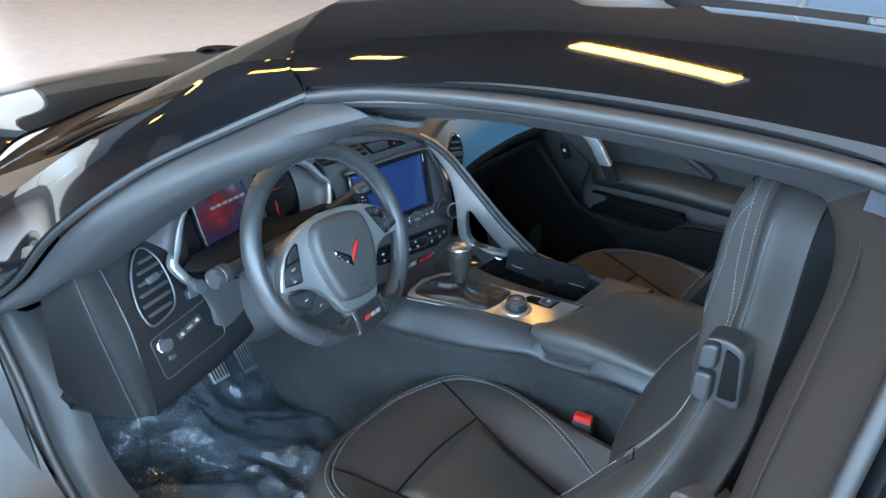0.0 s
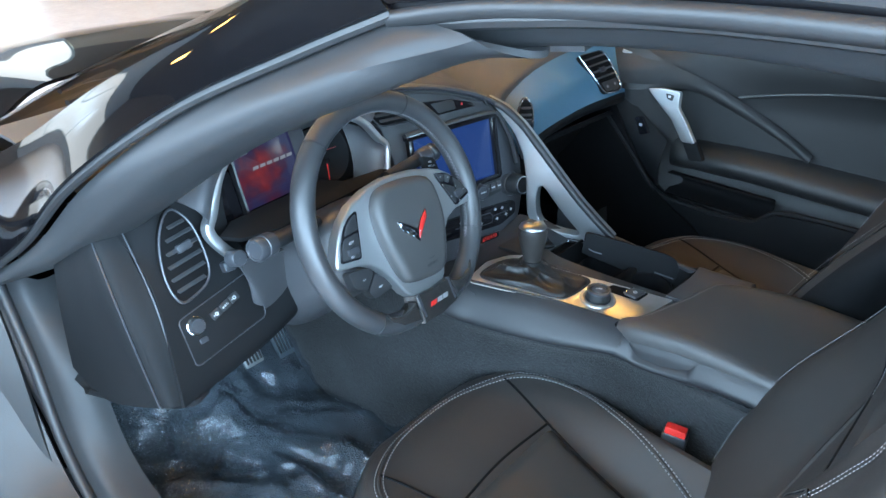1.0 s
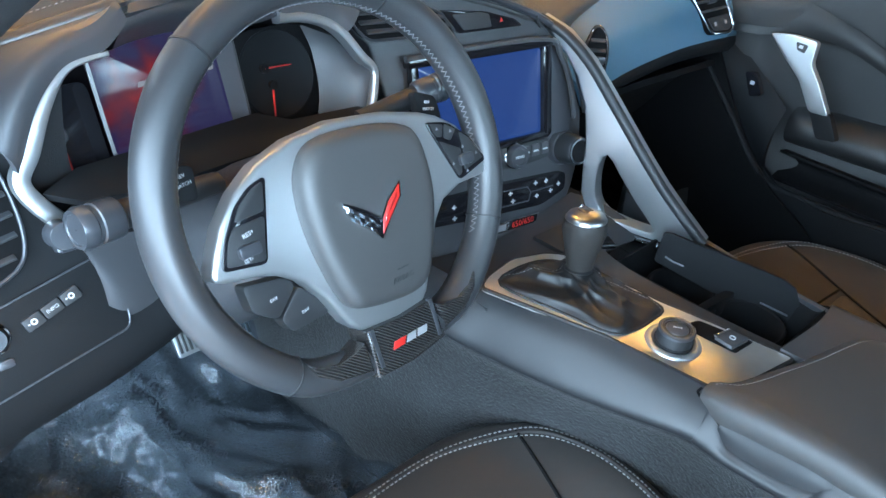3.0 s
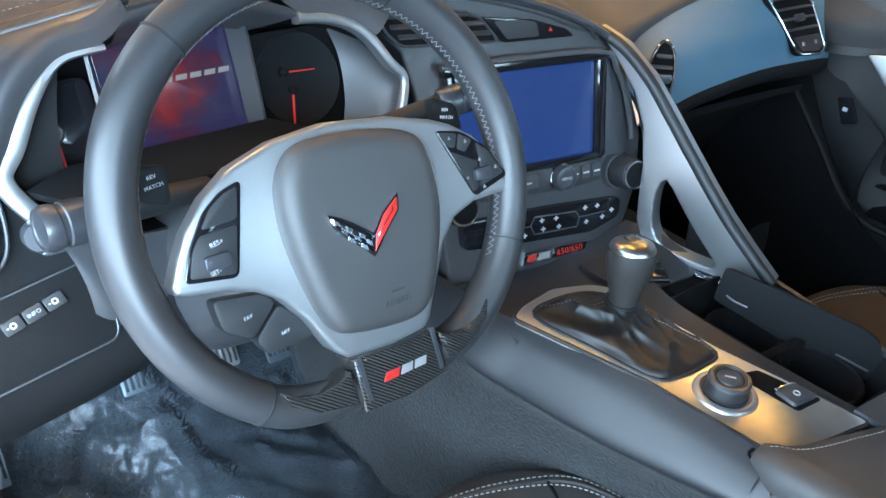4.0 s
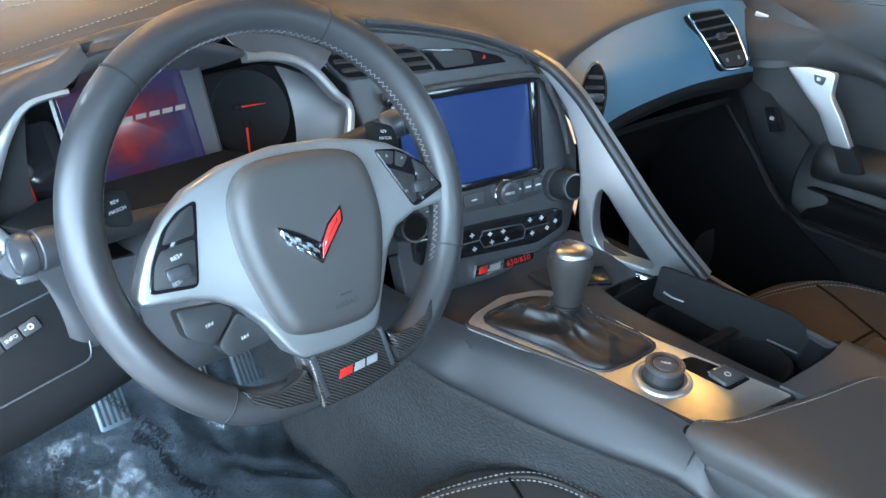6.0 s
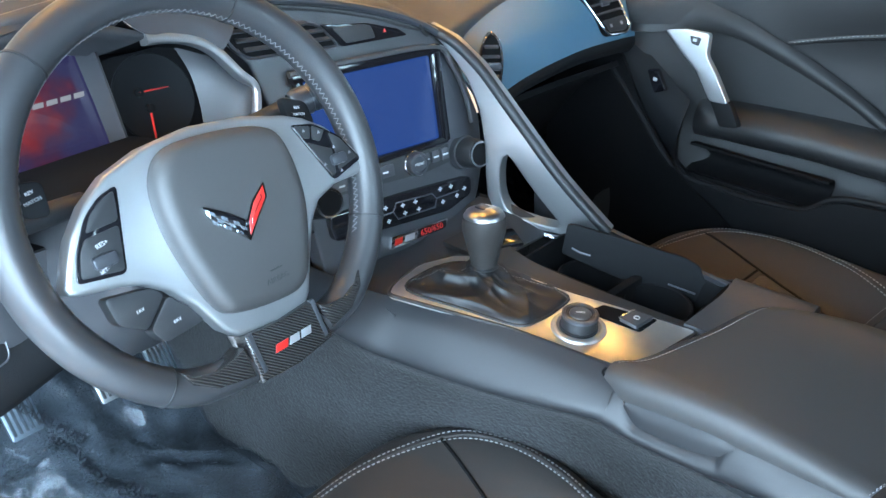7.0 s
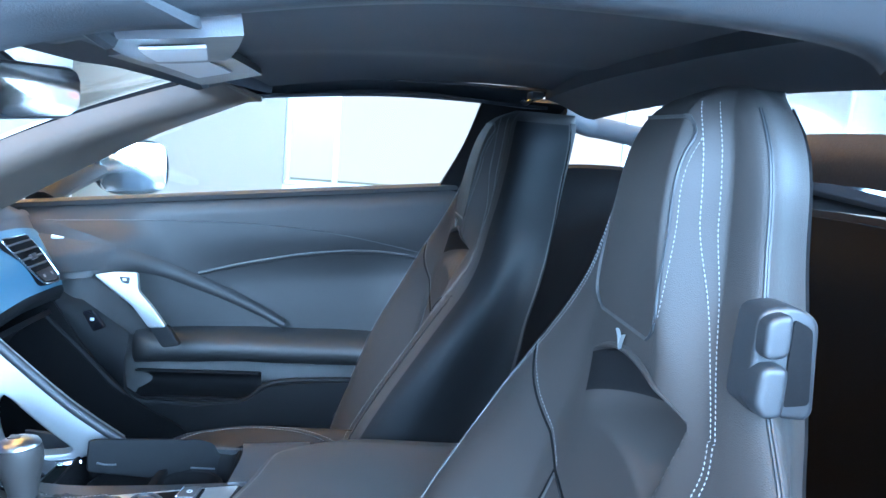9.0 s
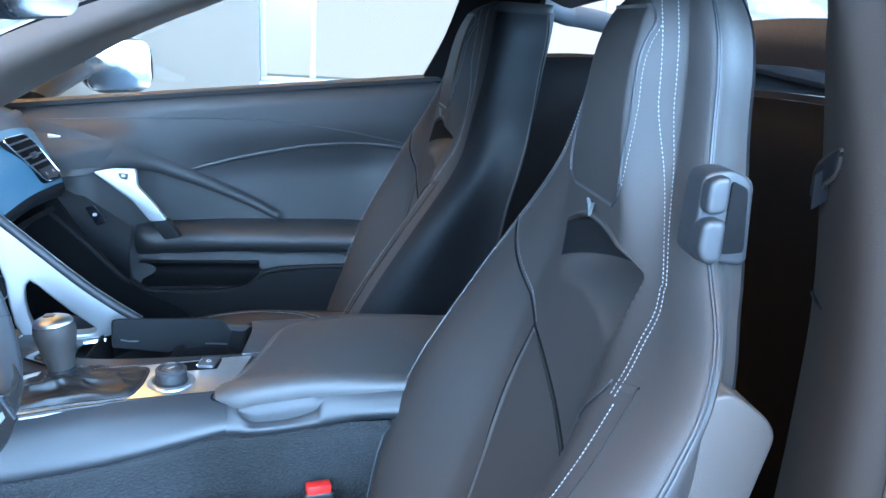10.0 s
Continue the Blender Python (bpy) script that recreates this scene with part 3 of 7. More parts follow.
# door opening: hinge pillar, sill, rear pillar
OUT = [(-0.708, 0.545, 0.695), (-0.718, 0.458, 0.58), (-0.730, 0.385, 0.46), (-0.738, 0.27, 0.378), (-0.745, 0.05, 0.348), (-0.76, -0.35, 0.345), (-0.755, -0.58, 0.39), (-0.72, -0.68, 0.60), (-0.655, -0.735, 0.84), (-0.600, -0.748, 1.00), (-0.545, -0.755, 1.11), (-0.528, -0.735, 1.195), (-0.532, -0.66, 1.216), (-0.533, -0.45, 1.210), (-0.53, -0.25, 1.185), (-0.532, -0.135, 1.158)]
INN = [(-0.670, 0.50, 0.680), (-0.685, 0.40, 0.57), (-0.695, 0.33, 0.45), (-0.70, 0.22, 0.395), (-0.70, 0.03, 0.375), (-0.70, -0.35, 0.375), (-0.695, -0.50, 0.42), (-0.645, -0.625, 0.64), (-0.602, -0.665, 0.87), (-0.558, -0.678, 1.00), (-0.500, -0.688, 1.10), (-0.482, -0.674, 1.155), (-0.488, -0.635, 1.174), (-0.500, -0.44, 1.176), (-0.498, -0.29, 1.158), (-0.497, -0.19, 1.132)]
FACE = mid(INN[:6], INN[:6], 0, (0.03, 0, 0)) + [(-0.665, -0.51, 0.42), (-0.545, -0.66, 0.64), (-0.505, -0.698, 0.87), (-0.479, -0.702, 1.00), (-0.452, -0.702, 1.10), (-0.45, -0.69, 1.15)] + mid(INN[12:], INN[12:], 0, (0.03, 0, 0))
TRIM = between(OUT, mid(OUT, INN, 0.5, (-0.006, -0.004, 0.008)), INN, FACE)
for u0, u1, mat in ((0.0, 6.4 / 15, SEAL), (6.4 / 15, 11.3 / 15, PILLAR_TRIM), (11.3 / 15, 1.0, SEAL)):
    part("opening_trim", sheet(lambda u, v: TRIM(u0 + (u1 - u0) * u, v), 60, 22, 0.006), mat, car, "grey rear pillar trim browned for warm light" if mat is PILLAR_TRIM else "grey vinyl trim round the door opening")
part("pillar_groove", tube(curve([(-0.494, -0.698, 1.168), (-0.512, -0.704, 1.130), (-0.540, -0.701, 1.084), (-0.568, -0.697, 1.034), (-0.594, -0.691, 0.968), (-0.625, -0.683, 0.88), (-0.667, -0.648, 0.70)], 10), 0.0015, 8), PILLAR_TRIM, car)
part("pillar_seam", tube(curve([(-0.497, -0.699, 0.925), (-0.530, -0.690, 0.922), (-0.575, -0.678, 0.945)], 8), 0.0014, 6), VOID, car)
part("door_gasket", tube(curve([(x - 0.006, y, z) for x, y, z in OUT], 14), 0.0085, 10), RUBBER, car, "black rubber door gasket")
part("roof_gasket", tube(curve([(x, y, z - 0.012) for x, y, z in ROOF_SIDE], 14), 0.007, 8), RUBBER, car)
part("drip_strip", tube(curve([(x - 0.004, y, z - 0.004) for x, y, z in ROOF_SIDE], 14), 0.0022, 8), CHROME, car)
part("sill", sheet(between([(-0.738, 0.47, 0.55), (-0.748, 0.35, 0.40), (-0.757, 0.05, 0.335), (-0.775, -0.4, 0.335), (-0.77, -0.62, 0.41)], [(-0.84, 0.52, 0.52), (-0.86, 0.36, 0.35), (-0.87, 0.05, 0.29), (-0.87, -0.4, 0.29), (-0.86, -0.66, 0.38)], [(-0.88, 0.52, 0.30), (-0.89, 0.36, 0.22), (-0.895, 0.05, 0.18), (-0.895, -0.4, 0.18), (-0.89, -0.68, 0.22)]), 50, 12, 0.01), RUBBER, car, "black door sill")
part("hinge_pillar", sheet(between([(-0.722, 0.56, 0.70), (-0.735, 0.475, 0.58), (-0.750, 0.405, 0.45), (-0.755, 0.34, 0.36)], [(-0.79, 0.60, 0.70), (-0.815, 0.54, 0.58), (-0.835, 0.50, 0.45), (-0.85, 0.44, 0.32)], [(-0.86, 0.64, 0.70), (-0.88, 0.60, 0.58), (-0.90, 0.58, 0.45), (-0.90, 0.55, 0.30)]), 24, 12, 0.01), RUBBER, car)
part("hinge", box(pose(-0.80, 0.52, 0.60), 0.05, 0.06, 0.05, 0.008), PAINT, car)
part("hinge", box(pose(-0.815, 0.47, 0.42), 0.05, 0.06, 0.05, 0.008), PAINT, car)
part("quarter_panel", sheet(between([(-0.535, -0.757, 1.205), (-0.552, -0.759, 1.105), (-0.640, -0.742, 0.895), (-0.720, -0.690, 0.62), (-0.760, -0.590, 0.40)], [(-0.56, -0.85, 1.20), (-0.64, -0.90, 1.09), (-0.77, -0.93, 0.90), (-0.86, -0.92, 0.60), (-0.88, -0.80, 0.34)], [(-0.55, -1.2, 1.14), (-0.66, -1.25, 1.03), (-0.86, -1.3, 0.90), (-0.94, -1.3, 0.60), (-0.94, -1.2, 0.30)]), 40, 16, 0.01), PAINT, car, "gloss black rear quarter")
part("latch_plate", box(pose(-0.755, -0.79, 0.74, 0, 0, 8), 0.012, 0.05, 0.10, 0.006), CHROME, car, "chrome door striker plate")
part("underbody", box(pose(0, -0.2, 0.16), 1.66, 2.4, 0.04, 0.01), VOID, car)
# wheels under the body
for x in (-0.80, 0.80):
    for y in (1.36, -1.36):
        WC = pose(x, y, 0.335, 0, 90, 0)
        wh = part("wheel", lathe([(0.0005, -0.10), (0.05, -0.10), (0.06, 0.06), (0.20, 0.085), (0.225, 0.11), (0.235, 0.10), (0.235, -0.11), (0.0005, -0.11)], WC, 40), SATIN, car, "dark alloy wheel")
        part("tyre", lathe([(0.232, -0.115), (0.29, -0.125), (0.325, -0.105), (0.334, -0.05), (0.334, 0.05), (0.325, 0.105), (0.29, 0.125), (0.232, 0.115), (0.228, 0.0), (0.232, -0.115)], WC, 48), RUBBER, wh, "black rubber tyre")
# driver's door standing open ahead of the hinge pillar
dr = thing("open_door", "open driver door with black paint and blue sheen", "door", (-0.95, 0.6, 0.3))
part("door_shell", sheet(between([(-0.90, 0.60, 0.86), (-1.12, 0.42, 0.885), (-1.45, 0.12, 0.90)], [(-0.885, 0.58, 0.60), (-1.10, 0.40, 0.60), (-1.44, 0.10, 0.60)], [(-0.90, 0.60, 0.30), (-1.10, 0.42, 0.28), (-1.42, 0.14, 0.28)]), 20, 16, 0.05), BLACK_TRIM, dr)
# roof lining and rear hoop
part("headliner", sheet(lambda u, v: roof(u * 0.92 + 0.04, v, 0.030, 0.03), 40, 16, 0.01), LINER, car, "dark blue-grey fabric headliner")
def hoop(u, v):
    x = (u * 2 - 1) * 0.53
    a = abs(x) / 0.53
    z0 = 1.205 + 0.022 * (1 - a * a)
    return V(x, -0.70 - 0.10 * v - 0.02 * (1 - a), z0 - 0.030 * smooth(0, 1, v) - 0.02)


part("rear_hoop", sheet(hoop, 40, 10, 0.03), LINER, car, "dark padded hoop behind the seats")
part("quarter_trim", sheet(between([(0.62, -0.755, 1.062), (0.62, -0.90, 1.068), (0.62, -1.2, 1.05)], [(0.66, -0.74, 0.9), (0.66, -0.9, 0.9), (0.66, -1.2, 0.9)], [(0.66, -0.70, 0.4), (0.66, -0.9, 0.4), (0.66, -1.2, 0.4)]), 12, 8, 0.02), VOID, car)
part("quarter_rail", tube(curve([(0.565, -0.74, 1.165), (0.60, -0.81, 1.145), (0.605, -0.88, 1.137), (0.63, -1.2, 1.09)], 8), 0.022, 10), LINER, car)
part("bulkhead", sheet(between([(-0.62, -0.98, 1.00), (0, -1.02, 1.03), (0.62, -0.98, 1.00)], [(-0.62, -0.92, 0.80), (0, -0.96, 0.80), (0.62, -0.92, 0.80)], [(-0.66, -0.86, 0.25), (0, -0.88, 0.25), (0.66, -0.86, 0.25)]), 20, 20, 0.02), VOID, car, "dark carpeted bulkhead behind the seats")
part("luggage_cover", sheet(between([(-0.62, -0.99, 1.0), (0, -1.03, 1.03), (0.62, -0.99, 1.0)], [(-0.70, -1.9, 0.98), (0, -1.95, 1.0), (0.70, -1.9, 0.98)]), 16, 8, 0.01), material("brown_luggage_cover", (0.022, 0.017, 0.015), 0.8, 0, 0.3, 300, 0.1), car, "brown fabric luggage cover")
part("cargo_bar", sheet(between([(-0.56, -0.95, 1.118), (0, -0.97, 1.145), (0.56, -0.95, 1.118)], [(-0.56, -0.94, 1.09), (0, -0.955, 1.115), (0.56, -0.94, 1.09)], [(-0.56, -0.95, 1.05), (0, -0.96, 1.08), (0.56, -0.95, 1.05)]), 20, 8, 0.02), material("brown_cargo_trim", (0.013, 0.0105, 0.0100), 0.8, 0, 0.3, 300, 0.1), car, "brown trimmed bar behind the seats")
HATCH = between([(-0.52, -0.79, 1.205), (-0.25, -0.81, 1.225), (0, -0.815, 1.232), (0.25, -0.81, 1.225), (0.52, -0.79, 1.205)], [(-0.60, -1.35, 1.12), (-0.30, -1.37, 1.145), (0, -1.375, 1.15), (0.30, -1.37, 1.145), (0.60, -1.35, 1.12)], [(-0.70, -1.95, 0.99), (-0.35, -2.0, 1.0), (0, -2.02, 1.0), (0.35, -2.0, 1.0), (0.70, -1.95, 0.99)])
for k in (-1, 1):
    part("hatch_side", sheet(between([(k * 0.575, -0.95, 1.125), (k * 0.64, -1.4, 1.06), (k * 0.70, -1.95, 0.98)], [(k * 0.66, -0.93, 0.95), (k * 0.72, -1.4, 0.92), (k * 0.75, -1.95, 0.90)]), 14, 6, 0.01), VOID, car)
hgl = part("hatch_glass", sheet(HATCH, 24, 20, 0.004), GLASS, car)
hgl.visible_shadow = False
part("hatch_frame", tube(curve([(-0.575, -0.95, 1.125), (-0.62, -1.4, 1.06), (-0.70, -1.95, 0.98)], 8), 0.03, 8), PAINT, car)
part("hatch_frame", tube(curve([(0.575, -0.95, 1.125), (0.62, -1.4, 1.06), (0.70, -1.95, 0.98)], 8), 0.03, 8), PAINT, car)
# floor pan, footwells
part("floor_pan", box(pose(0, -0.1, 0.215), 1.36, 1.6, 0.03, 0.004), CARPET, car, "dark carpeted floor pan")
part("firewall", sheet(between([(-0.70, 0.60, 0.22), (0, 0.60, 0.22), (0.70, 0.60, 0.22)], [(-0.70, 0.72, 0.45), (0, 0.72, 0.45), (0.70, 0.72, 0.45)], [(-0.70, 0.74, 0.78), (0, 0.74, 0.78), (0.70, 0.74, 0.78)]), 10, 10, 0.02), VOID, car)
part("kick_panel", sheet(between([(-0.672, 0.72, 0.70), (-0.665, 0.60, 0.66), (-0.662, 0.50, 0.58)], [(-0.672, 0.74, 0.24), (-0.665, 0.60, 0.24), (-0.662, 0.44, 0.24)]), 10, 6, 0.01), PLASTIC_DARK, car)
part("side_trim", sheet(between([(-0.69, 0.30, 0.40), (-0.695, -0.2, 0.385), (-0.69, -0.6, 0.45)], [(-0.66, 0.30, 0.22), (-0.66, -0.2, 0.22), (-0.66, -0.6, 0.22)]), 20, 6, 0.01), CARPET, car)
# passenger side of the shell below the window
part("side_wall", sheet(between([(0.77, 0.7, 0.86), (0.77, 0.0, 0.90), (0.77, -0.9, 1.0)], [(0.84, 0.7, 0.6), (0.86, 0, 0.6), (0.88, -0.9, 0.6)], [(0.80, 0.7, 0.2), (0.82, 0, 0.2), (0.84, -0.9, 0.2)]), 16, 12, 0.02), PAINT, car, "gloss black passenger door skin")
part("roof_rail_trim", sheet(between([(0.535, -0.12, 1.168), (0.535, -0.40, 1.20), (0.53, -0.72, 1.205)], [(0.575, -0.11, 1.140), (0.59, -0.40, 1.178), (0.575, -0.66, 1.170)], [(0.50, -0.16, 1.140), (0.505, -0.42, 1.165), (0.50, -0.70, 1.165)]), 24, 8, 0.006), LINER, car)
part("lock_pillar", sheet(between([(0.585, -0.590, 1.18), (0.66, -0.565, 1.08), (0.725, -0.525, 0.98)], [(0.55, -0.755, 1.18), (0.60, -0.765, 1.07), (0.68, -0.78, 0.95)]), 14, 8, 0.02), BLACK_TRIM, car)
dg = part("door_glass", sheet(between([(0.72, 0.30, 0.905), (0.73, -0.10, 0.935), (0.725, -0.56, 0.985)], [(0.64, 0.16, 1.03), (0.655, -0.12, 1.06), (0.65, -0.58, 1.09)], [(0.565, -0.09, 1.155), (0.575, -0.25, 1.175), (0.58, -0.60, 1.182)]), 16, 12, 0.004), GLASS, car)
dg.visible_shadow = False
# outside mirror
om = thing("door_mirror", "black outside mirror on the passenger door", "mirror", (0.80, 0.16, 0.90))
OMM = fr((1.050, 0.205, 0.962), (0.66, -0.75, 0), (0, 0.1, 1))
part("housing", loft([[OMM @ V(0.012 * q + a * 0.092 * math.copysign(abs(math.cos(k * math.tau / 28))**0.7, math.cos(k * math.tau / 28)), a * 0.068 * math.copysign(abs(math.sin(k * math.tau / 28))**0.7, math.sin(k * math.tau / 28)), 0.004 - 0.11 * q) for k in range(28)] for q, a in ((0, 1.0), (0.05, 1.04), (0.3, 1.0), (0.6, 0.85), (0.85, 0.55), (1, 0.25))]), BLACK_TRIM, om)
part("mirror_glass", prism(corner(rect(-84, -61, 84, 61), 30), OMM @ pose(0, 0, 0.006), 0.006, 0.001), CHROME, om, "pale reflecting mirror glass")
part("stem", tube(curve([(0.74, 0.30, 0.900), (0.83, 0.29, 0.925), (1.0, 0.28, 0.95)], 6), 0.034, 10, flat=0.6), BLACK_TRIM, om)
# inside mirror and sun visors
im = thing("rear_view_mirror", "frameless rear view mirror on the windscreen", "mirror", (-0.05, 0.02, 1.13))
MM = fr((-0.055, -0.016, 1.113), (1, -0.05, 0.03), (0, 0.0, 1))
part("back_shell", prism(corner([(-102, -16), (-74, -30), (72, -31), (104, -18), (108, 14), (92, 28), (-84, 28), (-106, 16)], 12), MM @ pose(0, 0, -0.004), 0.026, 0.004), PLASTIC_DARK, im)
part("mirror_glass", prism(corner([(-98, -14), (-72, -27), (70, -28), (100, -16), (104, 12), (90, 25), (-82, 25), (-102, 14)], 12), MM, 0.004, 0.001), CHROME, im, "bright mirror glass")
part("arm", tube([(-0.05, 0.005, 1.125), (-0.05, 0.05, 1.16), (-0.05, 0.06, 1.195)], 0.010, 8), PLASTIC_DARK, im)
for s, lab in ((1, "grey passenger sun visor with mirror and label"), (-1, "grey driver sun visor folded up")):
    sv = thing("sun_visor", lab, "sun visor", (s * 0.20, -0.12, 1.16), "sun visors")
    if s > 0:
        VF = between([(0.02, -0.060, 1.160), (0.17, -0.078, 1.156), (0.33, -0.105, 1.148)], [(0.02, -0.115, 1.172), (0.17, -0.130, 1.168), (0.33, -0.150, 1.160)], [(0.02, -0.165, 1.182), (0.17, -0.180, 1.180), (0.33, -0.195, 1.172)])
    else:
        VF = between([(-0.475, -0.215, 1.136), (-0.30, -0.170, 1.142), (-0.13, -0.145, 1.146)], [(-0.470, -0.250, 1.140), (-0.30, -0.215, 1.147), (-0.13, -0.185, 1.150)], [(-0.465, -0.288, 1.146), (-0.30, -0.258, 1.153), (-0.13, -0.222, 1.156)])
    part("visor_body", sheet(VF, 16, 10, 0.012), PLASTIC, sv)
    part("vanity_mirror", sheet(lambda u, v: VF(0.22 + 0.5 * u, 0.25 + 0.45 * v) + V(0, -0.001, -0.003), 8, 6, 0.002), WHITE, sv, "pale vanity mirror cover")
    part("hinge_arm", tube([VF(0.98 if s > 0 else 0.02, 0.06), VF(0.98 if s > 0 else 0.02, 0.06) + V(s * 0.04, 0.005, 0.008)], 0.006, 8), PLASTIC_DARK, sv)
hk = thing("coat_hook", "small dark coat hook on the roof hoop", "hook", (0.49, -0.68, 1.18))
part("hook_base", box(pose(0.492, -0.672, 1.188), 0.05, 0.022, 0.014, 0.004), PLASTIC, hk)
part("hook_arm", tube(curve([(0.492, -0.665, 1.182), (0.492, -0.655, 1.172), (0.492, -0.648, 1.178)], 5), 0.004, 8), PLASTIC, hk)


# ---- steering wheel ----
WM = fr((-0.37, 0.007, 0.835), (1, 0.04, 0), (0, math.sin(radians(25)), math.cos(radians(25))))
sw = thing("steering_wheel", "black leather flat-bottomed steering wheel with silver spokes", "steering wheel", (-0.37, 0.007, 0.835))


def rim_point(a, r=0.149):
    x, y = -0.007 + r * math.cos(a), 0.024 + r * math.sin(a)
    low = -0.117 + (0.149 - r) * 0.9
    y = low + math.sqrt((max(0.0, y - low) if y > low else 0.0)**2 + 0.0) if y > low + 0.02 else low + 0.02 * math.exp((y - low - 0.02) / 0.02)
    return V(x, y, 0)


def ring(a, k, grow=0.0):
    """A point on the rim's skin: a round the wheel, k round the tube."""
    c = rim_point(a)
    o = (rim_point(a, 0.159) - c).normalized()
    return WM @ (c + o * (0.0145 + grow) * math.cos(k) + V(0, 0, 1) * (0.0165 + grow) * math.sin(k))


N = 128
rim = loft([[ring(i * math.tau / N, k * math.tau / 18) for k in range(18)] for i in range(N + 1)], True, False)
bmesh.ops.remove_doubles(rim, verts=rim.verts, dist=1e-6)
part("rim", rim, WHEEL_LEATHER, sw, "black leather rim")
for a in (128, 62, -28, 232):
    q = radians(a)
    part("rim_seam", loft([[ring(q + d, k * math.tau / 18, g) for k in range(18)] for d, g in ((-0.008, -0.001), (-0.004, 0.0008), (0.004, 0.0008), (0.008, -0.001))]), PLASTIC_DARK, sw)
zig = []
for i in range(120):
    a = radians(-35 + 250 * i / 120)
    zig += [ring(a, radians(178), 0.0002), ring(a + 0.026, radians(160), 0.0002)]
bm = bmesh.new()
for i in range(0, len(zig) - 1):
    p, q = zig[i], zig[i + 1]
    d = (q - p).normalized()
    s = d.cross(V(0, -1, 0.4)).normalized() * 0.00034
    w = d.cross(s)
    v = [bm.verts.new(c) for c in (p + s, p + w, p - s, p - w, q + s, q + w, q - s, q - w)]
    for a, b in ((0, 1), (1, 2), (2, 3), (3, 0)):
        bm.faces.new((v[a], v[b], v[b + 4], v[a + 4]))
part("stitching", bm, GREY, sw, "pale cross stitching inside the rim")
SPOKE = [(-136, 0), (-130, 12), (-120, 29), (-103, 47), (-82, 61), (-50, 71), (-10, 75), (36, 70), (71, 61), (88, 54), (106, 42), (124, 23), (137, 3), (134, -5), (124, -7), (97, -7), (76, -14), (63, -28), (47, -58), (36, -80), (28, -88), (-2, -92), (-34, -86), (-45, -75), (-58, -48), (-71, -30), (-86, -19), (-102, -13), (-128, -8), (-135, -5)]
sp = part("spoke_trim", prism(SPOKE, WM @ pose(0, 0, 0.010), 0.018, 0.004, 3), SILVER, sw, "satin silver spoke trim")
AIR = rounded([(-37, 66), (5, 66), (40, 59), (54, 46), (58, 18), (55, -10), (42, -46), (30, -66), (10, -72), (-32, -66), (-48, -54), (-59, -14), (-62, 22), (-56, 50)], 4)
airb = prism(AIR, WM @ pose(0, 0, 0.028), 0.03, 0.016, 6)
part("airbag_cover", airb, LEATHER_SOFT, sw, "charcoal airbag cover")
EM = WM @ pose(0, 0, 0.0300)
em = part("emblem", prism([(-36, 19), (-27, 14), (-18, 8), (-6, -2), (4, 10), (19, 20), (17, 8), (4, -4), (-9, -18), (-17, -9), (-26, -1), (-34, 9)], EM, 0.003, 0.0006), CHROME, sw, "chrome crossed-flag emblem")
part("red_flag", prism([(4.5, 8), (17, 17), (15.5, 8.5), (3, -3.5), (-7.5, -14), (-4, -3)], EM @ pose(0, 0, 0.0006), 0.002, 0.0003), RED, em, "red enamel flag")
part("flag_fold", prism([(3, 4), (13, 13), (12, 9), (2, 0), (-4, -8), (-2, -2)], EM @ pose(0, 0, 0.0009), 0.002, 0.0003), CHROME, em)
part("red_flag", prism([(3.6, 5), (12, 12), (11, 9), (2.6, 1.4), (-2.6, -5.6), (-1.4, -1.4)], EM @ pose(0, 0, 0.0012), 0.002, 0.0003), RED, em)
part("dark_flag", prism([(-33, 16), (-26, 11.5), (-17, 5.5), (-8, -2), (-9.5, -14), (-16, -7), (-25, 1), (-32, 9)], EM @ pose(0, 0, 0.0006), 0.002, 0.0003), BLACK_GLOSS, em, "black enamel flag")
for i in range(6):
    for j in range(3):
        if (i + j) % 2 == 0:
            x, y = -31 + 4.0 * i, 13 - 3.3 * i - 3.6 * j + (1.6 if i == 5 else 0)
            part("check", prism([(x - 1.9, y + 1.7), (x + 1.9, y - 1.2), (x + 1.9, y - 4.4), (x - 1.9, y - 1.5)], EM @ pose(0, 0, 0.0010), 0.001, 0), CHROME, em)
part("airbag_mark", prism(rect(-2, -46, 9, -44.6), WM @ pose(0, 0, 0.0284), 0.0006, 0), PLASTIC_DARK, sw)
letters("airbag_word", "AIRBAG", 0.006, at(WM, 2, -53, 28.2), PLASTIC_DARK, sw)
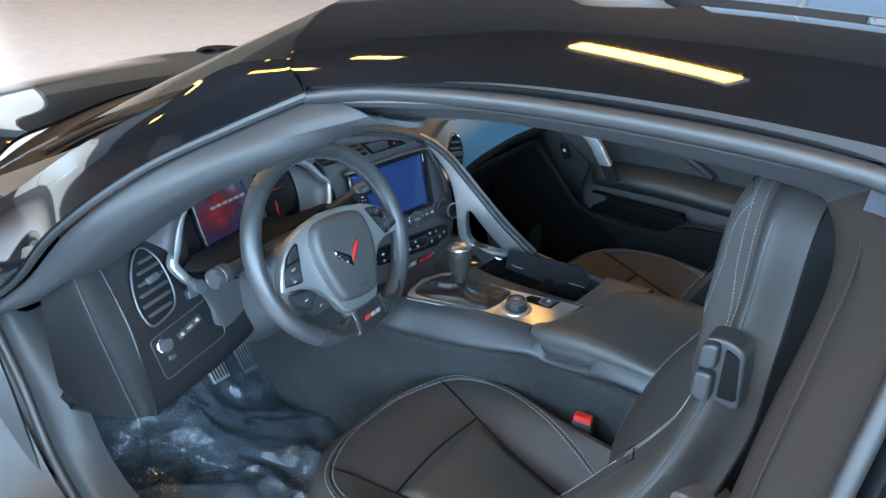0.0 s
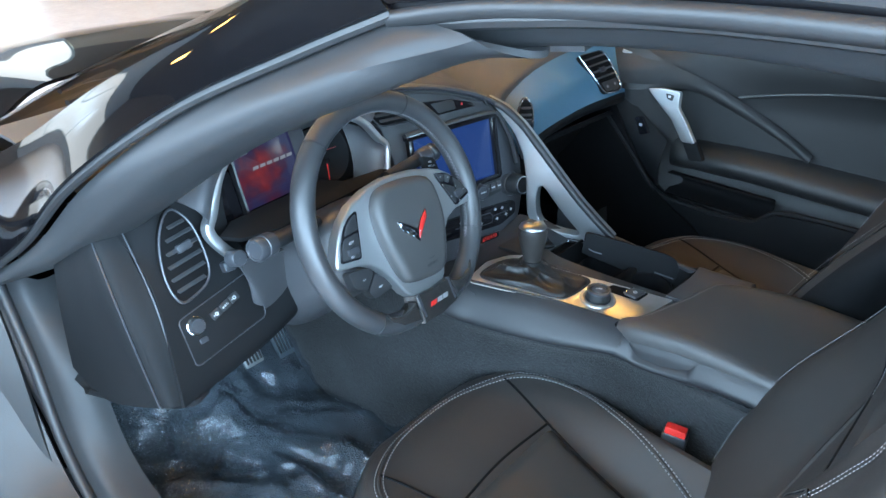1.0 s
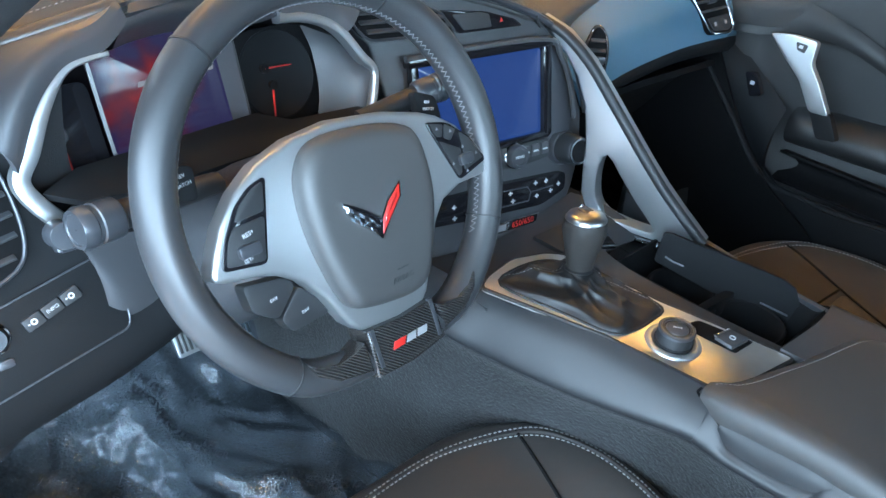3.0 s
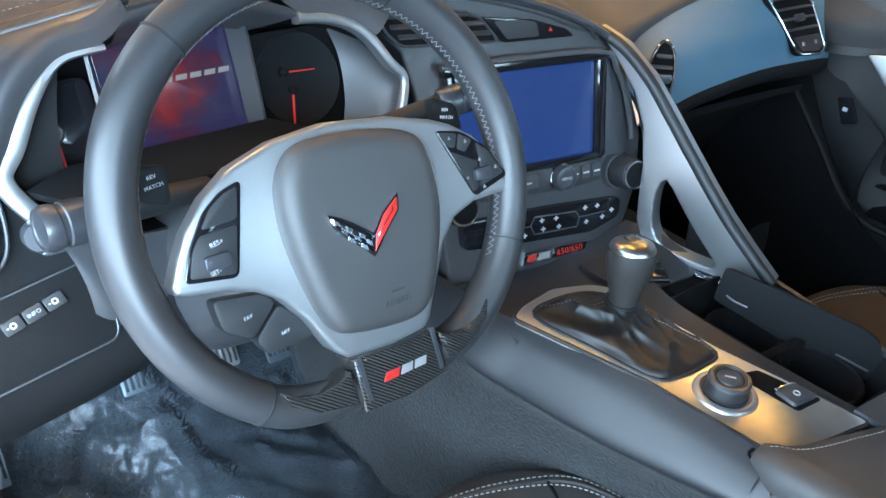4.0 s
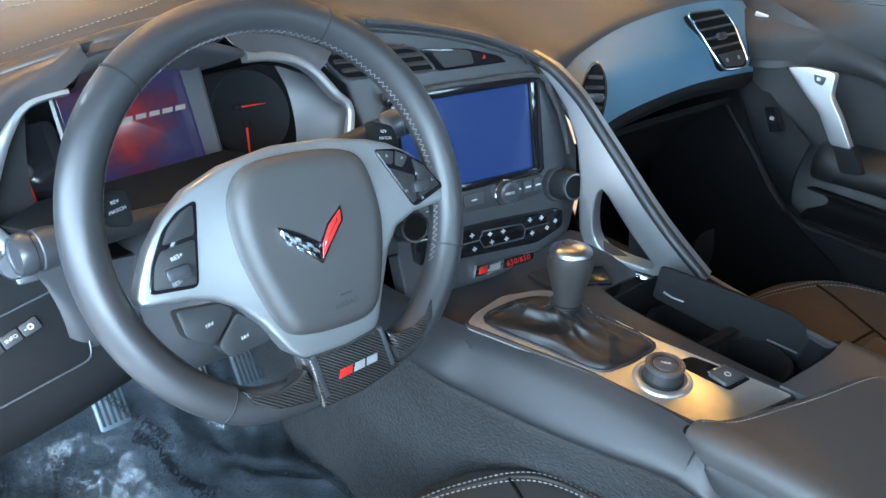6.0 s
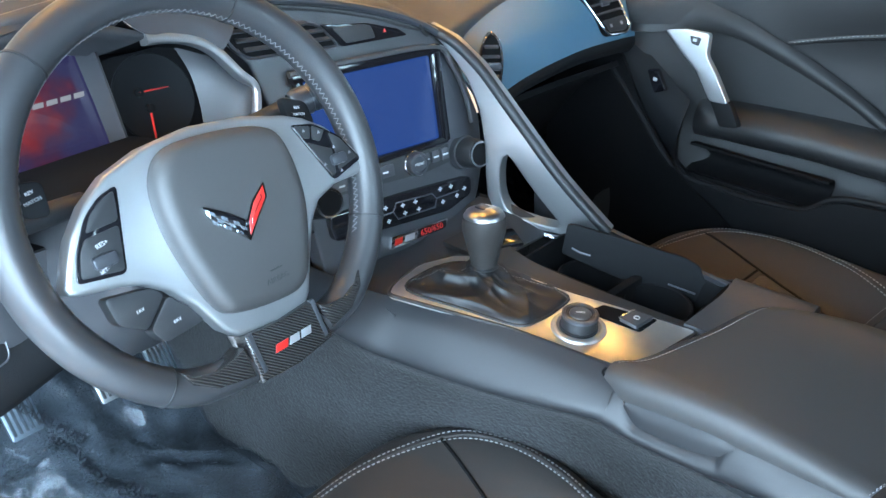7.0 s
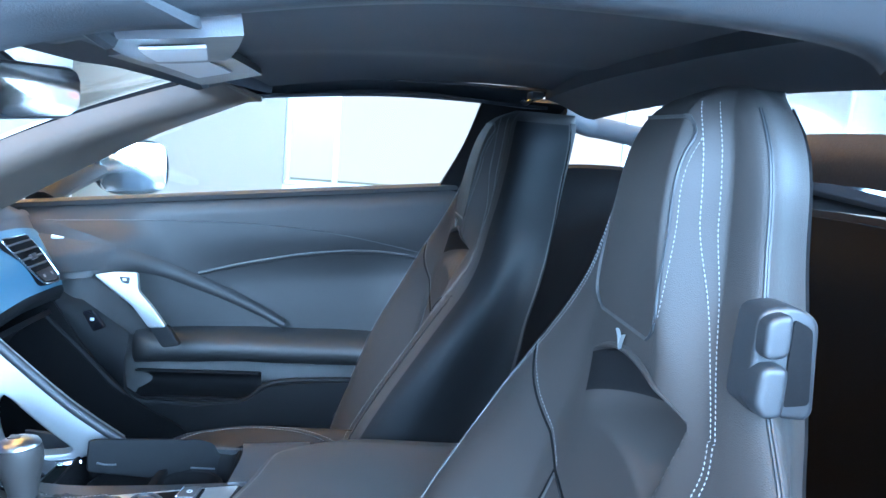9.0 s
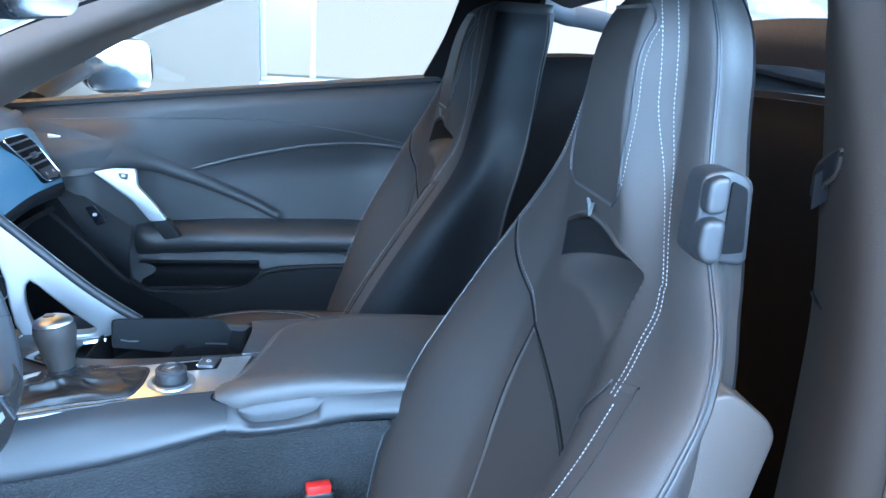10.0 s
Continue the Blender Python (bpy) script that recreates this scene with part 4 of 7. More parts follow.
for nm, o in (("left_pad", [(-78, 53), (-95, -6), (-129, 0), (-121, 19), (-107, 39), (-93, 49)]), ("right_pad", [(72, 52), (95, 47), (117, 30), (132, 5), (97, -4)])):
    pd = part("control_pad", prism(corner(o, 5), WM @ pose(0, 0, 0.0115), 0.006, 0.0012), BLACK_GLOSS, sw, "black button pad")
    if o[0][0] < 0:
        for pts in ([(-82, 50), (-87, 30), (-111, 29), (-103, 40), (-92, 47)], [(-88, 27), (-96, -3), (-125, 2), (-119, 18), (-113, 26)]):
            part("button", prism(corner(pts, 3), WM @ pose(0, 0, 0.0128), 0.003, 0.001), PLASTIC_DARK, pd)
        kn = part("rocker", prism(corner(rect(-115, 4, -98, 13), 3), at(WM, 0, 0, 16.5), 0.005, 0.0015), SATIN, pd)
        letters("word", "RES+", 0.0042, at(WM, -104, 19, 13.2, 10), WHITE, pd)
        letters("word", "SET-", 0.0038, at(WM, -109, 2, 13.2, 10), WHITE, pd)
    else:
        for pts in ([(75, 50), (90, 46), (86, 36), (80, 38)], [(92, 46), (103, 39), (95, 31), (88, 35)], [(82, 34), (104, 22), (100, 2), (96, 0)], [(106, 36), (116, 28), (127, 8), (104, 3), (107, 22)]):
            part("button", prism(corner(pts, 2), WM @ pose(0, 0, 0.0128), 0.003, 0.001), PLASTIC_DARK, pd)
        part("rocker", prism(corner(rect(98, 8, 114, 17), 3), at(WM, 0, 0, 16.5), 0.005, 0.0015), SATIN, pd)
        for x, y in ((82, 44), (96, 39), (106, 23), (106, 2), (92, 12), (120, 14)):
            part("icon", prism([(x - 1.4, y - 1.1), (x + 1.4, y - 1.1), (x, y + 1.4)], WM @ pose(0, 0, 0.0133), 0.0006, 0), GREY, pd)
for o, c in (([(-112, -18), (-78, -24), (-71, -33), (-92, -52), (-110, -40)], (-92, -36)), ([(-70, -34), (-52, -54), (-50, -64), (-84, -66), (-91, -53)], (-70, -54))):
    fb = part("favourite_button", prism(corner(o, 5), WM @ pose(0, 0, -0.004), 0.014, 0.002), PLASTIC_DARK, sw, "black button behind the spoke")
    letters("word", "FAV", 0.0036, at(WM, c[0], c[1], -3.4, 8), WHITE, fb)
LOW = [(-37, -84), (0, -87), (30, -85), (38, -121), (0, -126), (-36, -124)]
part("lower_spoke", prism(LOW, WM @ pose(0, 0, 0.0180), 0.026, 0.003, 3), CARBON, sw, "dark carbon fibre lower spoke")
for o in ([(-40, -92), (-50, -96), (-66, -98), (-82, -93), (-92, -84), (-86, -98), (-70, -110), (-38, -117)], [(34, -90), (46, -96), (62, -97), (76, -91), (86, -82), (82, -96), (66, -109), (40, -115)]):
    part("rim_inlay", prism(o, WM @ pose(0, 0, 0.0172), 0.022, 0.004, 3), CARBON, sw, "carbon fibre inlay in the rim")
for x in (-33, 29):
    part("spoke_strip", prism([(x - 2, -84), (x + 2, -84), (x + 4, -117), (x, -117)], WM @ pose(0, 0, 0.0188), 0.004, 0.001), SATIN, sw)
bd = part("spoke_badge", prism([(-18, -108), (-6, -108), (-3, -102), (-15, -102)], WM @ pose(0, 0, 0.0188), 0.002, 0.0003), RED, sw, "red and grey badge bars")
part("badge_bar", prism([(-4, -108), (6, -108), (8, -102), (-1, -102)], WM @ pose(0, 0, 0.0188), 0.002, 0.0003), GREY, bd)
part("badge_bar", prism([(8, -108), (18, -108), (20, -102), (10, -102)], WM @ pose(0, 0, 0.0188), 0.002, 0.0003), GREY, bd)
for o, c, rz in (([(-129, 74), (-110, 71), (-113, 45), (-131, 50)], (-121, 62), 8), ([(98, 76), (122, 66), (124, 44), (98, 50)], (110, 60), -12)):
    pa = part("shift_paddle", prism(corner(o, 6), WM @ pose(0, 0, -0.024), 0.008, 0.002), BLACK_TRIM, sw, "black paddle behind the wheel")
    letters("word", "REV", 0.0036, at(WM, c[0], c[1] + 3, -23.6, rz), WHITE, pa)
    letters("word", "MATCH", 0.0036, at(WM, c[0], c[1] - 3, -23.6, rz), WHITE, pa)
part("hub", loft([[WM @ V(0.062 * s * math.cos(k * math.tau / 24) - 0.002, 0.055 * s * math.sin(k * math.tau / 24) - 0.004, z) for k in range(24)] for z, s in ((-0.006, 1.2), (-0.02, 1.0), (-0.05, 0.9), (-0.07, 1.0))]), PLASTIC_DARK, sw)

# steering column with its stalks
co = thing("steering_column", "dark plastic steering column shroud with stalks", "steering column", (-0.37, 0.15, 0.78))
part("shroud", loft([[WM @ V((0.078 * s) * math.copysign(abs(math.cos(k * math.tau / 32))**0.7, math.cos(k * math.tau / 32)), -0.006 + 0.062 * s * math.copysign(abs(math.sin(k * math.tau / 32))**0.7, math.sin(k * math.tau / 32)) - 0.03 * d, -0.062 - 0.17 * d) for k in range(32)] for d, s in ((0, 0.82), (0.05, 0.95), (0.2, 1.05), (0.6, 1.2), (1, 1.35))]), PLASTIC, co)


def stalk(p0, p1, r, end_r):
    d = Vector(p1) - Vector(p0)
    st = part("stalk", tube([Vector(p0).lerp(Vector(p1), k) for k in (0, 0.3, 0.6, 0.82)], lambda u: r * (0.75 + 0.25 * u), 14, flat=0.8), PLASTIC_DARK, co, "dark plastic stalk")
    m = Matrix.Translation(Vector(p1)) @ d.to_track_quat('Z', 'Y').to_matrix().to_4x4()
    part("stalk_knob", lathe([(end_r * 0.8, -0.032), (end_r * 0.95, -0.03), (end_r, -0.024), (end_r, -0.014), (end_r * 0.93, -0.013), (end_r * 0.93, -0.010), (end_r, -0.009), (end_r * 1.02, -0.003), (end_r * 0.9, 0.001), (end_r * 0.75, 0.001), (end_r * 0.7, 0.0), (0.0005, 0.0)], m, 28), SATIN, st, "grey turning knob")
    return st, m


st, m = stalk((-0.44, 0.105, 0.838), (-0.557, 0.082, 0.848), 0.0135, 0.0155)
for q in (-0.045, -0.036):
    part("print", box(m @ pose(-0.0155, 0, q) , 0.0006, 0.006, 0.004, 0), WHITE, st)
st, m = stalk((-0.29, 0.118, 0.850), (-0.200, 0.105, 0.868), 0.0125, 0.0140)
part("print", box(m @ pose(0.0, -0.0142, -0.03), 0.010, 0.0006, 0.004, 0), WHITE, st)
sbt = part("start_switch", lathe([(0.011, -0.02), (0.011, 0.0), (0.010, 0.0015), (0.0005, 0.0015)], fr((-0.555, 0.120, 0.822), (1, 0, 0), (0, 0.4, 1)), 20), SATIN, co)

# ---- dashboard ----
da = thing("dashboard", "black and charcoal dashboard with silver trim wrapped round the driver", "dashboard", (0, 0.45, 0.6))
REAR = [(-0.665, 0.275, 0.885), (-0.60, 0.252, 0.912), (-0.52, 0.232, 0.932), (-0.42, 0.218, 0.954), (-0.34, 0.218, 0.960), (-0.24, 0.228, 0.946), (-0.169, 0.235, 0.930), (-0.10, 0.226, 0.917), (-0.03, 0.212, 0.899), (0.03, 0.20, 0.877), (0.10, 0.225, 0.846), (0.20, 0.277, 0.842), (0.34, 0.300, 0.863), (0.50, 0.307, 0.877), (0.62, 0.311, 0.880), (0.705, 0.325, 0.880)]
FRONT = [(x * 1.0, 0.80 - 0.10 * (x / 0.7)**2, 0.835 - 0.03 * (x / 0.7)**2) for x in [p[0] for p in REAR]]
M1 = [(x, y + 0.07, z + 0.020) for x, y, z in REAR]
M2 = [(x, 0.55, 0.908 + 0.02 * math.exp(-((x + 0.35) / 0.2)**2)) for x, y, z in REAR]
LIP = [(x, y - 0.004, z - 0.010) for x, y, z in REAR]
part("dash_top", sheet(between(LIP, REAR, M1, M2, FRONT), 120, 48, 0.006), LEATHER_SOFT, da, "grained charcoal leather dash top")
DASH = between(LIP, REAR, M1, M2, FRONT)
stitches([DASH(*p[:2]) + V(0, 0, 0.0012) for p in curve([(0.02, 0.36, 0), (0.10, 0.345, 0), (0.19, 0.35, 0), (0.235, 0.375, 0), (0.250, 0.43, 0), (0.235, 0.50, 0), (0.18, 0.56, 0), (0.10, 0.585, 0), (0.03, 0.59, 0)], 20)], da, 0.003, 0.0018, 0.0005)
# brow over the dials and over the centre stack
part("brow", tube(curve(REAR[:11], 10), 0.007, 10), PLASTIC, da, "soft dark brow edge")
CM = fr((-0.39, 0.19, 0.86), (1, 0.09, 0), (0, 0.35, 1))
wp = lambda m, x, y, z=0.0: tuple(m @ V(x * 0.001, y * 0.001, z * 0.001))
# dial housing: recess walls and back
HOUSE = [(-176, -14), (-163, 4), (-141, 36), (-118, 58), (-78, 64), (-60, 86), (0, 92), (62, 86), (80, 64), (107, 60), (134, 50), (153, 34), (171, 8), (185, -9), (174, -38), (150, -66), (90, -80), (0, -84), (-90, -80), (-144, -66), (-165, -42)]
hs = loft([[CM @ V(x * 0.001 * g, y * 0.001 * g, z) for x, y in HOUSE] for z, g in ((0.002, 1.0), (-0.03, 0.97), (-0.075, 0.93))], True, False)
bmesh.ops.contextual_create(hs, geom=[v for v in hs.verts][-len(HOUSE):])
part("dial_housing", hs, VOID, da, "matt black dial recess")
part("dial_shelf", prism([(-165, -46), (-130, -30), (40, -30), (66, -52), (140, -62), (150, -70), (90, -78), (-90, -78), (-144, -66)], CM @ pose(0, 0, -0.035, -55, 0, 0), 0.006, 0.001), BLACK_TRIM, da)
# silver hoops of the dial surround
def strip(m, pts, w, d, mat, name, label="", n=6):
    """A flat moulding along a line in a frame."""
    p = curve([(x * 0.001, y * 0.001, 0) for x, y in pts], n)
    rings = []
    for i, q in enumerate(p):
        t = (p[min(i + 1, len(p) - 1)] - p[max(i - 1, 0)]).normalized()
        s = V(-t.y, t.x, 0)
        wi = w(i / (len(p) - 1)) if callable(w) else w
        rings.append([m @ (q + s * wi * a + V(0, 0, d * b)) for a, b in ((-0.5, 0), (-0.42, 0.8), (-0.25, 1), (0.25, 1), (0.42, 0.8), (0.5, 0), (0.4, -1), (-0.4, -1))])
    return part(name, loft(rings), mat, da, label)


strip(CM, [(-84, 62), (-117, 58), (-141, 36), (-162, 5), (-176, -15), (-165, -42), (-146, -66)], lambda u: 0.006 + 0.009 * smooth(0.0, 0.6, u), 0.007, SILVER, "dial_surround", "bright silver dial surround")
strip(CM, [(80, 62), (105, 59), (132, 50), (151, 35), (169, 9), (182, -9), (173, -38), (160, -62)], lambda u: 0.012 - 0.004 * u, 0.007, SILVER, "dial_surround", "bright silver dial surround")
part("display_hood", sheet(between([wp(CM, -86, 58, -30), wp(CM, -42, 66, -30), wp(CM, 8, 66, -30), wp(CM, 48, 58, -30)], [wp(CM, -92, 66, 0), wp(CM, -46, 79, 2), wp(CM, 12, 79, 2), wp(CM, 78, 62, 0)], [wp(CM, -92, 78, 3), wp(CM, -46, 91, 5), wp(CM, 14, 91, 5), wp(CM, 82, 68, 3)]), 30, 12, 0.003), PLASTIC, da, "dark hood over the display")
# cheeks between the brow and the dial surround
part("hood_cheek", sheet(between([(-0.615, 0.256, 0.902), (-0.565, 0.240, 0.918), (-0.515, 0.229, 0.930), (-0.455, 0.220, 0.944), (-0.430, 0.218, 0.951)], [wp(CM, -186, 18, 5), wp(CM, -160, 50, 6), wp(CM, -128, 72, 6), wp(CM, -88, 84, 6), wp(CM, -64, 96, 6)], [wp(CM, -178, -8, 3), wp(CM, -150, 36, 3), wp(CM, -120, 60, 3), wp(CM, -86, 66, 3), wp(CM, -62, 84, 3)]), 30, 10, 0.004), HOOD, da, "smooth charcoal dial hood")
part("hood_cheek", sheet(between([(-0.340, 0.218, 0.957), (-0.315, 0.222, 0.952), (-0.275, 0.225, 0.948), (-0.235, 0.229, 0.940), (-0.195, 0.233, 0.930)], [wp(CM, 64, 98, 6), wp(CM, 86, 84, 6), wp(CM, 112, 76, 6), wp(CM, 142, 66, 6), wp(CM, 166, 44, 6)], [wp(CM, 62, 85, 3), wp(CM, 82, 66, 3), wp(CM, 108, 62, 3), wp(CM, 136, 52, 3), wp(CM, 156, 36, 3)]), 30, 10, 0.004), HOOD, da)
part("hood_roof", sheet(between([(-0.440, 0.219, 0.948), (-0.39, 0.217, 0.956), (-0.335, 0.219, 0.956)], [wp(CM, -64, 86, 2), wp(CM, 0, 95, 2), wp(CM, 64, 86, 2)], [wp(CM, -64, 80, -40), wp(CM, 0, 88, -40), wp(CM, 64, 80, -40)]), 16, 8, 0.004), PLASTIC, da)
# centre display, dials and needles
ds = part("centre_display", prism(corner(rect(-82, -24, 44, 74), 4), CM @ pose(0, 0, -0.045), 0.004, 0.0006), SPLASH, da, "dark navy instrument display with glowing red splash")
for i in range(6):
    x = -46 + i * 13
    part("display_bar", prism([(x - 1, 27), (x + 9, 27), (x + 10.2, 31.5), (x + 0.5, 31.5)], CM @ pose(0, 0, -0.0434), 0.0008, 0), WHITE_GLOW, ds)
gl = part("small_dial", prism(corner(rect(-152, -50, -92, 44), 10), CM @ pose(0, 0, -0.036), 0.004, 0.001), BLACK_GLOSS, da, "black side dial")
part("dial_hub", lathe([(0.008, 0), (0.008, 0.004), (0.006, 0.006), (0.0004, 0.006)], at(CM, -128, 6, -36), 20), PLASTIC, gl)
part("needle", prism([(-129.3, 6), (-126.7, 6), (-126, -36), (-127.5, -36)], CM @ pose(0, 0, -0.029), 0.0015, 0.0003), RED, gl, "red needle")
gr = part("small_dial", lathe([(0.044, -0.003), (0.044, 0.0), (0.0425, 0.0012), (0.0415, 0.0004), (0.0005, 0.0004)], at(CM, 91, 8, -36), 44), BLACK_TRIM, da, "black round dial")
part("dial_panel", prism(corner(rect(40, -40, 150, 54), 14), CM @ pose(0, 0, -0.037), 0.004, 0.001), VOID, da)
part("dial_cone", sheet(between([wp(CM, 128, 50, -33), wp(CM, 136, 20, -33), wp(CM, 134, -20, -33), wp(CM, 124, -48, -33)], [wp(CM, 142, 46, -14), wp(CM, 160, 18, -14), wp(CM, 168, -16, -14), wp(CM, 156, -50, -14)], [wp(CM, 134, 48, 3), wp(CM, 160, 22, 3), wp(CM, 178, -8, 3), wp(CM, 168, -44, 3)]), 20, 10, 0.002), PLASTIC, da, "grey flared side of the dial hood")
part("divider", sheet(between([wp(CM, 33, 66, -43), wp(CM, 34, 15, -43), wp(CM, 34, -34, -43)], [wp(CM, 42, 62, -22), wp(CM, 41, 15, -22), wp(CM, 40, -38, -22)]), 12, 6, 0.003), PLASTIC, da)
part("divider", sheet(between([wp(CM, -83, -34, -43), wp(CM, -83, 15, -43), wp(CM, -83, 62, -43)], [wp(CM, -92, -38, -20), wp(CM, -92, 15, -20), wp(CM, -91, 60, -20)]), 12, 6, 0.003), PLASTIC, da)
part("needle", prism([(72, 16), (72, 18), (106, 15.2), (106, 14.4)], CM @ pose(0, 0, -0.030), 0.0015, 0.0003), RED, gr, "red needle")
for x, y in ((73, 17), (79, 0)):
    part("needle_hub", lathe([(0.0045, 0), (0.0042, 0.004), (0.0004, 0.0045)], at(CM, x, y, -31), 20), VOID, gr)
part("needle", prism([(78, -3), (80, -3), (75, -30), (73.5, -30)], CM @ pose(0, 0, -0.030), 0.0015, 0.0003), RED, gr, "red needle")

# left switch panel, end cap and knee panel
LM = fr((-0.60, 0.16, 0.76), (1, 0, 0), (0, 0.48, 1))
lp = lambda x, z, d=0.0: (x, 0.164 + 0.48 * (z - 0.76) + d, z)
L_TOP = [(-0.655, 0.268, 0.875), (-0.60, 0.248, 0.903), (-0.55, 0.236, 0.918), (-0.50, 0.228, 0.925)]
L_MID = [lp(-0.650, 0.80), lp(-0.605, 0.805), lp(-0.560, 0.815), lp(-0.52, 0.815)]
L_LOW = [lp(-0.665, 0.69, -0.004), lp(-0.60, 0.692), lp(-0.53, 0.70), lp(-0.46, 0.715)]
L_END = [(-0.668, 0.118, 0.650), (-0.60, 0.128, 0.655), (-0.53, 0.135, 0.665), (-0.45, 0.15, 0.68)]
part("switch_panel", sheet(between(L_TOP, L_MID, L_LOW, L_END), 30, 40, 0.006), BLACK_TRIM, da, "satin charcoal switch panel")
VENT = rounded([(10, 122), (26, 96), (29, 50), (20, 22), (-6, 10), (-26, 10), (-33, 42), (-24, 86), (-6, 116)], 4)


def vent(m, outline, name, slats, x0, x1, z=4.0, tilt=0.0, surround=SILVER, tab=True):
    """An air vent: dark opening, surround, slats and a thumb tab."""
    v = part("air_vent", prism(outline, m @ pose(0, 0, z * 0.001), 0.010, 0.001), VOID, da, name)
    p = [m @ V(x * 0.001, y * 0.001, (z + 1) * 0.001) for x, y in outline]
    part("vent_surround", tube(p, 0.0017, 8, True, up=m.to_3x3() @ V(0, 0, 1)), surround, v)
    for y, a, b in slats:
        part("slat", box(at(m, (a + b) / 2, y, z + 1.5, tilt) @ pose(0, 0, 0, -58, 0, 0), (b - a) * 0.001, 0.0070, 0.0022, 0.0008), PLASTIC, v)
    if tab:
        y, a, b = slats[len(slats) // 2]
        part("thumb_tab", box(at(m, (a + b) / 2 + 2, y, z + 3, tilt), 0.022, 0.011, 0.006, 0.002), SATIN, v)
    return v


vent(LM, VENT, "charcoal side air vent with silver surround", [(26, -24, 18), (42, -26, 24), (58, -24, 26), (74, -20, 26), (90, -14, 24), (104, -6, 18)], 0, 0, 10, 8, SATIN)
cp = part("switch_plate", prism(corner([(-36, -77), (82, -57), (88, 12), (-37, -12)], 8), LM @ pose(0, 0, 0.006), 0.008, 0.001), BLACK_TRIM, da, "dark switch plate")
part("plate_edge", tube([LM @ V(x * 0.001, y * 0.001, 0.0064) for x, y in corner([(-36, -77), (82, -57), (88, 12), (-37, -12)], 8)], 0.0008, 6, True), SATIN, cp)
part("dimmer_knob", lathe([(0.0105, 0), (0.0105, 0.006), (0.009, 0.009), (0.0004, 0.009)], at(LM, -17, -27, 6), 24), SATIN, cp)
part("dimmer_ring", lathe([(0.013, 0), (0.013, 0.002), (0.0115, 0.003), (0.011, 0)], at(LM, -17, -27, 6), 24), CHROME, cp)
for i, w in enumerate(("", "INFO", "")):
    BM = LM @ pose((14 + 15.6 * i) * 0.001, (-24 + 4.8 * i) * 0.001, 0.0092, 0, 0, 17)
    b = part("button", prism(corner(rect(-7.6, -5.5, 7.6, 5.5), 2), BM, 0.005, 0.001), PLASTIC_DARK, cp, "dark switch with pale symbol")
    if w:
        letters("word", w, 0.0046, BM @ pose(0, 0, 0.0003), WHITE, b)
    else:
        part("icon", lathe([(0.0026, 0), (0.0026, 0.0005), (0.0013, 0.0005), (0.0013, 0)], BM @ pose(0, 0, 0.0), 14), WHITE, b)
        part("icon", prism(rect(-5, -0.6, -3.4, 0.6), BM @ pose(0, 0, 0.0004), 0.0006, 0), WHITE, b)
part("button", prism(corner(rect(-20, -52, -8, -45), 2), LM @ pose(0, 0, 0.008), 0.004, 0.001), SATIN, cp)
part("light_button", prism(corner(rect(46, 20, 64, 35), 4), LM @ pose(0, 0, 0.014), 0.012, 0.002), SATIN, da)
part("panel_strip", tube(curve([(-0.665, 0.117, 0.655), (-0.662, 0.126, 0.695), (-0.653, 0.166, 0.775), (-0.650, 0.215, 0.845), (-0.648, 0.245, 0.876)], 8), 0.0012, 8), SATIN, da, "thin silver edge strip")
CAP = between([(-0.665, 0.120, 0.650), (-0.652, 0.172, 0.775), (-0.650, 0.262, 0.880)], [(-0.688, 0.140, 0.648), (-0.690, 0.190, 0.765), (-0.675, 0.272, 0.868)], [(-0.702, 0.26, 0.600), (-0.700, 0.275, 0.745), (-0.690, 0.300, 0.822)], [(-0.705, 0.35, 0.610), (-0.702, 0.345, 0.72), (-0.695, 0.345, 0.785)])
part("end_cap", sheet(CAP, 24, 24, 0.006), BLACK_TRIM, da, "charcoal dash end panel")
part("cap_strip", tube([CAP(k / 20 * 0.9, 0.31) + V(-0.001, 0, 0) for k in range(21)], 0.0010, 6), SATIN, da)
part("knee_panel", sheet(between([(-0.702, 0.30, 0.602), (-0.664, 0.122, 0.650), (-0.60, 0.137, 0.654), (-0.53, 0.152, 0.664), (-0.45, 0.168, 0.680), (-0.30, 0.18, 0.69), (-0.17, 0.17, 0.68)], [(-0.695, 0.36, 0.560), (-0.66, 0.24, 0.590), (-0.60, 0.24, 0.605), (-0.53, 0.25, 0.615), (-0.45, 0.26, 0.63), (-0.30, 0.27, 0.64), (-0.17, 0.27, 0.63)], [(-0.69, 0.46, 0.56), (-0.66, 0.42, 0.58), (-0.60, 0.42, 0.59), (-0.53, 0.42, 0.60), (-0.45, 0.42, 0.60), (-0.30, 0.42, 0.60), (-0.17, 0.42, 0.60)]), 40, 16, 0.006), BLACK_TRIM, da, "dark knee panel under the dials")
part("lower_brow", sheet(between([wp(CM, x, y, 1) for x, y in [(-165, -42), (-144, -66), (-90, -80), (0, -84), (90, -80), (150, -66), (176, -40)]], [(-0.53, 0.145, 0.76), (-0.51, 0.140, 0.735), (-0.45, 0.150, 0.72), (-0.38, 0.16, 0.72), (-0.30, 0.165, 0.72), (-0.23, 0.17, 0.725), (-0.19, 0.17, 0.74)], [(-0.53, 0.148, 0.67), (-0.51, 0.15, 0.67), (-0.45, 0.168, 0.68), (-0.38, 0.175, 0.69), (-0.30, 0.18, 0.69), (-0.23, 0.175, 0.685), (-0.17, 0.17, 0.68)]), 40, 14, 0.005), PLASTIC, da, "charcoal dash face under the dials")
